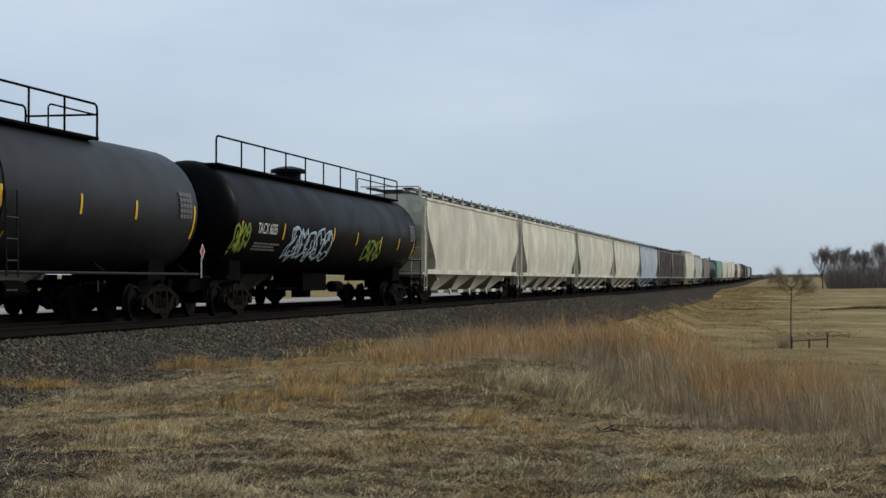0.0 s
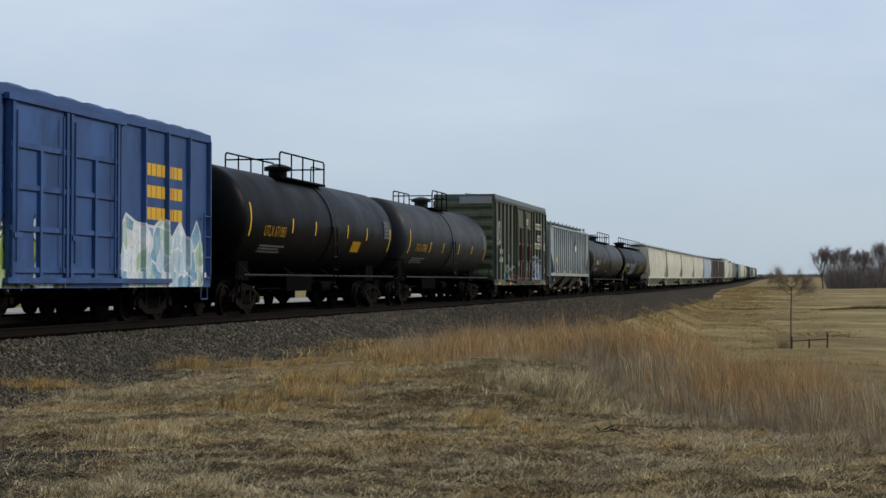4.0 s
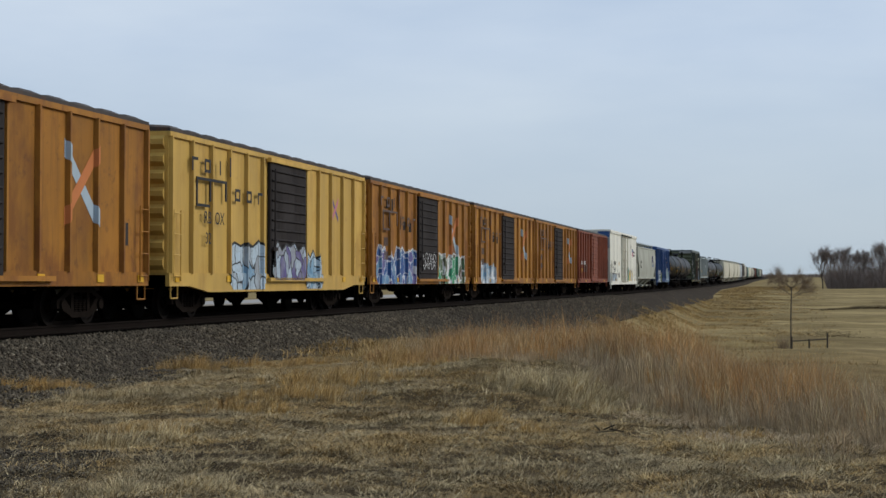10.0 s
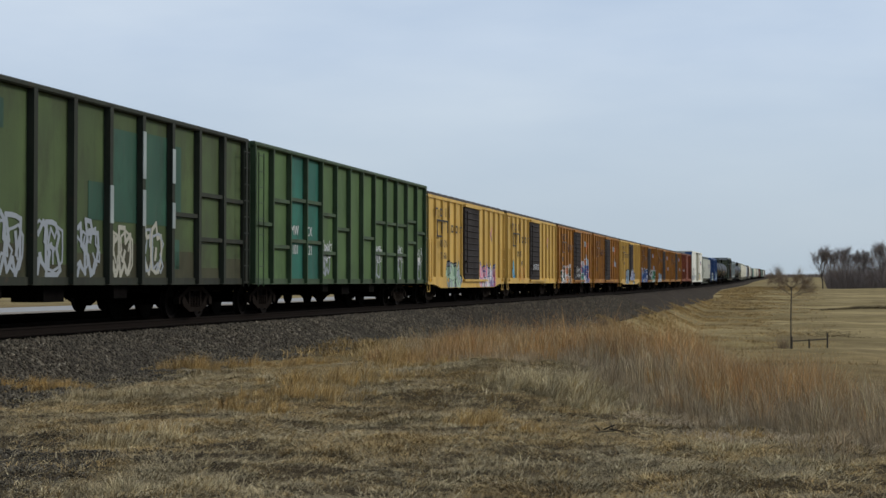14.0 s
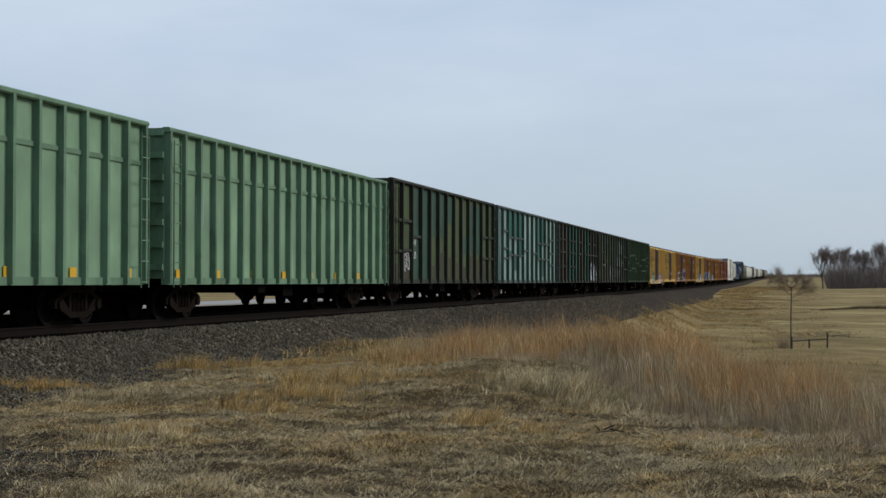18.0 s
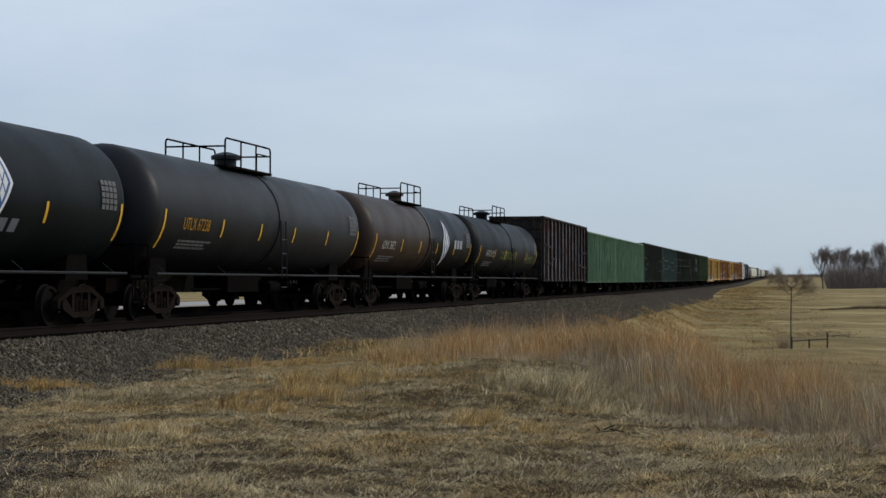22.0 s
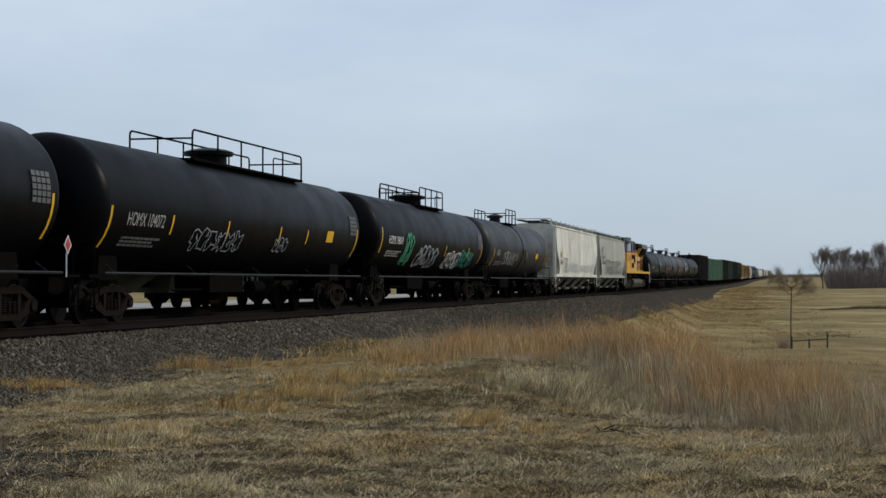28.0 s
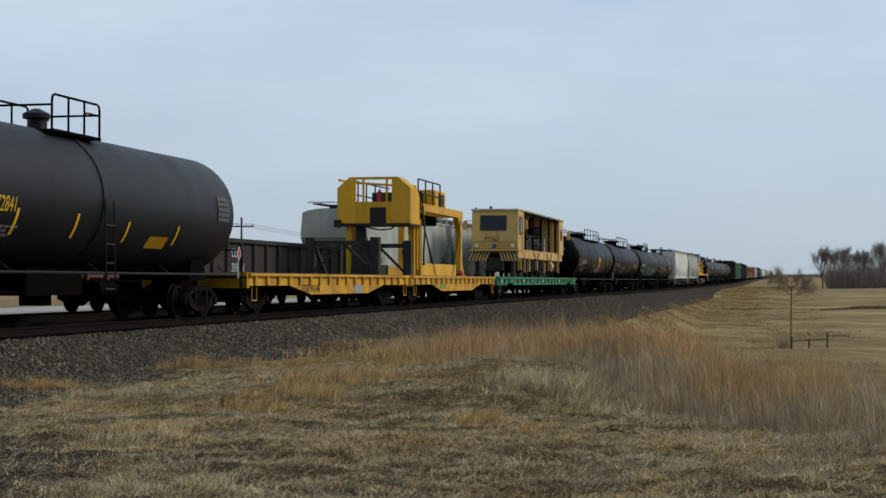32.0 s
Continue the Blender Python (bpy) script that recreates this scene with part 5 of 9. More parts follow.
    part("cab_door_seam", Mesh().box(-6.2, -6.16, -1.506, -1.49, 1.9, 3.46).box(-9.1, -9.07, -1.506, -1.49, 1.9, 3.46), M_IRON, car)
    part("window_awning", Mesh().prism_x([(-1.46, 4.36), (-1.46, 4.42), (-1.85, 4.16), (-1.83, 4.12)], -8.5, -7.3), G, car)
    part("windshield_gasket", Mesh().add([(-9.455, -1.22, 3.66), (-9.455, 1.22, 3.66), (-9.2, 1.22, 4.4), (-9.2, -1.22, 4.4), (-9.4, -1.22, 3.66), (-9.4, 1.22, 3.66), (-9.15, 1.22, 4.4), (-9.15, -1.22, 4.4)], [(0, 1, 2, 3), (7, 6, 5, 4), (0, 3, 7, 4), (1, 5, 6, 2)]), M_BLACKST, car)
    part("shield_badge", Mesh().prism_y([(5.3, 2.95), (5.3, 2.3), (5.65, 2.1), (6.0, 2.3), (6.0, 2.95), (5.65, 3.05)], -1.1, -1.09), WHT, car, "red white and blue shield emblem")
    part("shield_badge", Mesh().box(5.3, 6.0, -1.106, -1.1, 2.72, 2.98), BLU, car)
    part("shield_badge", Mesh().box(5.38, 5.46, -1.106, -1.1, 2.2, 2.7).box(5.61, 5.69, -1.106, -1.1, 2.12, 2.7).box(5.84, 5.92, -1.106, -1.1, 2.2, 2.7), RED, car)
    lettering("BUILDING AMERICA", 0.3, M_BLACKST, car, 2.75, 2.62, -1.097, "slogan", 0.82)
    lettering("8639", 0.86, R, car, -8.5, 2.72, -1.512, "road_number", 0.9)
    lettering("8639", 0.26, M_WHITE, car, -9.36, 4.48, -0.2, "road_number", 0.9, face=0)
    wing = Mesh()
    for k in range(4):
        wing.add([(-10.52, -1.0 + 0.1 * k, 2.95 - k * 0.12), (-10.52, -0.3, 2.85 - k * 0.1), (-10.52, -0.3, 2.92 - k * 0.1), (-10.52, -1.1 + 0.1 * k, 3.04 - k * 0.12)], [(0, 1, 2, 3)])
    wing.add([(-10.515, -0.35, 2.35), (-10.515, 0.35, 2.35), (-10.515, 0.35, 2.98), (-10.515, -0.35, 2.98)], [(0, 1, 2, 3)])
    part("wing_emblem", wing, BLU, car, "blue winged nose emblem")
    # handrails, steps
    hr = Mesh().rod((-2.3, -1.47, 2.85), (11.2, -1.47, 2.75), 0.022, 6)
    for i in range(9):
        x = -2.2 + 13.3 * i / 8
        hr.rod((x, -1.47, 1.8), (x, -1.47, 2.8), 0.022, 6)
    part("handrail", hr, M_IRON, car)
    for sx in (-1, 1):
        xx = sx * 11.2
        part("step_rail", Mesh().path([(sx * 10.6, -1.5, 2.75), (xx, -1.52, 1.9), (xx, -1.52, 0.75)], 0.02, 6).path([(sx * 11.4 - sx * 0.1, -1.5, 2.7), (xx + sx * 0.35, -1.52, 1.9), (xx + sx * 0.35, -1.52, 0.75)], 0.02, 6), M_WHITE, car)
        part("steps", Mesh().box(xx - 0.35, xx + 0.35, -1.5, -0.9, 0.5, 0.56).box(xx - 0.35, xx + 0.35, -1.45, -0.9, 0.9, 0.96).box(xx - 0.35, xx + 0.35, -1.4, -0.9, 1.3, 1.36), M_IRON, car)
        part("pilot", Mesh().prism_y([(xx - 0.3, 0.25), (xx + 0.3 * sx + 0.1, 0.25), (xx + 0.3, 1.2), (xx - 0.3, 1.2)], -1.4, 1.4), M_IRON, car)
    me = shared("coupler", m_coupler, M_IRON)
    part("coupler", me, None, car, at=(12.0, 0, 0))
    part("coupler", me, None, car, at=pose(-12.2, 0, 0, 0, 0, 180))

    def longer(q):
        x = float(np.interp(q[0], [-12.2, -11.4, -10.5, -9.3, -6.9, -2.3, 3.4, 9.45, 12.0], [-12.2, -11.9, -11.7, -10.9, -7.7, -2.95, 3.1, 9.1, 12.0]))
        z = 3.5 + (q[2] - 3.5) * 1.1 if q[2] > 3.5 and q[0] < -6.35 else q[2]
        return (x, q[1], z)
    squeeze(car, longer)
    return car


def track_machine(s_mid, deck):
    """Rail maintenance machine with a cab at each end and an open canopy."""
    car = thing("rail_maintenance_machine", "tan yellow rail maintenance machine with canopy on green flat car", "track machine")
    CARS.append((car, s_mid, LAT, SPEED))
    T = paint("tan_machine_paint", (0.66, 0.405, 0.115), 0.05, 0.14, 0.5, fade=0.08, alt=(0.56, 0.35, 0.11), amount=0.3, dirtcol=(0.2, 0.12, 0.04))
    DK = paint("dusty_dark_metal", (0.03, 0.024, 0.018), 0.2, 0.3, 0.8, dirtcol=(0.05, 0.035, 0.02))
    z = deck
    # frame
    part("main_frame", Mesh().box(-7.6, 9.0, -1.35, -1.15, 2.2, 2.68).box(-7.6, 9.0, 1.15, 1.35, 2.2, 2.68).box(-7.4, 8.8, -1.15, 1.15, 2.5, 2.62), T, car)
    part("underslung_gear", Mesh().box(-5.5, -3.6, -0.9, 0.9, 1.5, 2.2).box(-2.6, -0.2, -1.0, 1.0, 1.6, 2.25).box(0.6, 3.2, -1.0, 1.0, 1.45, 2.2).box(4.6, 6.6, -0.9, 0.9, 1.5, 2.2), DK, car)
    for x in (-6.3, -4.9, -2.2, -0.6, 1.2, 2.4, 6.0, 7.6):
        w = Mesh().lathe([(-0.06, 0.12), (-0.06, 0.36), (0.06, 0.34), (0.06, 0.12)], "y", (0, -0.72, 0), 16).lathe([(-0.06, 0.12), (-0.06, 0.34), (0.06, 0.36), (0.06, 0.12)], "y", (0, 0.72, 0), 16).rod((0, -0.9, 0), (0, 0.9, 0), 0.06, 8)
        part("wheel", w, M_WHEEL, car, at=(x, 0, z + 0.36))
    rr = random.Random(3)
    for i in range(16):
        x = -6.5 + i * 0.95
        part("bracket", Mesh().box(x, x + rr.uniform(0.08, 0.25), -1.3, -1.05, rr.uniform(1.4, 1.7), 2.2), DK if i % 3 else T, car)
        part("hydraulic_ram", Mesh().rod((x + 0.4, -1.2, 1.5), (x + 0.45, -1.22, 1.85), 0.07, 8).rod((x + 0.45, -1.22, 1.85), (x + 0.5, -1.25, 2.2), 0.035, 6), DK, car)
        if i in (2, 7, 12):
            sag = rr.uniform(0.12, 0.3)
            part("hydraulic_hose", Mesh().path([(x, -1.3, 2.16), (x + 0.6, -1.32, 2.16 - sag), (x + 1.5, -1.32, 2.1 - 0.7 * sag), (x + 2.1, -1.3, 2.18)], 0.022, 5), DK, car)
    part("tank", Mesh().rod((3.6, -1.25, 1.85), (4.5, -1.25, 1.85), 0.26, 12), T, car)
    # left cab: raked front
    cabp = [(-8.2, 2.7), (-8.28, 3.1), (-8.05, 4.75), (-6.25, 4.75), (-6.25, 2.6), (-8.1, 2.6)]
    part("cab", Mesh().prism_y(cabp, -1.42, 1.42), T, car)
    part("cab_roof", Mesh().box(-8.15, -6.1, -1.48, 1.48, 4.75, 4.84, 0.03), paint("chalky_roof_white", (0.7, 0.66, 0.52), 0.05, 0.3, 0.6), car)
    part("window_gasket", Mesh().box(-7.83, -6.67, -1.43, -1.39, 3.47, 4.43), M_BLACKST, car)
    part("cab_door", Mesh().box(-6.62, -6.28, -1.44, -1.4, 2.7, 4.6), T, car)
    part("grab_rail", Mesh().rod((-7.2, -1.5, 2.6), (-7.2, -1.5, 4.5), 0.025, 6), T, car)
    part("mirror", Mesh().path([(-7.4, -1.42, 4.3), (-7.4, -1.75, 4.25)], 0.02, 5).box(-7.48, -7.3, -1.85, -1.65, 3.75, 4.25), T, car)
    part("windshield", Mesh().add([(-8.2, -0.72, 3.66), (-8.2, 0.9, 3.66), (-8.1, 0.9, 4.48), (-8.1, -0.72, 4.48), (-8.24, -0.72, 3.66), (-8.24, 0.9, 3.66), (-8.13, 0.9, 4.48), (-8.13, -0.72, 4.48)], [(4, 5, 6, 7), (0, 3, 2, 1), (0, 1, 5, 4), (2, 3, 7, 6)]), M_GLASS, car)
    part("side_window", Mesh().box(-7.75, -6.75, -1.437, -1.4, 3.55, 4.35), M_GLASS, car)
    part("wiper", Mesh().rod((-8.27, -0.2, 3.35), (-8.22, -0.1, 3.6), 0.02, 5).rod((-8.27, 0.5, 3.35), (-8.22, 0.6, 3.6), 0.02, 5), M_BLACKST, car)
    for y in (-1.1, 1.1):
        part("headlight", Mesh().rod((-8.32, y, 2.85), (-8.2, y, 2.85), 0.11, 12), M_WHITE, car)
    lettering("PTS62", 0.36, M_BLACKST, car, -8.33, 3.08, 0.62, "machine_number", 1.0, face=0)
    part("emblem", Mesh().box(-8.29, -8.27, -0.12, 0.12, 2.72, 2.92), M_PAINTS["blue"], car)
    # striped skirts under the front
    for sy in (-1, 1):
        for k in range(11):
            y = sy * (0.25 + k * 0.1)
            part("skirt_bar", Mesh().add([(-8.22, y, 2.6), (-8.22, y + sy * 0.09, 2.6), (-8.42, y + sy * 0.09 + sy * 0.25, 2.02), (-8.42, y + sy * 0.25, 2.02), (-8.18, y, 2.6), (-8.18, y + sy * 0.09, 2.6), (-8.38, y + sy * 0.09 + sy * 0.25, 2.02), (-8.38, y + sy * 0.25, 2.02)], [(0, 1, 2, 3), (4, 7, 6, 5), (0, 3, 7, 4), (1, 5, 6, 2)]), T if k % 2 == 0 else M_BLACKST, car)
    part("front_beam", Mesh().box(-8.4, -7.9, -1.5, 1.5, 2.56, 2.66), T, car)
    for y in (-1.1, 1.1):
        part("front_leg", Mesh().box(-8.2, -7.9, y - 0.1, y + 0.1, 1.3, 2.6).box(-8.35, -7.8, y - 0.16, y + 0.16, 1.17, 1.34), DK, car)
    part("tow_frame", Mesh().box(-8.3, -7.8, -0.5, 0.5, 1.5, 2.2).prism_y([(-8.6, 1.5), (-8.3, 1.4), (-8.3, 1.75), (-8.6, 1.7)], -0.12, 0.12), DK, car)
    # right cab
    part("cab", Mesh().prism_y([(7.3, 2.6), (7.3, 4.72), (9.0, 4.72), (9.2, 3.4), (9.1, 2.6)], -1.42, 1.42), T, car)
    part("side_window", Mesh().box(7.9, 8.7, -1.435, -1.4, 3.5, 4.3), M_GLASS, car)
    part("inner_wall", Mesh().box(5.2, 5.28, -1.3, 1.3, 2.62, 4.7).box(5.2, 7.3, 1.2, 1.3, 2.62, 4.7), T, car)
    part("inner_window", Mesh().box(5.16, 5.2, -0.5, 0.35, 3.4, 4.3), M_GLASS, car)
    # canopy
    part("canopy", Mesh().box(-6.2, 9.1, -1.48, 1.48, 4.74, 4.84, 0.02), paint("canopy_edge_tan", (0.4, 0.33, 0.2), 0.1, 0.4, 0.6), car)
    part("canopy_beam", Mesh().box(-6.2, 7.3, -1.4, -1.3, 4.6, 4.74).box(-6.2, 7.3, 1.3, 1.4, 4.6, 4.74), M_IRON, car)
    for x in (-5.4, -2.6, 0.4, 3.6, 6.4):
        part("canopy_post", Mesh().box(x, x + 0.12, -1.36, -1.24, 2.6, 4.7), M_IRON, car)
        part("canopy_post", Mesh().box(x, x + 0.12, 1.24, 1.36, 2.6, 4.7), M_IRON, car)
    eng = part("engine", Mesh().box(-0.8, 2.4, -0.7, 0.6, 2.62, 3.45, 0.08).box(-0.4, 1.6, -0.5, 0.4, 3.45, 3.75, 0.05), DK, car)
    part("air_filter", Mesh().rod((0.2, -0.6, 3.85), (1.0, -0.6, 3.85), 0.2, 12), M_IRON, eng)
    part("exhaust_pipe", Mesh().path([(1.9, -0.3, 3.4), (1.9, -0.3, 4.5), (2.1, -0.3, 4.68)], 0.07, 8), M_IRON, eng)
    part("fan_guard", Mesh().lathe([(0, 0.5), (0.05, 0.55), (0.1, 0.5)], "x", (2.42, -0.05, 3.1), 16), M_IRON, eng)
    for k in range(5):
        part("hose", Mesh().path([(-0.6 + 0.5 * k, -0.72, 3.3), (-0.5 + 0.5 * k, -0.95, 3.0), (-0.4 + 0.5 * k, -1.0, 2.7)], 0.035, 6), M_BLACKST, eng)
    part("control_panel", Mesh().box(2.9, 3.3, -1.1, -0.6, 2.62, 3.5, 0.03), M_GREYST, car)
    part("control_console", Mesh().box(-5.9, -4.2, -0.9, 0.9, 2.62, 3.5, 0.06), T, car)
    part("seat", Mesh().box(3.0, 3.6, -0.3, 0.3, 2.62, 3.1).box(3.5, 3.62, -0.3, 0.3, 3.1, 3.8), M_BLACKST, car)
    part("toolbox", Mesh().box(-3.9, -1.4, -1.15, -0.5, 2.62, 3.25, 0.05), DK, car)
    rl = Mesh()
    for zz in (3.1, 3.5):
        rl.rod((-5.9, -1.3, zz), (5.0, -1.3, zz), 0.018, 5)
    part("side_rail", rl, DK, car)
    part("mirror", Mesh().path([(9.1, -1.4, 4.2), (9.7, -1.7, 4.2)], 0.02, 5).box(9.6, 9.75, -1.8, -1.6, 3.6, 4.15), T, car)
    part("mirror", Mesh().path([(-8.0, 1.4, 4.2), (-8.3, 1.75, 4.2)], 0.02, 5).box(-8.4, -8.3, 1.65, 1.9, 3.7, 4.2), T, car)
    part("beacon", Mesh().rod((-7.9, 0.3, 4.84), (-7.9, 0.3, 4.98), 0.08, 8).rod((-8.0, 1.2, 4.84), (-8.0, 1.2, 4.92), 0.06, 8), M_BLACKST, car)
    part("ladder", m_ladder(1.4, 2.6, 0.45), T, car, at=(-6.0, -1.42, 0))
    part("ladder", m_ladder(1.4, 2.6, 0.45), T, car, at=(6.9, -1.42, 0))
    ch = Mesh()
    for x in (-2.8, 2.2):
        for k in range(8):
            t = k / 7
            t2 = (k + 1) / 7
            ch.rod((x + 2 * t, -1.42, 2.6 - 0.5 * math.sin(math.pi * t)), (x + 2 * min(1, t2), -1.42, 2.6 - 0.5 * math.sin(math.pi * min(1, t2))), 0.03, 5)
    part("chain", ch, DK, car)
    squeeze(car, lambda q: (q[0], -1.42 + (q[1] + 1.42) * 0.89, q[2]))
    return car


def squeeze(car, rule):
    """Moves the parts of a car, and the points of those drawn in its own space, by one rule."""
    for ob in car.children:
        if ob.matrix_basis.translation.length > 0.001:
            ob.matrix_basis = Matrix.Translation(Vector(rule(ob.matrix_basis.translation)) - ob.matrix_basis.translation) @ ob.matrix_basis
        elif ob.data.users == 1:
            for q in ob.data.vertices:
                q.co = rule(q.co)
        for kid in ob.children:
            if ob.matrix_basis.translation.length < 0.001 and kid.matrix_basis.translation.length < 0.001 and kid.data.users == 1:
                for q in kid.data.vertices:
                    q.co = rule(q.co)


def gantry_machine(s_mid, deck):
    car = thing("tie_gantry_machine", "bright yellow gantry machine with operator cab chained on flat cars", "track machine")
    CARS.append((car, s_mid, LAT, SPEED))
    Y = paint("gantry_yellow", (0.8, 0.42, 0.015), 0.1, 0.2, 0.5, fade=0.1, alt=(0.62, 0.32, 0.015), dirtcol=(0.12, 0.07, 0.02))
    DK = paint("black_timber_steel", (0.03, 0.027, 0.025), 0.1, 0.3, 0.8)
    d = deck
    # origin at s -740: cab box on the left
    x0, x1 = -1.95, -0.3
    zb, zt = 3.15, 4.95
    # front plate round a wide opening, upper corners cut off, towards -x
    for sy in (-1, 1):
        part("front_plate", Mesh().prism_x([(sy * 1.45, zb), (sy * 1.45, zt - 0.42), (sy * 0.95, zt), (sy * 0.72, zt), (sy * 0.72, zb)], x0, x0 + 0.1), Y, car)
    part("front_plate", Mesh().box(x0, x0 + 0.1, -0.72, 0.72, zb + 0.62, zb + 0.84).box(x0, x0 + 0.1, 0.15, 0.72, zb, zb + 0.62).box(x0, x0 + 0.1, -0.72, -0.5, zb, zb + 0.62), Y, car)
    part("header", Mesh().box(x0, x0 + 0.1, -0.72, 0.72, zt - 0.1, zt), Y, car)
    part("window_post", Mesh().box(x0, x0 + 0.1, -0.55, -0.48, zb + 0.84, zt - 0.1), Y, car)
    part("window_post", Mesh().box(x0, x0 + 0.1, 0.38, 0.45, zb + 0.84, zt - 0.1), Y, car)
    part("side_plate", Mesh().prism_y([(x0 + 0.1, zb), (x0 + 0.1, zt - 0.42), (x1 - 0.5, zt - 0.42), (x1, zt - 0.8), (x1, zb)], -1.46, -1.38), Y, car)
    part("shoulder_plate", Mesh().add([(x0 + 0.1, -1.45, zt - 0.42), (x1 - 0.5, -1.45, zt - 0.42), (x1 - 0.5, -0.95, zt), (x0 + 0.1, -0.95, zt), (x0 + 0.1, -1.4, zt - 0.46), (x1 - 0.5, -1.4, zt - 0.46), (x1 - 0.5, -0.92, zt - 0.04), (x0 + 0.1, -0.92, zt - 0.04)], [(0, 1, 2, 3), (7, 6, 5, 4), (0, 4, 5, 1), (2, 6, 7, 3)]), Y, car)
    part("cab_floor", Mesh().box(x0, x1, -1.45, 1.45, zb - 0.08, zb + 0.02), DK, car)
    part("grab_rail", Mesh().path([(x1 - 0.1, -1.5, zb + 0.2), (x1 - 0.1, -1.5, zt - 0.5), (x1 + 0.25, -1.5, zt - 0.62), (x1 + 0.25, -1.5, zb)], 0.025, 6), M_IRON, car)
    part("far_plate", Mesh().box(x0 + 0.1, x1, 1.38, 1.45, zb, zb + 0.84), Y, car)
    part("cab_frame", Mesh().path([(x1, -1.3, zt - 0.3), (x1, 1.4, zt - 0.1), (x0 + 0.1, 1.4, zt - 0.1)], 0.05, 6).path([(x1, 1.4, zb), (x1, 1.4, zt - 0.1)], 0.05, 6), Y, car)
    part("seat", Mesh().box(x0 + 0.6, x0 + 1.05, -0.1, 0.3, zb, zb + 0.75, 0.05).box(x0 + 1.0, x0 + 1.1, -0.1, 0.3, zb + 0.6, zb + 1.05), M_BLACKST, car)
    part("fire_extinguisher", Mesh().rod((x0 + 0.35, -0.15, zb + 0.84), (x0 + 0.35, -0.15, zb + 1.25), 0.1, 10).rod((x0 + 0.35, -0.15, zb + 1.25), (x0 + 0.35, -0.15, zb + 1.34), 0.04, 6), M_PAINTS["red"], car)
    part("pump_block", Mesh().box(x0 + 0.04, x0 + 0.5, -0.5, 0.15, zb - 0.1, zb + 0.62, 0.04).rod((x0, -0.3, zb + 0.2), (x0 + 0.3, -0.3, zb + 0.2), 0.12, 8), M_BLACKST, car)
    part("hose", Mesh().path([(x0 - 0.03, -0.95, zb - 0.02), (x0 - 0.05, -0.7, zb - 0.22), (x0 - 0.05, -0.3, zb - 0.25), (x0 - 0.05, 0.1, zb - 0.18), (x0 - 0.03, 0.5, zb - 0.06)], 0.03, 6), M_BLACKST, car)
    part("work_lamp", Mesh().box(x0 - 0.15, x0, 1.3, 1.55, zb - 0.15, zb + 0.15), M_BLACKST, car)
    # legs under the cab
    for x, y in ((-1.6, 1.05), (-1.5, 0.6), (-0.6, -1.2)):
        part("leg", Mesh().box(x - 0.11, x + 0.11, y - 0.11, y + 0.11, d, 3.1), Y, car)
    # portal on the right
    part("portal_beam", Mesh().box(-0.2, 8.1, -1.45, -1.15, 3.72, 4.02).box(-0.2, 8.1, 1.15, 1.45, 3.72, 4.02).box(-0.2, 0.1, -1.2, 1.2, 3.75, 4.0).box(7.8, 8.1, -1.2, 1.2, 3.75, 4.0), Y, car)
    for x in (0.0, 7.9):
        for y in (-1.3, 1.3):
            part("portal_leg", Mesh().box(x - 0.15, x + 0.15, y - 0.13, y + 0.13, d + 0.25, 3.8), Y, car)
    part("base_beam", Mesh().box(-0.1, 6.6, -1.45, -1.1, d, d + 0.48).box(-0.1, 8.0, 1.1, 1.45, d, d + 0.4), Y, car)
    part("foot", Mesh().box(7.7, 8.2, -1.5, -1.15, d, d + 0.14), M_PAINTS["red"], car)
    for x in (0.0, 7.9):
        part("knee_brace", Mesh().prism_y([(x + (0.15 if x < 1 else -0.15), 3.72), (x + (0.75 if x < 1 else -0.75), 3.72), (x + (0.15 if x < 1 else -0.15), 3.1)], -1.43, -1.2), Y, car)
    for k in range(4):
        part("hydraulic_hose", Mesh().path([(-0.1 + 0.06 * k, -1.5, 3.9), (0.05 + 0.06 * k, -1.55, 2.9), (-0.05 + 0.06 * k, -1.52, 2.0), (0.1 + 0.06 * k, -1.5, d + 0.4)], 0.022, 5), M_BLACKST, car)
    part("winch", Mesh().rod((0.6, -1.2, 4.15), (0.6, -0.4, 4.15), 0.2, 12).box(0.3, 1.0, -1.25, -1.15, 3.98, 4.4).box(0.3, 1.0, -0.45, -0.35, 3.98, 4.4), DK, car)
    part("lifting_head", Mesh().box(3.2, 5.6, -0.8, 0.8, 3.3, 3.7, 0.05).rod((4.4, 0, 2.9), (4.4, 0, 3.4), 0.16, 10), M_IRON, car)
    mast = Mesh()
    for x in (-0.5,):
        mast.box(x, x + 0.12, -1.4, -1.26, d + 0.2, 4.4)
        mast.box(x, x + 0.12, 1.26, 1.4, d + 0.2, 4.4)
    part("mast", mast, Y, car)
    # engine deck on the beam
    part("engine_box", Mesh().box(3.6, 5.6, -1.2, 0.2, 4.02, 4.75, 0.06), Y, car)
    part("engine_box", Mesh().box(1.6, 3.4, -0.6, 1.0, 4.02, 4.55), DK, car)
    part("radiator", Mesh().box(4.2, 5.2, -1.23, -1.2, 4.1, 4.6), M_BLACKST, car)
    rl = Mesh()
    for z in (4.4, 4.95):
        rl.path([(-0.4, -1.4, z), (3.6, -1.4, z)], 0.03, 6)
        rl.path([(-0.4, 1.4, z), (6.0, 1.4, z)], 0.03, 6)
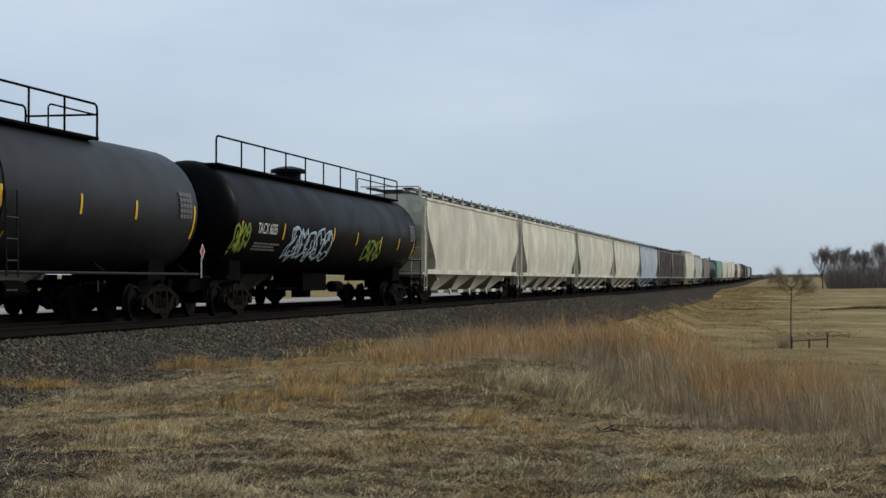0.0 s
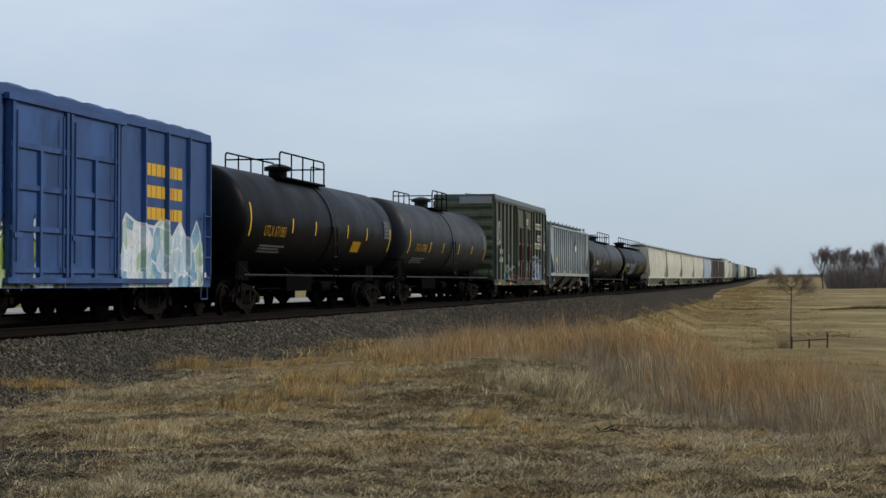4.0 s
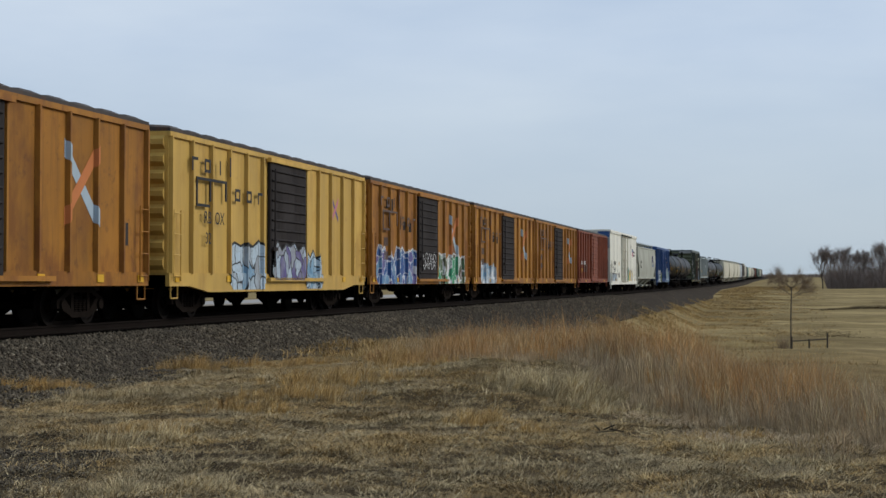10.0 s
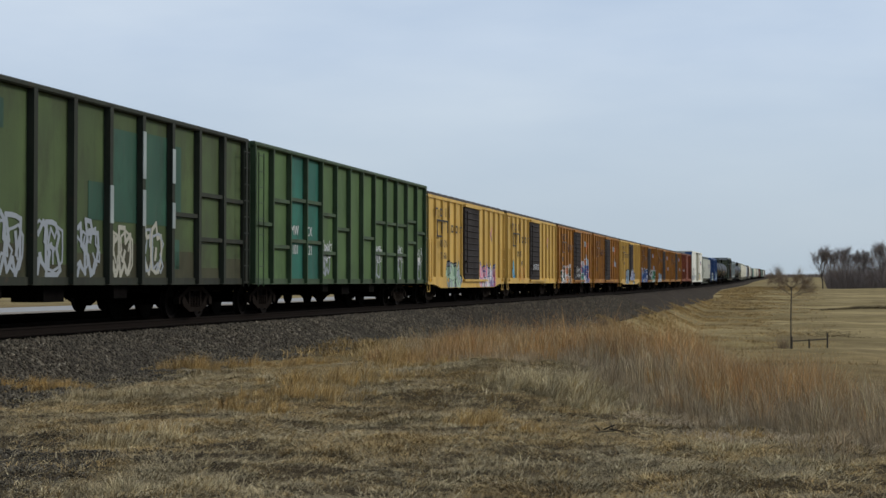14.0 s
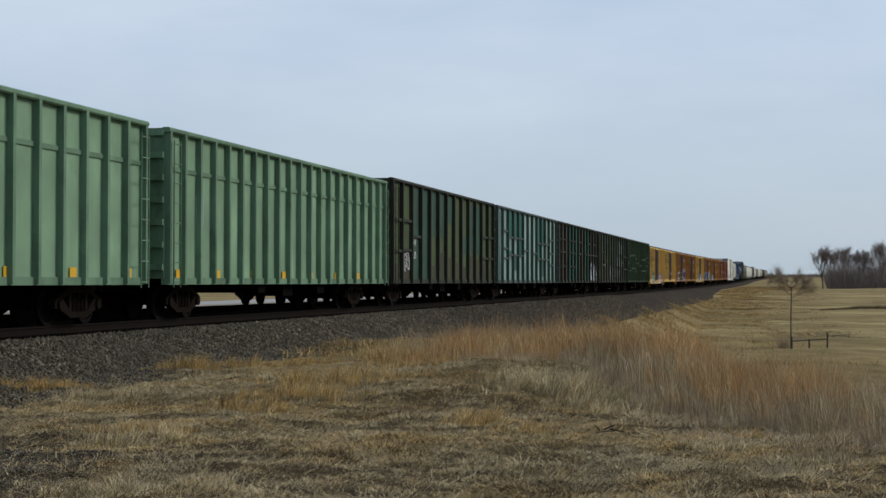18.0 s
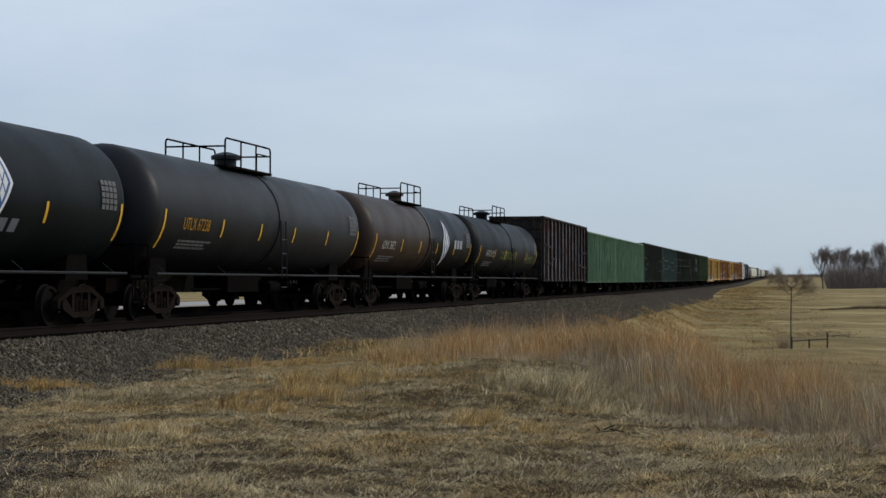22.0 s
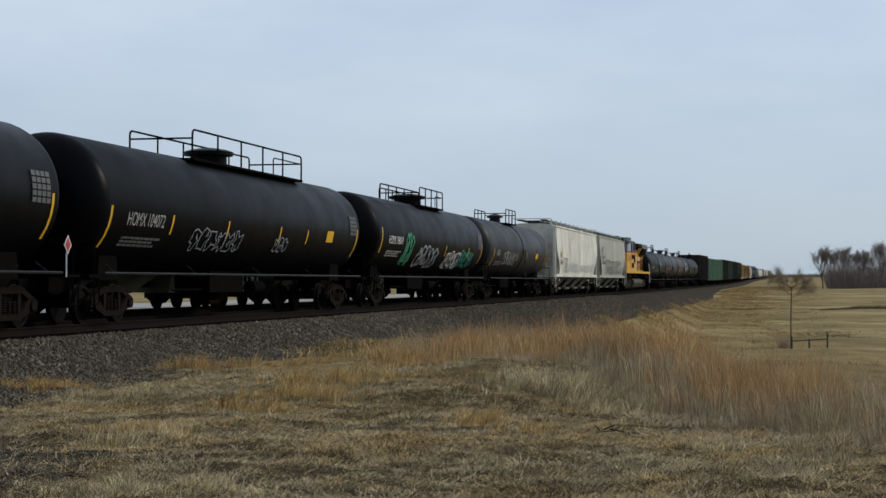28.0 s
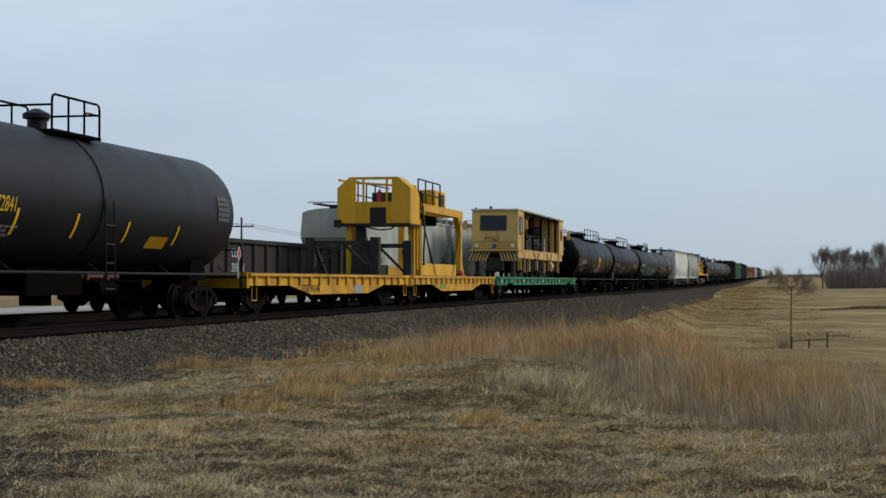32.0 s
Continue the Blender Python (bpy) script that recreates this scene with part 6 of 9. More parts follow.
    for x in (-0.4, 0.9, 2.2, 3.6):
        rl.rod((x, -1.4, 4.0), (x, -1.4, 4.95), 0.03, 6)
        rl.rod((x, 1.4, 4.0), (x, 1.4, 4.95), 0.03, 6)
    part("railing", rl, DK, car)
    part("boom", Mesh().box(5.8, 8.6, -0.3, 0.0, 4.08, 4.2).rod((7.0, -0.5, 4.0), (7.0, -0.5, 4.9), 0.05, 6).box(6.3, 8.0, -0.55, -0.45, 4.4, 4.48), M_IRON, car)
    ch = Mesh()
    for a, b in (((-0.2, -1.45, 3.7), (2.6, -1.45, d)), ((7.6, -1.45, 3.6), (5.8, -1.45, d)), ((1.8, -1.45, d + 0.5), (0.4, -1.45, 3.2))):
        ch.rod(a, b, 0.028, 5)
    part("tie_down_chain", ch, DK, car)
    # timber trestles across the deck
    for x in (-6.2, -1.3):
        for y in (-1.2, 1.2):
            part("trestle_post", Mesh().box(x - 0.16, x + 0.16, y - 0.16, y + 0.16, d, 2.5), DK, car)
            part("trestle_brace", Mesh().rod((x, y * 0.85, 2.1), (x + 1.3, y * 0.85, d), 0.08, 4).rod((x, y * 0.9, d + 0.1), (x, y * 0.1, 2.2), 0.06, 4), DK, car)
        part("trestle_beam", Mesh().box(x - 0.1, x + 0.1, -1.3, 1.3, 2.22, 2.38), DK, car)
    part("work_head", Mesh().box(-3.4, -1.6, -0.5, 0.5, 1.16, 1.55).box(-1.9, -1.3, 0.3, 0.9, 1.55, 2.3).rod((-1.6, 0.6, 2.2), (-1.6, 0.6, 3.1), 0.2, 8), DK, car)
    return car


def low_gondola(s_mid, mat, label, length, pitch, top, lat, speed, ribs=12):
    car = thing("low_gondola", label, "gondola car")
    CARS.append((car, s_mid, lat, speed))
    hl, hw = length / 2, 1.48
    running_gear(car, pitch / 2, hl - 2.0, False)
    for y in (-hw, hw - 0.06):
        part("side", Mesh().box(-hl, hl, y, y + 0.06, 0.95, top), mat, car)
    rb = shared(("low_rib", top), lambda: Mesh().prism_z([(-0.09, 0), (-0.06, -0.1), (0.06, -0.1), (0.09, 0)], 0.95, top - 0.06), mat)
    for i in range(ribs + 1):
        part("rib", rb, None, car, at=(-hl + 0.1 + (length - 0.2) * i / ribs, -hw, 0))
    part("top_chord", Mesh().box(-hl - 0.04, hl + 0.04, -hw - 0.12, -hw + 0.08, top - 0.1, top + 0.04).box(-hl - 0.04, hl + 0.04, hw - 0.08, hw + 0.12, top - 0.1, top + 0.04), mat, car)
    part("floor", Mesh().box(-hl, hl, -hw, hw, 0.9, 1.02).box(-hl, hl, -0.3, 0.3, 0.7, 0.9), M_IRON, car)
    for sx in (-1, 1):
        part("end_wall", Mesh().box(sx * hl - 0.04, sx * hl + 0.04, -hw, hw, 0.95, top).box(sx * hl - 0.12, sx * hl + 0.12, -hw, hw, top - 0.3, top - 0.15), mat, car)
    return car

# ================= the train, front to rear =================
def wreck_mat():
    """Peeling coats over rust: flakes of pale blue, cream and blue, drawn out downwards."""
    m, nt, bsdf = node_mat("peeling_rust_and_blue", 0.85)
    f = noise_tex(nt, coords(nt, scale=(1.5, 1.5, 0.42), vary=True), 1.7, 9, 0.72)
    base = ramp(nt, f, [(0.3, (0.012, 0.009, 0.008)), (0.42, (0.075, 0.028, 0.014)), (0.47, (0.12, 0.045, 0.02)), (0.5, (0.17, 0.2, 0.23)), (0.55, (0.1, 0.14, 0.19)), (0.58, (0.06, 0.025, 0.014)), (0.64, (0.34, 0.31, 0.25)), (0.72, (0.045, 0.09, 0.19))])
    g = noise_tex(nt, coords(nt, scale=(5.0, 5.0, 0.5), vary=True), 1.0, 6, 0.7)
    base = mix(nt, ramp(nt, g, [(0.44, (0, 0, 0)), (0.58, (0.8, 0.8, 0.8))]), base, (0.022, 0.014, 0.011))
    nt.links.new(base, bsdf.inputs["Base Color"])
    bump(nt, bsdf, f, 0.4, 0.02)
    return m


P_WHITE = paint("chalky_white_hopper", (0.66, 0.63, 0.5), 0.06, 0.22, 0.6, alt=(0.55, 0.51, 0.39), dirtcol=(0.25, 0.2, 0.13))
P_PALEBLUE = paint("pale_blue_hopper", (0.42, 0.48, 0.54), 0.06, 0.3, 0.6)
P_BROWNGREY = paint("brown_grey_hopper", (0.2, 0.17, 0.15), 0.25, 0.5, 0.7)
P_GREYHOP = paint("grey_hopper", (0.43, 0.44, 0.37), 0.03, 0.16, 0.6, alt=(0.37, 0.375, 0.31), amount=0.3, dirtcol=(0.17, 0.16, 0.13))
P_GREENGREY = paint("green_grey_car", (0.22, 0.36, 0.3), 0.1, 0.4, 0.6)
P_BLACK = paint("black_tank_paint", (0.0026, 0.0028, 0.0036), 0.0, 0.08, 0.36, dirtcol=(0.008, 0.0075, 0.007), fade=0.05, spec=0.13)
P_BLACK2 = paint("faded_black_tank_paint", (0.0065, 0.0076, 0.0102), 0.0, 0.16, 0.44, dirtcol=(0.016, 0.0145, 0.013), fade=0.15, spec=0.23)
P_BLACK3 = paint("greenish_black_tank_paint", (0.0048, 0.0074, 0.0086), 0.0, 0.14, 0.42, dirtcol=(0.012, 0.012, 0.011), fade=0.1, spec=0.2)
P_TANKBROWN = paint("oil_stained_brown_tank", (0.035, 0.019, 0.012), 0.03, 0.3, 0.42, dirtcol=(0.007, 0.006, 0.006), fade=0.1, spec=0.22)
P_NEARWHITE = paint("clean_white_reefer", (0.88, 0.87, 0.76), 0.02, 0.07, 0.5, dirtcol=(0.45, 0.38, 0.25), fade=0.03, alt=(0.8, 0.79, 0.68), amount=0.2)
P_GW = paint("faded_olive_green", (0.122, 0.136, 0.08), 0.24, 0.45, 0.6, alt=(0.078, 0.086, 0.054), rustcol=(0.085, 0.05, 0.026), dirtcol=(0.03, 0.03, 0.024))
P_RUSTRED = paint("rust_red_steel", (0.105, 0.042, 0.028), 0.2, 0.4, 0.75, dirtcol=(0.035, 0.022, 0.018))
P_GWDOOR = paint("rust_eaten_green_door", (0.11, 0.124, 0.075), 0.3, 0.4, 0.7, rustcol=(0.11, 0.042, 0.022), alt=(0.1, 0.042, 0.026), amount=0.45, dirtcol=(0.03, 0.028, 0.024))
P_GWROOF = paint("weathered_dull_green_roof", (0.12, 0.15, 0.14), 0.1, 0.3, 0.5)
P_BLUE = paint("railcar_blue", (0.03, 0.085, 0.24), 0.04, 0.2, 0.5, alt=(0.02, 0.055, 0.15), dirtcol=(0.05, 0.05, 0.06))
P_RED = paint("oxide_red", (0.25, 0.058, 0.022), 0.22, 0.4, 0.6, alt=(0.15, 0.036, 0.018), dirtcol=(0.05, 0.022, 0.015))
P_ORANGE = paint("rusty_orange_yellow", (0.37, 0.152, 0.012), 0.26, 0.4, 0.6, alt=(0.22, 0.076, 0.01), amount=0.7, dirtcol=(0.065, 0.03, 0.012), rustcol=(0.09, 0.032, 0.012))
# rib paint tinted golden for the light that the ribs catch
P_ORANGERIB = paint("light_catching_orange_rib", (0.41, 0.175, 0.021), 0.22, 0.3, 0.6, alt=(0.25, 0.088, 0.018), dirtcol=(0.08, 0.038, 0.02))
P_ORANGE2 = paint("rusty_golden_yellow", (0.44, 0.195, 0.02), 0.26, 0.42, 0.6, alt=(0.26, 0.095, 0.015), amount=0.65, dirtcol=(0.08, 0.038, 0.018), rustcol=(0.12, 0.042, 0.015))
P_YELLOW = paint("box_yellow", (0.68, 0.43, 0.1), 0.12, 0.3, 0.55, fade=0.1, alt=(0.58, 0.34, 0.07), amount=0.35, dirtcol=(0.22, 0.12, 0.04), rustcol=(0.2, 0.075, 0.025))
P_DOOR = paint("dark_brown_door", (0.042, 0.037, 0.037), 0.08, 0.3, 0.8, spec=0.15)
P_ROOF = paint("rusty_dark_roof", (0.06, 0.05, 0.045), 0.3, 0.4, 0.7)
P_GREEN = paint("leaf_green_scrap_car", (0.072, 0.135, 0.038), 0.06, 0.3, 0.6, alt=(0.05, 0.1, 0.03), amount=0.4, dirtcol=(0.035, 0.04, 0.018))
P_OLIVE = paint("olive_scrap_car", (0.06, 0.094, 0.027), 0.06, 0.3, 0.6, alt=(0.048, 0.062, 0.021), amount=0.5, dirtcol=(0.024, 0.02, 0.011))
P_GREENRIB = paint("dark_green_rib", (0.04, 0.075, 0.03), 0.08, 0.4, 0.6)
P_OLIVERIB = paint("dirty_brown_rib", (0.018, 0.023, 0.012), 0.1, 0.3, 0.7)
P_EMER = paint("emerald_patch", (0.01, 0.13, 0.09), 0.05, 0.3, 0.55)
P_EMER_DARK = paint("deep_green_patch", (0.017, 0.076, 0.044), 0.05, 0.3, 0.55)
P_BROWNPATCH = paint("dull_brown_patch", (0.05, 0.05, 0.02), 0.1, 0.4, 0.7)
P_BROWN = paint("dirty_brown_panel", (0.05, 0.04, 0.032), 0.2, 0.6, 0.7)
P_TEAL = paint("pale_teal_panel", (0.27, 0.43, 0.37), 0.08, 0.35, 0.6, alt=(0.17, 0.33, 0.26), dirtcol=(0.08, 0.09, 0.07))
P_MINT = paint("mint_green_panel", (0.22, 0.36, 0.22), 0.05, 0.28, 0.6, alt=(0.185, 0.31, 0.185), amount=0.35, dirtcol=(0.11, 0.125, 0.08))
P_MINTRIB = paint("mint_green_rib", (0.15, 0.265, 0.16), 0.06, 0.3, 0.6)
P_RUSTWRECK = wreck_mat()
P_DARKRUST = paint("dark_rusty_rib", (0.012, 0.0095, 0.0085), 0.3, 0.4, 0.8)
P_SILVER = paint("dull_silver_grey", (0.33, 0.37, 0.36), 0.05, 0.22, 0.55, amount=0.2)
P_FLATGREEN = paint("bright_green_flat", (0.02, 0.2, 0.11), 0.04, 0.15, 0.5, alt=(0.015, 0.15, 0.085), dirtcol=(0.04, 0.06, 0.04))
P_FLATYELLOW = paint("worn_yellow_flat", (0.72, 0.37, 0.014), 0.25, 0.35, 0.55, alt=(0.45, 0.2, 0.015), amount=0.45, dirtcol=(0.08, 0.04, 0.018))
P_DECK = paint("weathered_deck_wood", (0.085, 0.06, 0.045), 0.1, 0.5, 0.9)
P_CITX = paint("beige_grey_hopper", (0.41, 0.41, 0.34), 0.02, 0.12, 0.6, alt=(0.36, 0.36, 0.295), amount=0.3, dirtcol=(0.2, 0.18, 0.14))
P_TILX = paint("rust_stained_white_hopper", (0.7, 0.69, 0.6), 0.05, 0.14, 0.6, rustcol=(0.32, 0.17, 0.06), dirtcol=(0.4, 0.27, 0.12), alt=(0.5, 0.35, 0.15), amount=0.2)
P_BAY = paint("grimy_hopper_bay", (0.15, 0.14, 0.112), 0.05, 0.4, 0.7, alt=(0.08, 0.072, 0.058), dirtcol=(0.03, 0.026, 0.02))
P_GONDBLK = paint("black_brown_gondola", (0.03, 0.024, 0.022), 0.25, 0.4, 0.7)
P_GONDRED = paint("brick_red_gondola", (0.15, 0.045, 0.035), 0.1, 0.4, 0.6)

# far front of the train
rr = random.Random(11)
s = 251.0
for k in range(20):
    kind = rr.random()
    if k in (2, 3, 4, 5):
        covered_hopper(s + 9, rr.choice([P_GREYHOP, P_GREENGREY, P_WHITE]), "dusty covered hopper far along the train", full=False, name="covered_hopper", gear_full=False)
    elif kind < 0.5:
        covered_hopper(s + 9, rr.choice([P_GREYHOP, P_WHITE, P_BROWNGREY]), "weathered covered hopper far along the train", full=False, gear_full=False)
    elif kind < 0.75:
        boxcar(s + 9, rr.choice([P_RED, P_BROWN, P_GREENGREY]), "dull boxcar far along the train", 16.8, door_mat=P_DOOR, plain=True)
    else:
        tank_car(s + 9, P_BLACK2, "black tank car far along the train", 16.8, 18.3, lines=(), block=False)
    s += 18.5

covered_hopper(241.3, P_GREYHOP, "dusty grey covered hopper with dark bays", 16.2, 18, gear_full=False)
covered_hopper(223.5, P_WHITE, "tall chalky white covered hopper", 17.0, 18.6, top=4.9, eave=4.55, gear_full=False)
covered_hopper(201.8, P_BROWNGREY, "brown-grey dirty covered hopper", 19.6, 21, ribs=14, gear_full=False)
covered_hopper(181.6, P_BROWNGREY, "brown dirty ribbed covered hopper", 17.2, 18.6, ribs=14, gear_full=False)
covered_hopper(162.4, P_PALEBLUE, "pale blue weathered covered hopper", 19.0, 20.4)
for mid in (141.0, 118.5, 95.6, 72.5):
    covered_hopper(mid, P_WHITE, "chalky white long covered hopper with dark roof walk", 21.5, 22.9, bays=4)

tacx = tank_car(49.9, P_BLACK, "glossy black tank car with graffiti and long top railing", 21.6, 23.4, rail=(-10.2, 9.6), posts=11, manway=-1.4, dome=0.5, seam=False, stripes=[(-9.9, 2.15, 0.75), (-6.3, 2.35, 0.45), (-1.2, 2.4, 0.42), (1.6, 2.35, 0.42), (4.8, 2.3, 0.42), (7.4, 2.3, 0.42), (9.8, 2.1, 0.6)], text="TACX 6035", text_x=-8.6, text_z=2.24, sill=False, far_rail=False)
scrawl(tacx, -5.6, -1.3, 1.5, 2.5, -1.5, "paleblue", 5, 5, 0.06)
scrawl(tacx, -5.5, -1.4, 1.55, 2.45, -1.51, "paleblue", 15, 5, 0.05)
scrawl(tacx, 2.9, 5.0, 1.6, 2.3, -1.47, "lime", 6, 4, 0.09)
scrawl(tacx, -10.4, -9.2, 1.7, 2.5, -1.5, "lime", 8, 3, 0.08)
gatx = tank_car(26.7, P_BLACK2, "matt black tank car with yellow reflective stripes", 21.0, 22.3, R=1.53, zc=2.62, rail=(-2.4, 5.6), posts=6, manway=-0.2, dome=0.62, stripes=[(-9.6, 2.5, 0.9), (-6.0, 2.55, 0.45), (-3.3, 2.5, 0.42), (0.0, 2.5, 0.42), (3.4, 2.5, 0.42), (6.2, 2.5, 0.42), (9.7, 2.35, 0.8)], text="GATX 209175", text_x=-8.6, text_z=2.2, placard=M_WHITE)
patch(gatx, -0.4, 0.5, 1.65, 1.85, -1.43, M_YELLOW, "yellow_plate")
up87 = covered_hopper(4.3, P_SILVER, "silver grey ribbed covered hopper", 18.3, 19.5, z0=1.4, eave=4.3, top=4.62, ribs=18, bulge=0.02, cut=1.5, bay_mat=paint("cement_stained_bays", (0.15, 0.13, 0.095), 0.2, 0.6, 0.7, alt=(0.055, 0.042, 0.032), amount=0.6, dirtcol=(0.04, 0.03, 0.024)))
reflectors(up87, (-6.9, -3.6, -0.9, 2.0, 4.8, 6.6), 1.55, -1.58)
patch(up87, -7.35, -7.0, 2.1, 2.4, -1.6, M_YELLOW, "reflector_plate")
patch(up87, 7.2, 7.45, 2.0, 2.25, -1.6, M_YELLOW, "reflector_plate")
part("shield_badge", Mesh().prism_y([(1.25, 3.55), (1.25, 3.0), (1.5, 2.85), (1.75, 3.0), (1.75, 3.55)], -1.62, -1.6), M_WHITE, up87, "faded shield emblem")
patch(up87, 1.25, 1.75, 3.3, 3.57, -1.62, M_BLACKST, "shield_head")

gw = boxcar(-15.3, P_GW, "faded olive green boxcar with double plug doors and graffiti", 16.5, 0.74, 5.0, 5.24, door_mat=P_GWDOOR, door=(-2.5, 2.6), two_doors=True, ribs=15, pitch=17.6, roof_mat=P_GWROOF, cap=5.22, rib_mat=paint("dark_green_ribs", (0.045, 0.06, 0.045), 0.2, 0.4, 0.6))
P_FADEDPINK = paint("faded_pink_square", (0.4, 0.25, 0.23), 0.1, 0.3, 0.6)
P_GWRUST = paint("rust_bleeding_through_green", (0.1, 0.075, 0.045), 0.5, 0.5, 0.7, rustcol=(0.12, 0.04, 0.024))
for w, z in ((6, 4.2), (4, 3.55), (7, 3.1)):
    for i in range(w):
        x = 5.85 - (w - i) * 0.3
        bar = Mesh().box(x, x + 0.08, -1.606, -1.6, z - 0.34, z).box(x + 0.08, x + 0.24, -1.606, -1.6, z - 0.08, z)
        if i % 2:
            bar.box(x + 0.08, x + 0.24, -1.606, -1.6, z - 0.34, z - 0.26)
        part("company_name_bar", bar, M_PAINTS["cream"], gw)
for z in (4.3, 3.65, 3.25):
    patch(gw, 6.28, 6.86, z - 0.45, z, -1.585, P_FADEDPINK, "square_emblem")
for x, z in ((7.42, 3.7), (7.42, 3.15), (7.78, 3.15)):
    patch(gw, x, x + 0.3, z - 0.42, z, -1.585, M_PAINTS["cream"], "square_emblem")
# rusted lock boxes, lower door sheets and threshold of the plug doors
for k, x in enumerate((-1.23, 1.32)):
    part("lock_box", Mesh().box(x - 0.2, x + 0.2, -1.74, -1.6, 1.98, 2.82).box(x - 0.1, x + 0.1, -1.77, -1.73, 2.1, 2.7), P_RUSTRED, gw, "rust red lock box")
    part("lock_bar", Mesh().rod((x, -1.76, 0.95), (x, -1.76, 2.0), 0.04, 6), P_RUSTRED, gw)
    part("lock_bar", Mesh().rod((x, -1.71, 2.8), (x, -1.71, 3.7), 0.03, 6), P_RUSTRED, gw)
    for x0, x1, z0, z1 in ((x - 1.1, x - 0.08, 1.14, 1.9), (x + 0.08, x + 1.08, 1.14, 1.6), (x - 1.1, x - 0.5, 2.1, 2.62)):
        part("rusted_sheet", Mesh().box(x0, x1, -1.606, -1.598, z0, z1 - 0.25 * k), P_RUSTRED, gw)
part("rust_streak", Mesh().box(-2.3, -1.75, -1.606, -1.598, 3.0, 3.7), P_GWRUST, gw)
part("threshold", Mesh().box(-5.3, 5.6, -1.7, -1.55, 0.96, 1.02), P_RUSTRED, gw)
for z in (4.32, 4.2, 4.08):
    part("stencil_bar", Mesh().box(0.75, 1.55 - (4.32 - z), -1.606, -1.598, z - 0.07, z), M_PAINTS["cream"], gw)
patch(gw, -5.95, -5.5, 1.42, 1.68, -1.585, M_PAINTS["violet"], "blue_tag")
patch(gw, -6.9, -6.45, 1.42, 1.7, -1.585, M_PAINTS["violet"], "blue_tag")
patch(gw, -7.95, -7.6, 1.5, 1.8, -1.585, M_PAINTS["cream"], "data_label")
patch(gw, 7.5, 7.9, 1.35, 1.75, -1.585, M_BLACKST, "data_stencil")
patch(gw, 7.85, 8.05, 1.4, 1.7, -1.585, M_PAINTS["cream"], "data_label")
scrawl(gw, -4.75, -3.95, 1.95, 2.35, -1.52, "grey", 31, 3, 0.035)
scrawl(gw, -6.0, -5.4, 1.08, 1.32, -1.52, "white", 32, 3, 0.03)
scrawl(gw, 7.5, 7.95, 3.2, 4.0, -1.52, "paleblue", 33, 2, 0.03)
scrawl(gw, -2.3, -1.5, 1.75, 2.0, -1.62, "white", 34, 3, 0.03)
scrawl(gw, 0.3, 1.1, 1.2, 1.9, -1.62, "paleblue", 35, 4, 0.035)
lettering("SS  W", 0.36, M_WHITE, gw, -7.3, 2.3, -1.585)
lettering("61 303", 0.36, M_WHITE, gw, -7.3, 1.88, -1.585)
graffiti(gw, -5.2, -2.6, 0.95, 1.8, -1.585, ["brown", "lime", "brown", "dkgreen"], "grey", 3, 4)
graffiti(gw, 2.9, 6.6, 0.95, 2.5, -1.585, ["grey", "dkgreen", "sky", "brown"], "paleblue", 9, 5)
scrawl(gw, -7.9, -6.9, 2.7, 4.0, -1.59, "white", 12, 3, 0.04)
reflectors(gw, (-7.13, -3.96, 0.0, 4.3, 7.45), 0.82, -1.56)
part("end_sign", Mesh().box(-8.42, -8.38, -1.4, 0.2, 4.75, 5.1), M_GREYST, gw)

tank_car(-33.5, P_BLACK2, "grey-black tank car with yellow lettering", 17.3, 18.6, text="UTLX 670206", textcol=M_YELLOW, text_x=-6.5, text_z=2.11, stripes=[(-7.6, 2.45, 0.9), (-4.0, 2.3, 0.45), (-1.6, 2.32, 0.42), (1.6, 2.32, 0.42), (4.5, 2.32, 0.4), (7.7, 2.3, 0.8)], rail=(-1.0, 1.9), manway=0.6, mat2=None)
u2 = tank_car(-51.9, P_BLACK, "black tank car with yellow lettering and top platform", 17.0, 18.2, text="UTLX 671083", textcol=M_YELLOW, text_x=-6.4, text_z=2.19, stripes=[(-7.6, 2.6, 0.9), (-3.9, 2.54, 0.42), (-1.6, 2.53, 0.42), (2.0, 2.54, 0.42), (4.4, 2.53, 0.42), (7.6, 2.4, 0.8)], rail=(-3.2, 1.4), posts=5, manway=-0.8)
patch(u2, 2.8, 3.8, 1.9, 2.25, -1.46, M_YELLOW, "yellow_plate")

blue = boxcar(-70.9, P_BLUE, "dark blue boxcar with graffiti", 16.4, 0.78, 4.5, 4.68, door_mat=P_BLUE, door=(-2.4, 2.5), two_doors=True, ribs=12, pitch=17.6)
graffiti(blue, -6.1, 0.5, 0.72, 2.3, -1.585, ["white", "paleblue", "black", "lime"], "black", 21, 6)
graffiti(blue, 2.6, 7.9, 0.75, 2.4, -1.585, ["paleblue", "white", "sky", "mint"], "white", 22, 5)
for z in (3.6, 3.1, 2.6):
    bars(blue, 4.0, z, -1.585, (2.4,), M_YELLOW, "company_name_bar", 0.28, 0.02, 5)
chsx = covered_hopper(-90.3, P_GREYHOP, "pale grey curved-side covered hopper with dark bays", 18.8, 20.0, z0=1.3, eave=4.15, top=4.6, bays=3)
lettering("CHSX", 0.4, M_BLACKST, chsx, -7.4, 2.63, -1.6)
lettering("580742", 0.4, M_BLACKST, chsx, -7.4, 2.22, -1.6)
sw = Mesh()
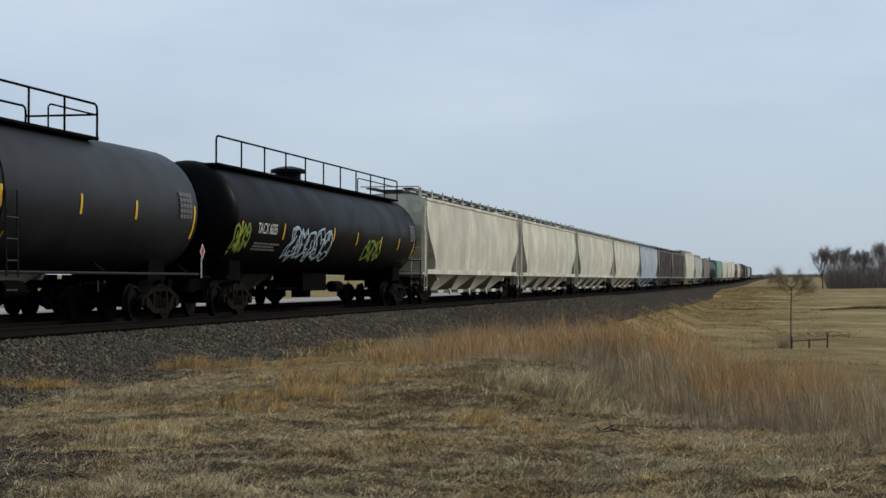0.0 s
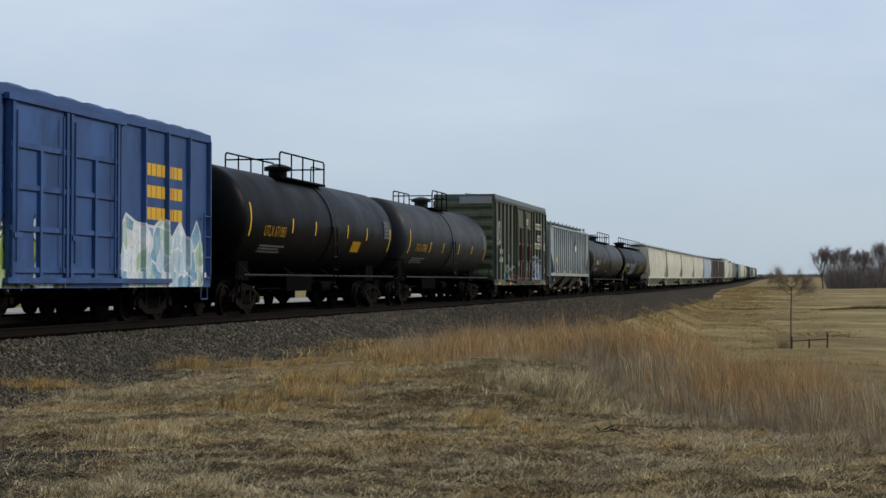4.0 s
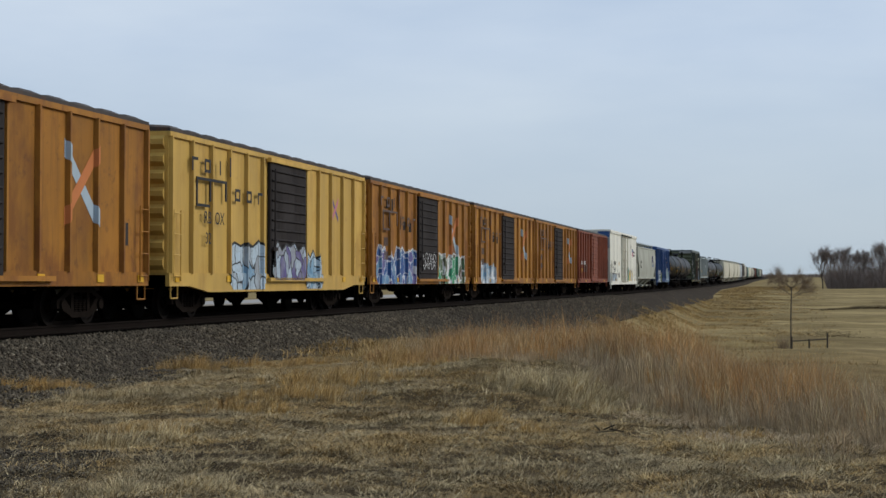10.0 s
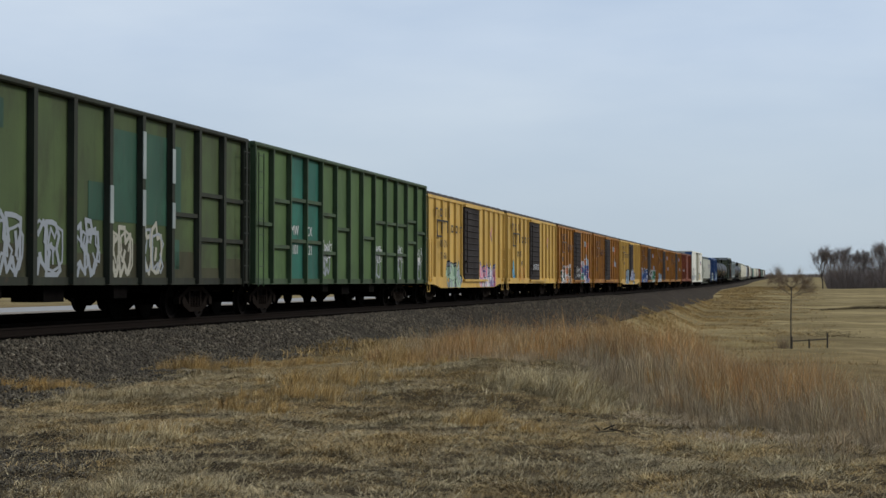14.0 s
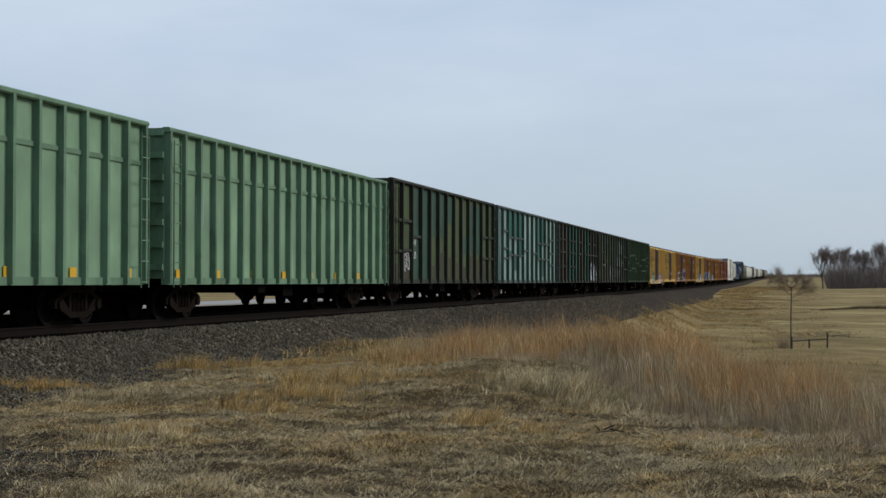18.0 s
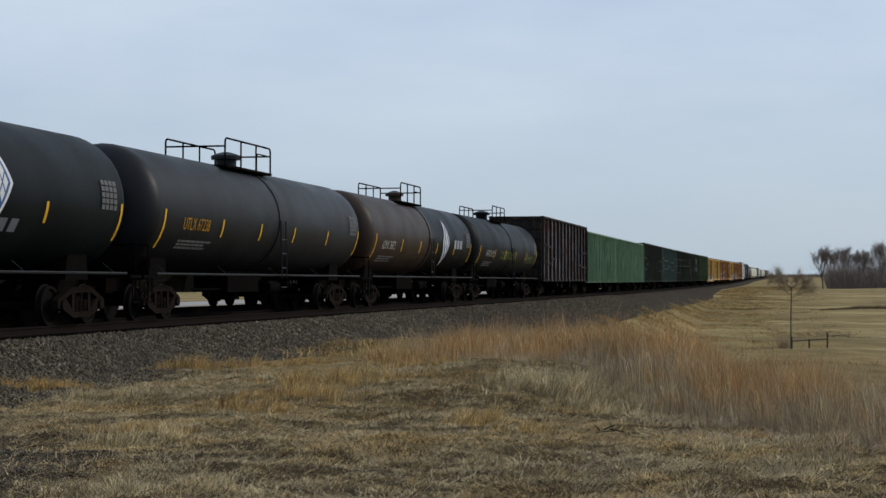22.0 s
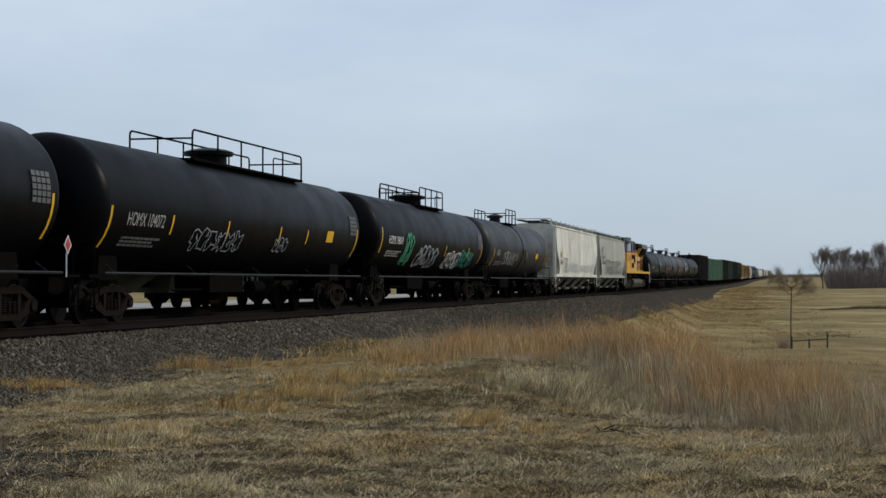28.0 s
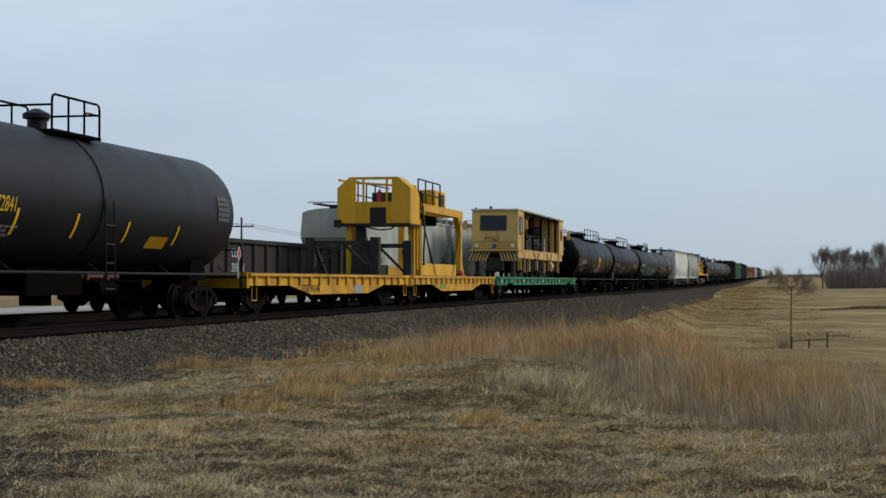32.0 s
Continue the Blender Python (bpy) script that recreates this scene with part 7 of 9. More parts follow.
for i in range(12):
    a, b = math.pi * (1.05 + 0.9 * i / 12), math.pi * (1.05 + 0.9 * (i + 1) / 12)
    sw.add([(5.7 + 1.25 * math.cos(a), -1.612, 2.95 + 0.6 * math.sin(a)), (5.7 + 1.25 * math.cos(b), -1.612, 2.95 + 0.6 * math.sin(b)), (5.7 + 1.1 * math.cos(b), -1.612, 3.0 + 0.46 * math.sin(b)), (5.7 + 1.1 * math.cos(a), -1.612, 3.0 + 0.46 * math.sin(a))], [(0, 1, 2, 3)])
part("swoosh_emblem", sw, M_PAINTS["blue"], chsx, "blue swoosh emblem")
for i in range(3):
    patch(chsx, 4.9 + i * 0.55, 5.0 + i * 0.55, 2.85, 3.5, -1.6, M_PAINTS["violet"], "emblem_bar")

armn = boxcar(-111.9, P_NEARWHITE, "bright white refrigerator car with plug door and graffiti", 21.7, 0.66, 4.98, 5.1, plain=True, pitch=23.2, cap=5.1, end_ribs=False, name="refrigerator_car")
dr = part("door", Mesh().box(-2.4, 1.4, -1.6, -1.5, 0.9, 4.75), P_NEARWHITE, armn)
P_RODS = paint("grimy_white_rods", (0.6, 0.55, 0.42), 0.15, 0.4, 0.6)
for x in (-2.45, -1.4, -0.3, 1.45):
    part("door_rod", Mesh().rod((x, -1.66, 0.85), (x, -1.66, 4.8), 0.035, 6), P_RODS, dr)
for z in (0.9, 1.3, 2.0, 2.75, 3.5, 4.7):
    part("door_rib", Mesh().box(-2.5, 1.5, -1.66, -1.6, z, z + 0.05), P_RODS, dr)
part("door_track", Mesh().box(-2.7, 5.2, -1.66, -1.5, 4.82, 4.92), P_OLIVERIB, armn)
for i in range(10):
    x = -10.4 + i * 2.3
    patch(armn, x, x + 0.014, 1.2, 4.0 + 0.3 * (i % 3), -1.499, M_GREYST, "side_seam")
lettering("ARMN", 0.56, M_BLACKST, armn, -8.2, 2.23, -1.515)
lettering("110881", 0.52, M_BLACKST, armn, -8.2, 1.72, -1.52, sx=0.78)
graffiti(armn, -10.75, -5.6, 0.7, 1.66, -1.51, ["grey", "paleblue", "grey", "black"], "black", 31, 5)
scrawl(armn, -10.6, -9.0, 2.05, 2.3, -1.512, "black", 34, 6, 0.03)
scrawl(armn, -8.9, -8.3, 1.95, 2.12, -1.512, "black", 35, 4, 0.022)
scrawl(armn, -5.5, -4.9, 1.7, 1.9, -1.512, "black", 36, 4, 0.022)
for x, z, w in ((-5.6, 1.55, 0.9), (-3.9, 2.6, 0.3), (-2.0, 3.9, 0.7), (-2.0, 2.75, 0.7), (8.2, 1.5, 0.4), (9.3, 2.0, 0.5), (9.3, 1.6, 0.5), (9.3, 1.2, 0.5)):
    bars(armn, x, z, -1.512 if abs(x) > 2.4 else -1.605, (w, w * 0.8), M_GREYST, "stencil_block", 0.045, 0.04, int(x * 7) + 80)
patch(armn, -4.35, -4.1, 2.25, 2.55, -1.51, M_YELLOW, "yellow_plate")
graffiti(armn, 1.7, 4.2, 0.75, 2.3, -1.51, ["green", "green", "white", "violet"], "black", 32, 4)
graffiti(armn, 4.0, 7.3, 0.75, 2.1, -1.515, ["yellow", "yellow", "grey", "white"], "black", 33, 4)
patch(armn, -4.5, -3.85, 1.25, 1.66, -1.51, M_BLACKST, "hatch")
part("shield_badge", Mesh().prism_y([(6.9, 3.6), (6.9, 3.25), (7.3, 3.1), (7.7, 3.25), (7.7, 3.6)], -1.515, -1.5), M_PAINTS["pink"], armn, "red white and blue shield emblem")
patch(armn, 6.9, 7.7, 3.55, 3.85, -1.512, M_PAINTS["blue"], "shield_head")
bars(armn, 7.9, 3.65, -1.51, (1.2, 1.2), M_BLACKST, "slogan_bars", 0.17, 0.12)
patch(armn, 5.7, 5.95, 3.85, 4.15, -1.51, M_BLACKST, 'hatch')
reflectors(armn, (-10.0, -6.5, 2.9, 6.2, 9.2), 1.05, -1.51)
# cooling unit on the end towards the rear
part("cooling_unit", Mesh().box(-11.35, -10.86, -1.2, 1.2, 1.2, 4.3, 0.05), M_IRON, armn)
part("unit_panel", Mesh().box(-11.4, -11.34, -0.9, 0.4, 3.2, 4.2), P_NEARWHITE, armn)
part("corner_panel", Mesh().box(-10.9, -10.86, -1.48, -0.7, 3.6, 4.5), M_PAINTS["grey"], armn)
part("corner_panel", Mesh().box(-10.91, -10.87, -1.48, -0.5, 4.5, 4.95), M_PAINTS["blue"], armn)

sou = boxcar(-133.9, P_RED, "oxide red boxcar with ribbed sliding door", 17.3, 0.84, 4.45, 4.62, door_mat=P_RED, door=(-1.6, 1.75), ribs=13, roof_mat=P_ROOF)
lettering("SOU", 0.36, M_WHITE, sou, -7.5, 2.1, -1.585, sx=0.9)
lettering("530 489", 0.36, M_WHITE, sou, -6.2, 2.1, -1.585, sx=0.9)
reflectors(sou, (-4.6, 0.5, 3.4, 6.6), 0.95, -1.56)
patch(sou, -7.4, -6.2, 1.62, 1.85, -1.585, M_YELLOW, "reflector_plate")
for x in (-5.2, -4.2, -3.2):
    patch(sou, x, x + 0.7, 1.6, 2.2, -1.583, M_PAINTS["brown"], "paint_patch")


def stroke(car, p, q, w, material, out=0.0, name="cross_emblem"):
    """A painted straight stroke laid over the ribs of a side."""
    xs_r = RIBBED[car.name][0]
    lo, hi = min(p.x, q.x), max(p.x, q.x)
    xs = sorted([lo + (hi - lo) * i / 14 for i in range(15)] + [r + e for r in xs_r for e in (-0.072, -0.036, 0.036, 0.072) if lo < r + e < hi])
    m = Mesh()
    vs = []
    for x in xs:
        d = min([abs(x - r) for r in xs_r])
        y = -1.507 - out - 0.101 * min(1.0, max(0.0, (0.068 - d) / 0.03))
        z = p.y + (q.y - p.y) * (x - p.x) / (q.x - p.x)
        vs += [(x, y, z - w * 0.72), (x, y, z + w * 0.72)]
    m.add(vs, [(2 * i - 2, 2 * i, 2 * i + 1, 2 * i - 1) for i in range(1, len(xs))])
    part(name, m, material, car)


def yellow_box(mid, mat, label, faded=True, door=(-1.5, 1.85), drop=False, seed=1):
    car = boxcar(mid, mat, label, 17.35, 0.82, 4.45, 4.64, door_mat=P_DOOR, door=door, ribs=13, roof_mat=P_ROOF, drop=drop, rib_mat=P_ORANGERIB if faded else None)
    # faded maker's word in plain bars
    col = M_PAINTS["brown"] if faded else M_BLACKST
    r = random.Random(seed)
    def glyph(x, z, w, h, kind):
        t = 0.075
        m = Mesh()
        if kind in ("o", "l", "s"):
            m.box(x, x + t, -1.606, -1.6, z, z + h)
        if kind in ("o", "s"):
            m.box(x + t, x + w, -1.606, -1.6, z + h - t, z + h)
        if kind == "o":
            m.box(x + w - t, x + w, -1.606, -1.6, z, z + h - t).box(x + t, x + w - t, -1.606, -1.6, z, z + t)
        part("company_name_bar", m, col, car)
    for x, kind, h in ((-7.4, "s", 0.34), (-6.55, "o", 0.34), (-5.5, "l", 0.36), (-4.75, "l", 0.5)):
        glyph(x, 3.6, 0.4, h, kind)
    for x, kind, h in ((-4.35, "o", 0.32), (-3.45, "o", 0.32), (-2.55, "s", 0.32)):
        glyph(x, 3.0, 0.38, h, kind)
    if faded:
        for x, z, w, h in ((-4.6, 2.85, 0.5, 0.5), (-3.75, 2.85, 0.6, 0.32), (-2.9, 2.8, 0.5, 0.34), (-6.3, 3.55, 0.5, 0.3), (-5.6, 3.5, 0.35, 0.42)):
            patch(car, x, x + w, z, z + h, -1.583, P_DOOR, "faded_letter_block")
    patch(car, -7.1, -5.0, 3.4, 3.47, -1.583, col, "emblem_line")
    patch(car, -7.1, -7.02, 2.75, 3.4, -1.583, col, "emblem_line")
    patch(car, -6.2, -6.12, 2.9, 3.4, -1.583, col, "emblem_line")
    patch(car, -5.08, -5.0, 2.95, 3.4, -1.583, col, "emblem_line")
    patch(car, -7.02, -6.2, 2.75, 2.82, -1.583, col, "emblem_line")
    # crossing strokes
    for a, b, c in (((4.5, 3.6), (6.0, 2.2), "paleblue" if faded else "violet"), ((6.0, 3.6), (4.5, 2.2), "orange" if faded else "pink")):
        k = 1.0 if faded else 0.45
        cx, cz = 5.25, 2.9 if faded else 3.2
        p, q = Vector((cx + (a[0] - 5.25) * k, cz + (a[1] - 2.9) * k)), Vector((cx + (b[0] - 5.25) * k, cz + (b[1] - 2.9) * k))
        stroke(car, p, q, 0.26 * k, M_PAINTS[c], 0.002 if c in ("orange", "pink") else 0.0)
    for x in (7.2,):
        patch(car, x, x + 0.45, 1.7, 2.2, -1.584, M_BLACKST, "consolidated_stencil")
    reflectors(car, (-8.2, -4.7, -1.4, 3.4, 6.1, 8.2), 0.98, -1.56, 0.3, 0.16)
    if not faded and seed != 7:
        lettering("RB  OX", 0.44, M_BLACKST, car, -6.6, 2.35, -1.606, "road_number")
        lettering("32  686" if seed == 8 else "32", 0.4, M_BLACKST, car, -6.5, 1.85, -1.606, "road_number")
    elif seed != 7:
        bars(car, -6.6, 2.5, -1.583, (0.9, 0.8), col, "road_number_bars", 0.3, 0.2, seed)
    return car


o1 = yellow_box(-152.3, P_ORANGE, "rusty orange boxcar with dark sliding door", seed=1)
o2 = yellow_box(-170.4, P_ORANGE2, "golden rusty boxcar with dark sliding door and pale graffiti", seed=2)
graffiti(o2, -7.0, -3.2, 0.7, 1.9, -1.585, ["white", "paleblue", "grey", "sky"], "grey", 41, 5)
o3 = yellow_box(-188.8, P_ORANGE, "rusty orange boxcar with blue and green graffiti panels", seed=3)
graffiti(o3, -7.8, -1.7, 0.66, 2.2, -1.585, ["blue", "sky", "blue", "violet"], "white", 42, 7)
graffiti(o3, 2.1, 7.8, 0.66, 2.2, -1.585, ["brown", "white", "brown"], "white", 43, 6, back="green")
scrawl(o3, -1.2, 1.2, 1.4, 2.0, -1.66, "white", 44, 5, 0.03)
y1 = yellow_box(-206.9, P_YELLOW, "clean yellow boxcar with dark door and silver-blue graffiti", False, drop=True, seed=4)
graffiti(y1, -4.6, -1.7, 0.7, 2.0, -1.585, ["paleblue", "sky", "paleblue", "grey"], "black", 45, 3)
graffiti(y1, -1.4, 1.7, 0.95, 2.1, -1.66, ["grey", "paleblue", "violet"], "black", 46, 4)
graffiti(y1, 1.95, 3.8, 0.7, 1.9, -1.585, ["paleblue", "sky"], "black", 47, 3)
o4 = yellow_box(-225.5, P_ORANGE, "rusty orange boxcar with dark sliding door", seed=5)
o5 = yellow_box(-243.6, P_ORANGE2, "rusty orange boxcar with green, white and blue graffiti", seed=6)
graffiti(o5, -7.4, -2.5, 0.68, 2.2, -1.585, ["dkgreen", "dkgreen", "white"], "white", 48, 4, back="orange")
graffiti(o5, 2.1, 7.1, 0.68, 2.5, -1.585, ["blue", "green", "blue", "white", "red"], "white", 49, 5)
scrawl(o5, -1.2, 1.4, 1.2, 1.9, -1.66, "white", 50, 5, 0.03)
y2 = yellow_box(-261.9, P_YELLOW, "yellow boxcar with dark sliding door and rust stains", False, seed=7)
graffiti(y2, -7.3, -6.1, 1.1, 2.15, -1.585, ["cyan", "cyan", "sky"], "black", 53, 2)
y3 = yellow_box(-280.1, P_YELLOW, "yellow boxcar with dark door and pink graffiti", False, drop=True, seed=8)
lettering("AB  OX", 0.42, M_BLACKST, y2, -5.9, 2.25, -1.606, "road_number")
lettering("548", 0.38, M_BLACKST, y2, -4.7, 1.78, -1.606, "road_number")
scrawl(y2, -5.3, -3.4, 1.0, 1.7, -1.606, "orange", 120, 4, 0.025)
scrawl(y2, -0.9, 1.2, 1.6, 1.9, -1.66, "white", 121, 6, 0.03)
graffiti(y3, -5.0, -2.0, 0.67, 1.85, -1.585, ["mint", "mint", "grey"], "black", 51, 4)
graffiti(y3, 2.2, 6.4, 0.67, 1.85, -1.585, ["pink", "violet", "pink"], "blue", 52, 5, back="white")


def plate(car, length, n, i, f0, f1, z0, z1, mat, name="patched_panel"):
    """Sheet welded or painted over part of one panel."""
    w = length / n
    x = -length / 2 + w * i
    part(name, Mesh().box(x + w * f0, x + w * f1, -1.509, -1.498, z0, z1), mat, car)


def grid_stiff(n, seed, lv=(1.9, 2.8, 3.6), p=0.6):
    r = random.Random(seed)
    return [(i, z) for i in range(n) for z in lv if r.random() < p]


mw1 = tall_gondola(-299.6, P_GREEN, "leaf green tall scrap gondola with emerald patches", 20.6, 21.6, 0.88, 4.7, 13, P_GREENRIB, {2: P_EMER, 3: P_EMER}, [(0, 2.5), (1, 1.9), (1, 3.2), (2, 2.1), (2, 3.3), (3, 2.1), (3, 3.3), (4, 1.8), (4, 3.0), (5, 2.6), (7, 2.4), (8, 1.9), (8, 3.0), (9, 1.9), (9, 3.0), (10, 1.9), (10, 3.0), (11, 2.4), (11, 3.2), (12, 2.8)], rib_w=0.05)
lettering("MW", 0.4, M_WHITE, mw1, -6.8, 2.28, -1.52)
lettering("CX", 0.4, M_WHITE, mw1, -5.3, 2.28, -1.52)
lettering("101", 0.4, M_WHITE, mw1, -6.7, 1.72, -1.52)
lettering("221", 0.4, M_WHITE, mw1, -5.3, 1.72, -1.52)
for i, (x, h) in enumerate(((-3.85, 1.9), (2.5, 2.1), (5.65, 2.2), (8.8, 1.9))):
    scrawl(mw1, x, x + 1.0, 1.0, h, -1.513, "grey", 60 + i, 2, 0.08)
    scrawl(mw1, x + 0.1, x + 1.2, 1.6, 2.2, -1.515, "white", 63 + i, 3, 0.03)
plate(mw1, 20.6, 13, 12, 0.35, 0.65, 1.55, 1.85, M_WHITE, "white_label")
plate(mw1, 20.6, 13, 10, 0.2, 0.55, 1.5, 2.0, M_BLACKST, "data_stencil")
mw2 = tall_gondola(-320.9, P_OLIVE, "olive brown tall scrap gondola with grey tags", 20.8, 21.4, 0.88, 4.7, 12, P_OLIVERIB, None, [(0, 2.2), (0, 3.3), (1, 2.2), (1, 3.2), (2, 2.5), (9, 2.5), (10, 1.95), (10, 3.05), (11, 1.95), (11, 3.0)], rib_w=0.1)
lettering("MW", 0.4, M_WHITE, mw2, -6.5, 2.4, -1.52)
lettering("100", 0.45, M_WHITE, mw2, -6.3, 2.0, -1.52)
for i, f0, f1, z0, z1 in ((7, 0.0, 1.0, 2.2, 4.2), (8, 0.0, 1.0, 2.2, 4.25), (9, 0.0, 0.45, 2.4, 4.1), (6, 0.5, 1.0, 2.2, 3.0), (3, 0.0, 1.0, 3.1, 4.55), (4, 0.0, 0.4, 3.75, 4.3), (2, 0.3, 1.0, 3.2, 4.5), (9, 0.1, 0.4, 1.2, 1.9)):
    plate(mw2, 20.8, 12, i, f0, f1, z0, z1, P_EMER_DARK)
for i, z0, z1 in ((7, 2.15, 2.95), (8, 3.2, 4.25), (8, 2.15, 2.95), (9, 2.15, 2.75), (9, 3.2, 4.0)):
    x = -10.4 + 20.8 / 12 * i
    part("rib_splice", Mesh().box(x - 0.085, x + 0.085, -1.655, -1.639, z0, z1), P_SILVER, mw2)
for i, x in enumerate((-3.3, -1.65, 0.1, 1.8, 3.55)):
    scrawl(mw2, x, x + 1.2, 1.0, 2.2, -1.512, "grey" if i < 3 else "beige", 70 + i, 2, 0.1)
    scrawl(mw2, x + 0.1, x + 1.3, 1.1, 2.05, -1.513, "grey" if i != 3 else "beige", 170 + i, 2, 0.06)
for i in range(12):
    plate(mw2, 20.8, 12, i, 0.0, 1.0, 0.95, 1.25 + 0.5 * ((i * 7) % 5) / 4, P_BROWNPATCH, "stained_panel")
mwa = tall_gondola(-342.3, P_BROWN, "dark brown tall scrap gondola with emerald patches", 20.6, 21.2, 0.88, 4.7, 13, P_OLIVERIB, {3: P_EMER, 4: P_EMER, 5: P_EMER, 8: P_EMER, 9: P_EMER}, grid_stiff(13, 4), rib_w=0.07)
graffiti(mwa, 6.5, 10.0, 0.95, 2.4, -1.52, ["paleblue", "grey", "white"], "black", 75, 4)
teal = tall_gondola(-363.5, P_TEAL, "pale teal tall scrap gondola with green patched panels", 20.3, 21.2, 0.88, 4.7, 13, paint("grey_green_rib", (0.05, 0.08, 0.07), 0.15, 0.5, 0.6), None, [(1, 2.1), (1, 2.6), (1, 3.5), (2, 2.3), (2, 3.2), (3, 2.3), (3, 3.2), (4, 2.3), (4, 3.2), (5, 2.6), (7, 2.5), (8, 2.2), (8, 3.1), (9, 2.2), (9, 3.1), (10, 2.2), (10, 3.1), (11, 1.9), (11, 2.6), (11, 3.4)], rib_w=0.07)
for i, z0, z1 in ((2, 3.25, 4.55), (3, 3.25, 4.55), (4, 3.25, 4.55), (2, 2.0, 2.5), (3, 1.5, 2.3), (4, 2.35, 3.2), (8, 2.25, 4.5), (9, 3.15, 4.5), (9, 1.2, 2.2)):
    plate(teal, 20.3, 13, i, 0.0, 1.0, z0, z1, P_EMER)
lettering("1211", 0.36, M_WHITE, teal, -6.5, 2.0, -1.52)
mw3 = tall_gondola(-384.7, P_OLIVE, "olive tall scrap gondola with dark ribs", 20.2, 21.2, 0.88, 4.7, 13, P_OLIVERIB, {2: P_EMER_DARK, 3: P_EMER_DARK}, [(0, 2.05), (0, 3.2), (1, 2.1), (1, 3.2), (2, 2.65), (11, 2.0), (11, 3.0), (12, 2.0), (12, 3.0)], rib_w=0.085)
for i, f0, f1, z0, z1 in ((4, 0.0, 1.0, 2.75, 4.55), (5, 0.0, 1.0, 2.75, 4.55), (6, 0.0, 1.0, 3.4, 4.5), (8, 0.0, 1.0, 2.15, 2.9), (9, 0.0, 1.0, 2.15, 4.4), (10, 0.0, 1.0, 2.15, 4.4)):
    plate(mw3, 20.2, 13, i, f0, f1, z0, z1, P_EMER_DARK)
for i in (0, 1, 4, 5, 6, 7, 8, 9, 10, 11, 12):
    plate(mw3, 20.2, 13, i, 0.0, 1.0, 0.99, 1.55 + 0.55 * ((i * 3) % 4) / 3, P_BROWNPATCH, "stained_panel")
scrawl(mw3, -8.0, -6.8, 1.3, 2.0, -1.512, "white", 76, 3, 0.04)
lettering("MW", 0.4, M_WHITE, mw3, -6.75, 2.3, -1.515)
lettering("X", 0.4, M_WHITE, mw3, -5.2, 2.3, -1.515)
lettering("100", 0.4, M_WHITE, mw3, -6.65, 1.8, -1.515)
lettering("85", 0.4, M_WHITE, mw3, -5.25, 1.8, -1.515)
for mid, ln in ((-405.9, 20.3), (-427.8, 20.9)):
    lg = tall_gondola(mid, P_MINT, "mint green tall ribbed gondola with yellow reflectors", ln, ln + 1.1, 0.88, 4.5, 20, P_MINTRIB, rib_w=0.07, band=3.55)
    reflectors(lg, [-ln / 2 + 0.8 + i * (ln - 1.6) / 7 for i in range(8)], 1.1, -1.52, 0.3, 0.2)
    patch(lg, -8.2, -7.7, 2.3, 3.0, -1.52, M_GREYST, "number_bar")
gon = tall_gondola(-448.9, P_RUSTWRECK, "derelict gondola in peeling rust, blue and white", 20.1, 21.2, 0.98, 4.76, 13, P_DARKRUST, None, [(0, 2.1), (0, 3.1), (1, 2.0), (1, 3.0), (2, 2.3), (10, 2.0), (11, 1.9), (11, 2.9), (12, 1.9), (12, 2.9)], rib_w=0.08)
patch(gon, -9.6, -9.2, 1.4, 1.75, -1.52, M_WHITE, "white_label")

ST6 = [(-8.3, 2.15, 0.9), (-4.4, 2.27, 0.45), (-1.4, 2.27, 0.45), (1.6, 2.27, 0.42), (5.0, 2.27, 0.42), (8.5, 2.2, 0.8)]
natx = tank_car(-469.3, P_BLACK3, "greenish black tank car with faint green overspray", 18.4, 19.4, text="NATX 251182", text_x=-6.7, text_z=2.14, stripes=ST6, rail=(-1.9, 1.6), manway=-0.4)
scrawl(natx, -2.8, 1.4, 2.05, 2.45, -1.53, "lime", 80, 8, 0.02)
scrawl(natx, 5.0, 7.2, 1.95, 2.3, -1.53, "lime", 81, 5, 0.02)


def grain_logo(car, x, z, k=1.0):
    def lens(w, h, y0, material, label="", cx=0.0, cz=0.0):
        m = Mesh()
        n = 16
        for i in range(n):
            ta, tb = -1 + 2 * i / n, -1 + 2 * (i + 1) / n
            wa, wb = w * (1 - abs(ta)), w * (1 - abs(tb))
            m.add([(x + 0.1 + cx - wa, y0, z + cz + h * ta), (x + 0.1 + cx + wa, y0, z + cz + h * ta), (x + 0.1 + cx + wb, y0, z + cz + h * tb), (x + 0.1 + cx - wb, y0, z + cz + h * tb)], [(0, 1, 2, 3)])
        part("leaf_emblem", m, material, car, label)
    lens(0.62 * k, 0.98 * k, -1.5, M_PAINTS["white"], "pale leaf emblem")
    lens(0.46 * k, 0.74 * k, -1.515, M_PAINTS["blue"])
    for dx, dz in ((0.0, 0.3), (0.0, -0.3), (-0.17, 0.0), (0.17, 0.0)):
        lens(0.14 * k, 0.24 * k, -1.53, M_PAINTS["white"], "", dx * k, dz * k)


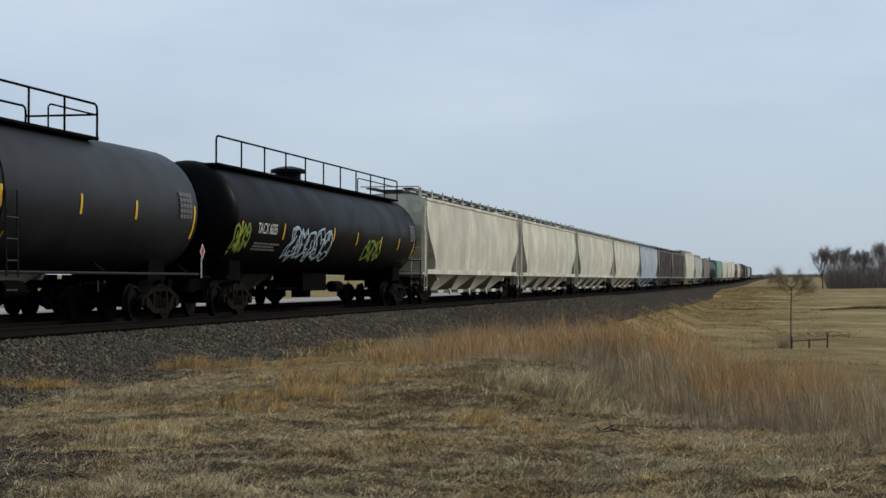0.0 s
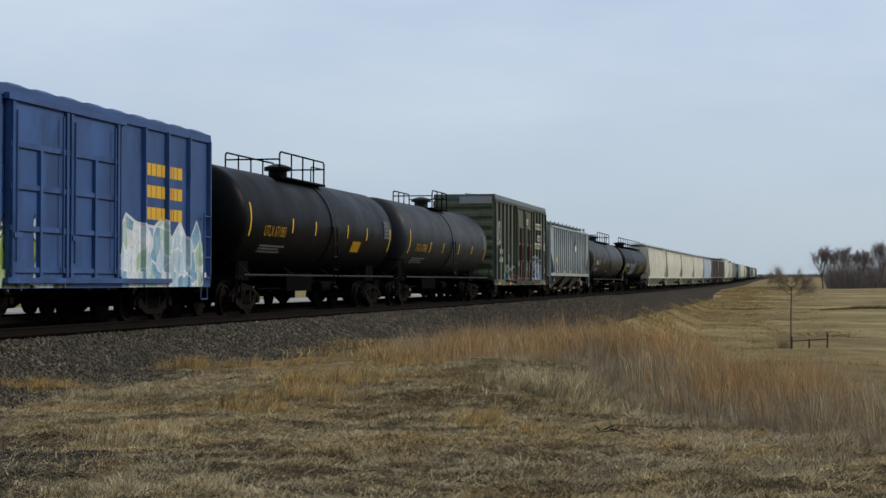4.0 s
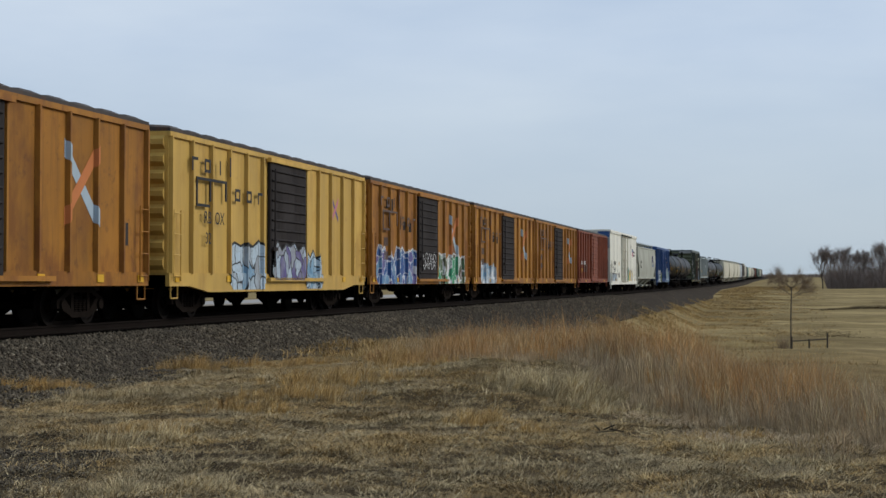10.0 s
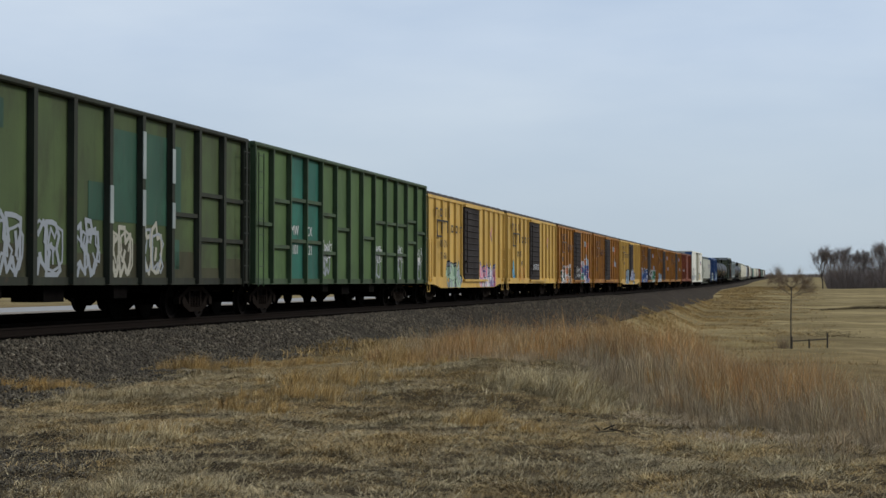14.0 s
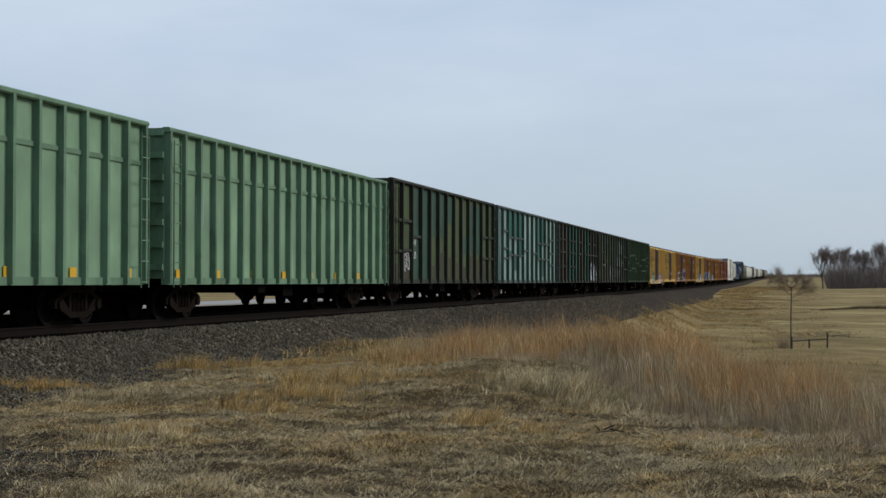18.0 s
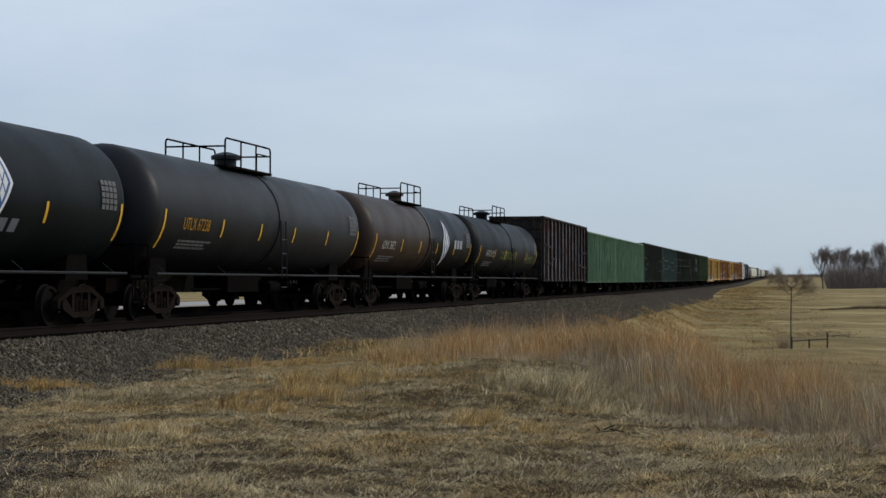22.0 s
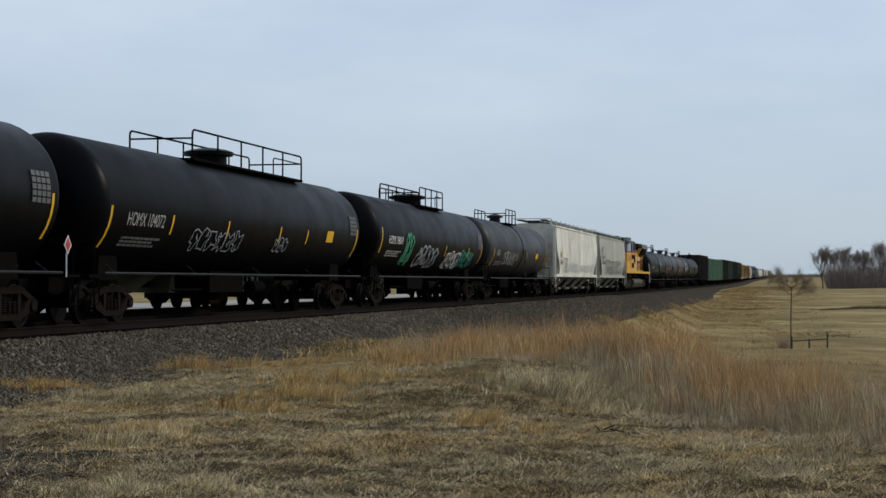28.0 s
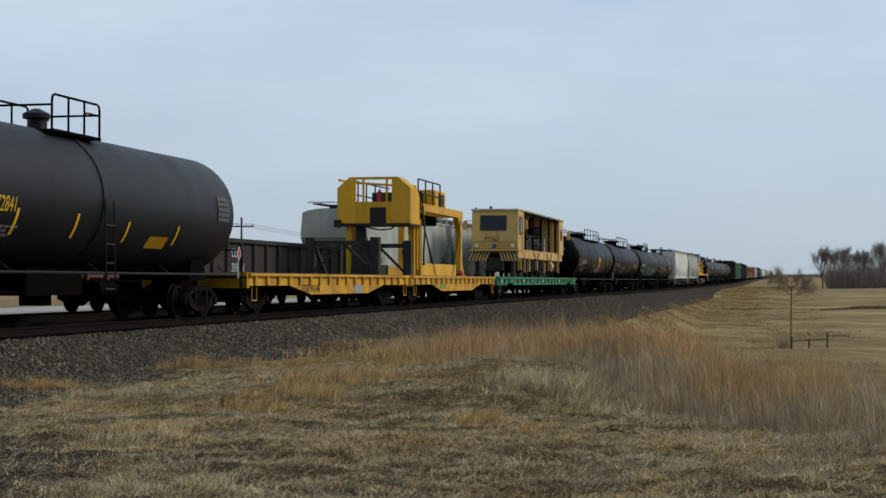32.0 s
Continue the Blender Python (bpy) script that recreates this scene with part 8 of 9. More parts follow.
admx1 = tank_car(-488.5, P_TANKBROWN, "tank car, brown rear half and black front half, with leaf emblem", 18.4, 19.4, mat2=P_BLACK, text="ADMX 26075", text_x=-7.3, text_z=2.1, stripes=ST6, rail=(-2.2, 1.2), manway=0.2, dome=0.3)
grain_logo(admx1, 3.1, 2.55)
for i in range(3):
    patch(admx1, 4.9 + i * 0.6, 5.3 + i * 0.6, 2.33, 2.7, -1.505, M_PAINTS["grey"], "company_name_bar")
utlx3 = tank_car(-507.8, P_BLACK2, "black tank car with yellow lettering", 18.4, 19.4, text="UTLX 67238", textcol=M_YELLOW, text_x=-7.1, text_z=2.17, stripes=ST6, rail=(-2.6, 1.2), manway=-0.2)
admx2 = tank_car(-527.1, P_BLACK3, "black tank car with white leaf emblem and small tags", 18.4, 19.4, text="ADMX 30210", text_x=-6.8, text_z=2.2, stripes=ST6, rail=(-2.1, 0.9), manway=-0.9, dome=0.3)
grain_logo(admx2, 3.0, 2.75, 0.7)
for i in range(3):
    patch(admx2, 2.8 + i * 0.45, 3.1 + i * 0.45, 1.85, 2.1, -1.46, M_PAINTS["grey"], "company_name_bar")
scrawl(admx2, -2.2, 1.2, 1.9, 2.4, -1.53, "grey", 85, 6, 0.04)
loco = locomotive(-549.2)

citx = covered_hopper(-571.6, P_CITX, "beige-grey covered hopper with outlined graffiti", 18.4, 19.6, z0=1.35, eave=4.35, top=4.72, bay_mat=P_BAY)
lettering("CITX", 0.36, M_BLACKST, citx, -7.1, 2.7, -1.61)
lettering("700376", 0.36, M_BLACKST, citx, -7.1, 2.23, -1.61)
scrawl(citx, -5.6, 5.3, 1.5, 2.6, -1.605, "black", 90, 14, 0.075)
scrawl(citx, 5.6, 6.9, 1.6, 2.1, -1.605, "black", 190, 4, 0.04)
scrawl(citx, -8.6, -6.8, 2.2, 3.6, -1.61, "black", 91, 4, 0.05)
tilx = covered_hopper(-593.0, P_TILX, "rust-stained off-white covered hopper with black tags", 20.9, 22.2, z0=1.35, eave=4.35, top=4.72, bays=4, bay_mat=P_BAY)
lettering("TILX", 0.36, M_BLACKST, tilx, -9.1, 2.48, -1.61)
lettering("637370", 0.36, M_BLACKST, tilx, -9.1, 2.0, -1.61)
scrawl(tilx, -7.6, -5.6, 1.5, 2.5, -1.6, "black", 92, 4, 0.045)
scrawl(tilx, -4.9, -0.6, 1.55, 2.1, -1.6, "grey", 192, 8, 0.04)
scrawl(tilx, 0.6, 3.4, 1.6, 2.0, -1.6, "black", 193, 7, 0.025)
scrawl(tilx, 4.0, 8.4, 1.6, 2.1, -1.6, "grey", 194, 10, 0.03)
t1 = tank_car(-615.9, P_BLACK2, "black tank car with white stencils and small graffiti", 19.6, 20.9, text="GATX", text_x=-7.5, text_z=2.2, stripes=ST6, rail=(-1.6, 1.4), manway=-0.2)
scrawl(t1, -5.5, -2.0, 1.8, 2.4, -1.53, "grey", 94, 6, 0.05)
patch(t1, 4.6, 5.4, 2.2, 2.5, -1.52, M_YELLOW, "yellow_plate")
t2 = tank_car(-636.9, P_BLACK, "long black tank car with mixed graffiti along the lower side", 20.4, 21.3, text="HOMX 196019", text_x=-8.3, text_z=2.3, stripes=[(-9.3, 2.4, 0.9), (1.6, 2.2, 0.45), (6.4, 2.2, 0.45), (9.4, 2.2, 0.9)], rail=(-0.8, 3.6), posts=5, manway=0.6, dome=0.7, seam=False)
part("catwalk_rail", m_tank_railing(-7.2, -0.9, 4.05, 0.5, 6, 0.85, False), M_IRON, t2)
scrawl(t2, -5.6, -4.4, 1.5, 2.7, -1.53, "green", 95, 3, 0.1)
scrawl(t2, -3.4, 0.2, 1.5, 2.3, -1.53, "grey", 96, 5, 0.08)
scrawl(t2, 2.0, 5.0, 1.5, 2.2, -1.5, "white", 97, 6, 0.06)
scrawl(t2, 4.8, 7.6, 1.6, 2.3, -1.5, "teal", 98, 4, 0.08)
t3 = tank_car(-659.4, P_BLACK, "long black tank car with reflective stripes and grey tags", 21.3, 22.4, text="HOMX 104072", text_x=-9.0, text_z=2.16, stripes=[(-9.9, 2.1, 0.9), (-6.4, 2.25, 0.45), (-2.6, 2.25, 0.45), (1.7, 2.25, 0.45), (4.3, 2.25, 0.42), (9.8, 2.2, 0.9)], rail=(-3.6, 5.6), posts=6, manway=-0.2, dome=0.62, seam=False)
scrawl(t3, -5.0, -1.4, 1.7, 2.25, -1.53, "grey", 100, 6, 0.03)
scrawl(t3, 1.4, 2.6, 1.75, 2.2, -1.53, "grey", 101, 3, 0.03)
patch(t3, 6.3, 7.0, 2.15, 2.5, -1.52, M_YELLOW, "yellow_plate")
t4 = tank_car(-681.9, P_BLACK, "long black tank car with white end number and graffiti", 21.3, 22.4, text="GATX 201808", text_x=-8.3, text_z=2.15, stripes=[(-9.9, 2.15, 1.0), (-5.1, 2.4, 0.45), (-3.0, 2.4, 0.45), (-0.9, 2.4, 0.45), (2.2, 2.38, 0.45), (4.2, 2.35, 0.42), (6.8, 2.3, 0.42), (9.8, 2.2, 0.9)], rail=(-2.6, 6.0), posts=6, manway=-0.5, dome=0.66, seam=False, placard=M_WHITE)
scrawl(t4, -9.4, -7.9, 2.0, 2.6, -1.53, "grey", 102, 4, 0.03)
scrawl(t4, -2.6, 4.6, 1.65, 2.15, -1.53, "grey", 103, 11, 0.022)
scrawl(t4, 0.9, 2.1, 1.6, 2.3, -1.5, "orange", 104, 4, 0.12)
patch(t4, 1.0, 1.9, 2.4, 2.7, -1.5, M_YELLOW, "yellow_plate")
for i, w in enumerate((0.5, 0.35, 0.6, 0.3)):
    part("stencil_block", Mesh().box(-10.665, -10.66, 0.55 - w, 0.55, 2.9 - 0.12 * i, 2.94 - 0.12 * i), M_GREYST, t4)
lettering("GATX 201808", 0.2, M_WHITE, t4, -10.67, 3.1, 0.7, "end_number", 1.0, face=0)
flatg = flat_car(-708.9, P_FLATGREEN, "bright green flat car with yellow reflectors", 29.2, 30.2, fish=False, pockets=22, tx=11.6)
reflectors(flatg, [-13.6 + i * 3.4 for i in range(9)], 0.96, -1.51, 0.5, 0.14)
track_machine(-708.9, 1.16)
flaty1 = flat_car(-733.2, P_FLATYELLOW, "worn yellow fishbelly flat car", 17.3, 18.3, deck_mat=P_DECK, tx=6.7)
patch(flaty1, -3.6, -2.6, 0.62, 0.9, -1.505, M_PAINTS["lime"], "paint_patch")
flaty2 = flat_car(-751.6, P_FLATYELLOW, "worn yellow fishbelly flat car with number", 18.2, 19.0, deck_mat=P_DECK, tx=7.2)
lettering("FTSX 911146", 0.33, M_BLACKST, flaty2, -4.3, 0.6, -1.512)
patch(flaty2, 1.5, 2.4, 0.54, 0.8, -1.505, M_PAINTS["grey"], "paint_patch")
gantry_machine(-740.0, 1.16)
cone = thing("traffic_cone", "orange traffic cone standing on a yellow flat car", "traffic cone")
part("cone", Mesh().lathe([(0, 0.15), (0.62, 0.03)], "z", (0, -1.1, 1.18), 12).box(-0.2, 0.2, -1.3, -0.9, 1.16, 1.19), M_PAINTS["orange"], cone)
CARS.append((cone, -730.5, LAT, SPEED))
last = tank_car(-770.0, P_BLACK2, "black tank car with yellow number and small top platform", 17.5, 18.8, text="UTLX 672841", textcol=M_YELLOW, text_x=-5.6, text_z=2.22, stripes=[(-3.6, 2.05, 0.5), (-1.0, 2.05, 0.5), (1.6, 2.0, 0.45), (4.5, 2.0, 0.45)], rail=(-1.0, 1.3), manway=0.0, dome=0.22, placard=M_WHITE)
patch(last, 3.0, 4.1, 1.68, 1.95, -1.4, M_YELLOW, "yellow_plate")

# ================= second train on the far track =================
F0 = 42.5 - SPEED2 * 30.5
for k in range(30):
    covered_hopper(F0 + 9.0 + 18.6 * k, P_GREYHOP, "grey covered hopper of the train on the far track", 17.2, 18.6, lat=LAT2, speed=SPEED2, full=k < 2, z0=1.4, eave=4.05, top=4.42, gear_full=False)
furx = CARS[-30][0]
lettering("FURX", 0.42, M_BLACKST, furx, -7.2, 2.2, -1.64)
lettering("845369", 0.42, M_BLACKST, furx, -7.2, 1.75, -1.64)
co_l = 37.8 - SPEED2 * 31.4
cog = low_gondola(co_l + 8.4, P_GONDBLK, "black-brown low gondola on the far track", 16.8, 18.0, 2.36, LAT2, SPEED2)
lettering("CO", 0.42, M_WHITE, cog, -5.0, 1.75, -1.5)
lettering("359 461", 0.42, M_WHITE, cog, -5.0, 1.25, -1.5)
patch(cog, -8.1, -7.9, 1.3, 2.0, -1.5, M_YELLOW, "reflector_plate")
low_gondola(co_l - 1.5 - 8.0, P_GONDRED, "brick red gondola on the far track", 16.0, 17.2, 2.75, LAT2, SPEED2)
for k in range(3):
    low_gondola(co_l - 1.5 - 8.0 - 17.6 * (k + 1), P_GONDBLK, "black-brown low gondola on the far track", 16.2, 17.4, 2.4, LAT2, SPEED2)

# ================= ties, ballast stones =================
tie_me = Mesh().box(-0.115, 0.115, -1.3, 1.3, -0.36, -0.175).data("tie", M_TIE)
track_ties = tagged(new("tie_row"), "row of weathered timber ties under the rails, coloured dark for the train's shade", "railway ties", kind="structure")
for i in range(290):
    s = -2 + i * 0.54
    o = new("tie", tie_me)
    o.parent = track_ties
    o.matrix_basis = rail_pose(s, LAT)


def raw_mesh(name, co, quads_tris, material):
    """co: (n, 3); quads_tris: list of index arrays with 3 or 4 columns."""
    me = bpy.data.meshes.new(name)
    me.vertices.add(len(co))
    me.vertices.foreach_set("co", np.asarray(co, np.float32).ravel())
    idx = np.concatenate([a.ravel() for a in quads_tris]).astype(np.int32)
    tot = np.concatenate([np.full(len(a), a.shape[1], np.int32) for a in quads_tris])
    start = np.concatenate([[0], np.cumsum(tot)[:-1]]).astype(np.int32)
    me.loops.add(len(idx))
    me.loops.foreach_set("vertex_index", idx)
    me.polygons.add(len(tot))
    me.polygons.foreach_set("loop_start", start)
    me.polygons.foreach_set("loop_total", tot)
    me.materials.append(material)
    me.update(calc_edges=True)
    return me


NP = np.random.RandomState(5)


def scatter_stones(name, n, s0, s1, u0, u1, size, label):
    s = NP.uniform(s0, s1, n)
    u = u0 + (u1 - u0) * NP.uniform(0, 1, n)
    prof_u = np.array([0, 1.4, 1.9, 2.4, 4.0, 4.9, 6.0])
    prof_z = np.array([-0.19, -0.2, -0.26, -0.42, -1.13, -1.56, -2.4])
    pts = np.array([tuple(on_track(a, LAT - b, float(np.interp(b, prof_u, prof_z)))) for a, b in zip(s, u)])
    gz = np.array([ground_z(p[0], p[1]) for p in pts])
    pts[:, 2] = np.maximum(pts[:, 2], gz)
    stones(name, pts, size, label)


def stones(name, pts, size, label):
    n = len(pts)
    base = np.array([(1, 0, 0), (-1, 0, 0), (0, 1, 0), (0, -1, 0), (0, 0, 1), (0, 0, -1)], float)
    sc = NP.uniform(0.55, 1.25, (n, 1, 3)) * size * NP.uniform(0.6, 1.3, (n, 1, 1))
    v = base[None] * sc + NP.uniform(-0.3, 0.3, (n, 6, 3)) * size
    a = NP.uniform(0, 6.28, n)
    c, d = np.cos(a), np.sin(a)
    t = NP.uniform(-0.8, 0.8, n)
    x = v[:, :, 0] * c[:, None] - v[:, :, 1] * d[:, None]
    y = v[:, :, 0] * d[:, None] + v[:, :, 1] * c[:, None]
    z = v[:, :, 2] * np.cos(t)[:, None] + x * np.sin(t)[:, None]
    co = np.stack([x, y, z], 2) + pts[:, None, :]
    f = np.array([(0, 2, 4), (2, 1, 4), (1, 3, 4), (3, 0, 4), (2, 0, 5), (1, 2, 5), (3, 1, 5), (0, 3, 5)])
    idx = (np.arange(n) * 6)[:, None, None] + f[None]
    me = raw_mesh(name, co.reshape(-1, 3), [idx.reshape(-1, 3)], M_STONE)
    tagged(new(name, me), label, "ballast", kind="stuff")


scatter_stones("ballast_stones", 60000, 14, 62, 1.4, 4.9, 0.042, "loose grey brown crushed ballast stones on the shoulder")
scatter_stones("ballast_stones_far", 26000, 62, 130, 1.4, 5.0, 0.045, "loose grey ballast stones further along the shoulder")


# ================= grass =================
def blades(name, x, y, h, w, lean, material, label, z=None, droop=0.25, az=None, lying=False):
    """Grass blades as bent ribbons. lean: how far the tip moves sideways, in parts of the height."""
    n = len(x)
    if z is None:
        z = np.array([ground_z(a, b) for a, b in zip(x, y)])
    az = NP.uniform(0, 2 * np.pi, n) if az is None else az
    wd = NP.uniform(0, np.pi, n)
    wx, wy = np.cos(wd) * w / 2, np.sin(wd) * w / 2
    lx, ly = np.cos(az) * lean * h, np.sin(az) * lean * h
    b = np.stack([x, y, z - 0.02], 1)
    mid = b + np.stack([lx * 0.35, ly * 0.35, h * 0.6], 1)
    tip = b + np.stack([lx, ly, h * (1 - droop * lean)], 1)
    if lying:
        mid = b + np.stack([lx * 0.5, ly * 0.5, h + 0.02], 1)
        tip = b + np.stack([lx, ly, h * NP.uniform(0.2, 1.3, n) + 0.02], 1)
    o = np.stack([wx, wy, np.zeros(n)], 1)
    co = np.stack([b - o, b + o, mid + o * 0.8, mid - o * 0.8, tip], 1).reshape(-1, 3)
    k = np.arange(n) * 5
    quads = np.stack([k, k + 1, k + 2, k + 3], 1)
    tris = np.stack([k + 3, k + 2, k + 4], 1)
    me = raw_mesh(name, co, [quads, tris], material)
    tagged(new(name, me), label, "grass", kind="stuff")


M_G_SHORT = blade_mat("matted_dry_grass", [(0.18, 0.138, 0.082), (0.32, 0.252, 0.148), (0.46, 0.37, 0.225), (0.24, 0.182, 0.11), (0.7, 0.59, 0.39)])
M_G_WARM = blade_mat("golden_brown_short_grass", [(0.24, 0.155, 0.068), (0.42, 0.295, 0.135), (0.32, 0.205, 0.09), (0.62, 0.475, 0.25)])
M_G_GOLD = blade_mat("golden_tuft_grass", [(0.36, 0.20, 0.062), (0.52, 0.345, 0.13), (0.43, 0.25, 0.08), (0.64, 0.475, 0.23), (0.30, 0.19, 0.085), (0.70, 0.55, 0.30)], low=0.6)
M_G_STRAW = blade_mat("pale_straw_grass", [(0.32, 0.245, 0.14), (0.50, 0.395, 0.225), (0.74, 0.62, 0.40), (0.40, 0.30, 0.165)], low=0.6)
M_G_RUST = blade_mat("rust_red_tall_grass", [(0.38, 0.175, 0.066), (0.50, 0.285, 0.11), (0.56, 0.385, 0.18), (0.42, 0.20, 0.08), (0.66, 0.53, 0.31)], patch_scale=0.55, low=0.6)
M_G_GREY = blade_mat("grey_tan_tall_grass", [(0.22, 0.162, 0.105), (0.37, 0.285, 0.188), (0.52, 0.42, 0.29), (0.29, 0.19, 0.112), (0.70, 0.59, 0.42)], patch_scale=0.55)
M_G_FIELD = blade_mat("far_slope_grass", [(0.34, 0.228, 0.102), (0.4, 0.278, 0.124), (0.47, 0.338, 0.16), (0.31, 0.212, 0.1)], patch_scale=0.1, low=0.62)
M_WEED = blade_mat("brown_weeds", [(0.12, 0.09, 0.054), (0.17, 0.128, 0.076), (0.23, 0.176, 0.103)], 0.95)
M_BRUSH = blade_mat("bare_twig_brush", [(0.15, 0.122, 0.12), (0.22, 0.18, 0.172), (0.29, 0.24, 0.225)], 0.95, 0.2, 0.8)
M_TWIG = blade_mat("brown_fine_twigs", [(0.17, 0.125, 0.092), (0.24, 0.18, 0.13), (0.31, 0.24, 0.175)], 0.95, 0.4, 0.9)


def fan(n, x0, x1, d0, d1):
    """Places in a wedge before the eye: slope x0..x1 (x over depth), depth d0..d1, even over the ground."""
    d = np.sqrt(NP.uniform(d0 * d0, d1 * d1, n))
    return NP.uniform(x0, x1, n) * d, d


def pick(x, y, keep):
    return x[keep], y[keep]


def off_bed(x, y, u0=4.55):
    s = x * CAM_S + y * CAM_C
    l = -(x * CAM_C - y * CAM_S)
    return (LAT - l) > u0


def clump(x, y, scale, seed):
    return np.array([noise.noise(Vector((a * scale, b * scale, seed))) for a, b in zip(x, y)])


TALL_EDGE_X = np.array([-0.06, -0.012, 0.02, 0.077, 0.113, 0.185, 0.28, 0.36])
TALL_EDGE_D = np.array([31.0, 29.0, 27.0, 26.0, 22.5, 18.5, 15.5, 14.5])
TALL_BACK_D = np.array([34.0, 34.0, 36.0, 36.0, 33.0, 26.0, 20.5, 19.0])


def tall_zone(x, y):
    return y - np.interp(x / y, TALL_EDGE_X, TALL_EDGE_D)


# bare places of the foreground: x, y, half width, half depth, how bare
BARE = [(-4.1, 15.2, 0.9, 2.0, 0.9), (-4.9, 17.9, 0.8, 0.8, 0.6), (-3.57, 20.75, 0.5, 0.45, 0.95), (-2.6, 16.9, 0.55, 0.4, 0.95), (-2.2, 16.2, 0.45, 0.3, 0.7), (-4.4, 18.7, 0.8, 0.35, 0.7),
        (-4.0, 28.3, 1.2, 0.6, 0.9), (-0.74, 22.2, 0.8, 0.4, 0.5), (2.0, 18.7, 0.35, 0.3, 0.9), (1.2, 14.5, 0.8, 0.25, 0.5), (3.6, 15.6, 0.7, 0.25, 0.5)]


def bareness(x, y):
    wob = 1 + 0.7 * clump(x, y, 1.4, 31)
    out = np.zeros(len(x))
    for a, b, ra, rb, k in BARE:
        q = ((x - a) / ra) ** 2 + ((y - b) / rb) ** 2
        out = np.maximum(out, k * np.clip(1.6 * wob - q, 0, 1))
    return out


gx, gy = -4.2 + NP.normal(0, 0.75, 9000), 15.4 + NP.normal(0, 1.6, 9000)
stones("soil_gravel", np.array([(a, b, ground_z(a, b) + 0.004) for a, b in zip(gx, gy)]), 0.016, "small gravel on a bare patch of soil")
def lie(x, y, spread, seed=81):
    """Way in which the blades lie: neighbours share it."""
    return 0.6 + 4.0 * clump(x, y, 0.6, seed) + 4.0 * clump(x, y, 2.1, seed + 1) + NP.normal(0, spread, len(x))


def tussocks(cx, cy, per, radius, h, spread):
    """Blades of many small tussocks: places, heights, and the way each leans out from its heart."""
    m = len(cx)
    ox, oy = NP.normal(0, 1, (m, per)), NP.normal(0, 1, (m, per))
    r = radius[:, None] * 0.6
    size = NP.uniform(0.55, 1.3, m)[:, None]
    hh = h[:, None] * size * NP.uniform(0.45, 1.1, (m, per)) * np.exp(-0.12 * (ox ** 2 + oy ** 2))
    az = np.arctan2(oy, ox) + NP.normal(0, spread, (m, per))
    return (cx[:, None] + ox * r).ravel(), (cy[:, None] + oy * r).ravel(), hh.ravel(), az.ravel()


# matted short grass of the foreground, combed strands in patches of two tones
x, y = fan(540000, -0.30, 0.30, 11.5, 32)
x, y = pick(x, y, off_bed(x, y, 3.9 + 0.7 * NP.uniform(0, 1, len(x))) & (tall_zone(x, y) < 1.0))
c = clump(x, y, 0.55, 2) + 0.5 * clump(x, y, 1.9, 22) + 0.5 * clump(x, y, 4.5, 24)
keep = (NP.uniform(-0.6, 0.3, len(x)) < c + 0.2) & (NP.uniform(0, 1, len(x)) > 0.9 * bareness(x, y))
x, y, c = x[keep], y[keep], c[keep]
warm = clump(x, y, 0.38, 41) + 0.5 * clump(x, y, 1.3, 43) + NP.normal(0, 0.15, len(x)) > 0.12
for sel, mat, nm, lb in ((~warm, M_G_SHORT, "short_grass", "matted grey-tan dry grass of the foreground"), (warm, M_G_WARM, "short_golden_grass", "matted golden-brown dry grass in patches")):
    xs, ys = x[sel], y[sel]
    n = len(xs)
    h = NP.uniform(0.006, 0.03, n) * (1 + 1.6 * np.clip(c[sel], 0, 1))
    blades(nm, xs, ys, h, NP.uniform(0.003, 0.0085, n), NP.uniform(0.05, 0.22, n) / h, mat, lb, az=lie(xs, ys, 0.95), lying=True)
# small tussocks that give the mat its lumps
for nm, cnt, seed, mat, lb in (("grass_tussocks", 3400, 51, M_G_SHORT, "low grey-tan tussocks in the matted grass"), ("golden_tussocks", 1500, 52, M_G_WARM, "low golden tussocks in the matted grass")):
    tx, ty = fan(cnt, -0.30, 0.30, 12, 31)
    tx, ty = pick(tx, ty, off_bed(tx, ty, 4.8) & (tall_zone(tx, ty) < 1.5) & (bareness(tx, ty) < 0.35) & (clump(tx, ty, 0.7, seed) > -0.12))
    px, py, ph, pa = tussocks(tx, ty, 34, NP.uniform(0.06, 0.2, len(tx)), NP.uniform(0.05, 0.15, len(tx)), 0.5)
    n = len(px)
    blades(nm, px, py, ph, NP.uniform(0.003, 0.008, n), NP.uniform(0.4, 2.0, n), mat, lb, az=0.7 * pa + 0.3 * lie(px, py, 0.6))
# upright wisps among it
x, y = fan(9000, -0.30, 0.30, 12, 30)
x, y = pick(x, y, off_bed(x, y, 4.8) & (tall_zone(x, y) < 1) & (clump(x, y, 0.5, 51) > 0.05))
n = len(x)
blades("grass_wisps", x, y, NP.uniform(0.06, 0.24, n), NP.uniform(0.002, 0.005, n), NP.uniform(0.3, 1.6, n), M_G_STRAW, "thin pale wisps standing in the short grass", az=lie(x, y, 0.5))
# pale straws lying loose
x, y = fan(5200, -0.30, 0.30, 12, 30)
x, y = pick(x, y, off_bed(x, y, 5.0) & (tall_zone(x, y) < 2))
n = len(x)
h = NP.uniform(0.02, 0.06, n)
blades("loose_straw", x, y, h, NP.uniform(0.005, 0.011, n), NP.uniform(0.2, 0.55, n) / h, M_G_STRAW, "pale loose straw lying on the grass", az=lie(x, y, 0.8), lying=True)


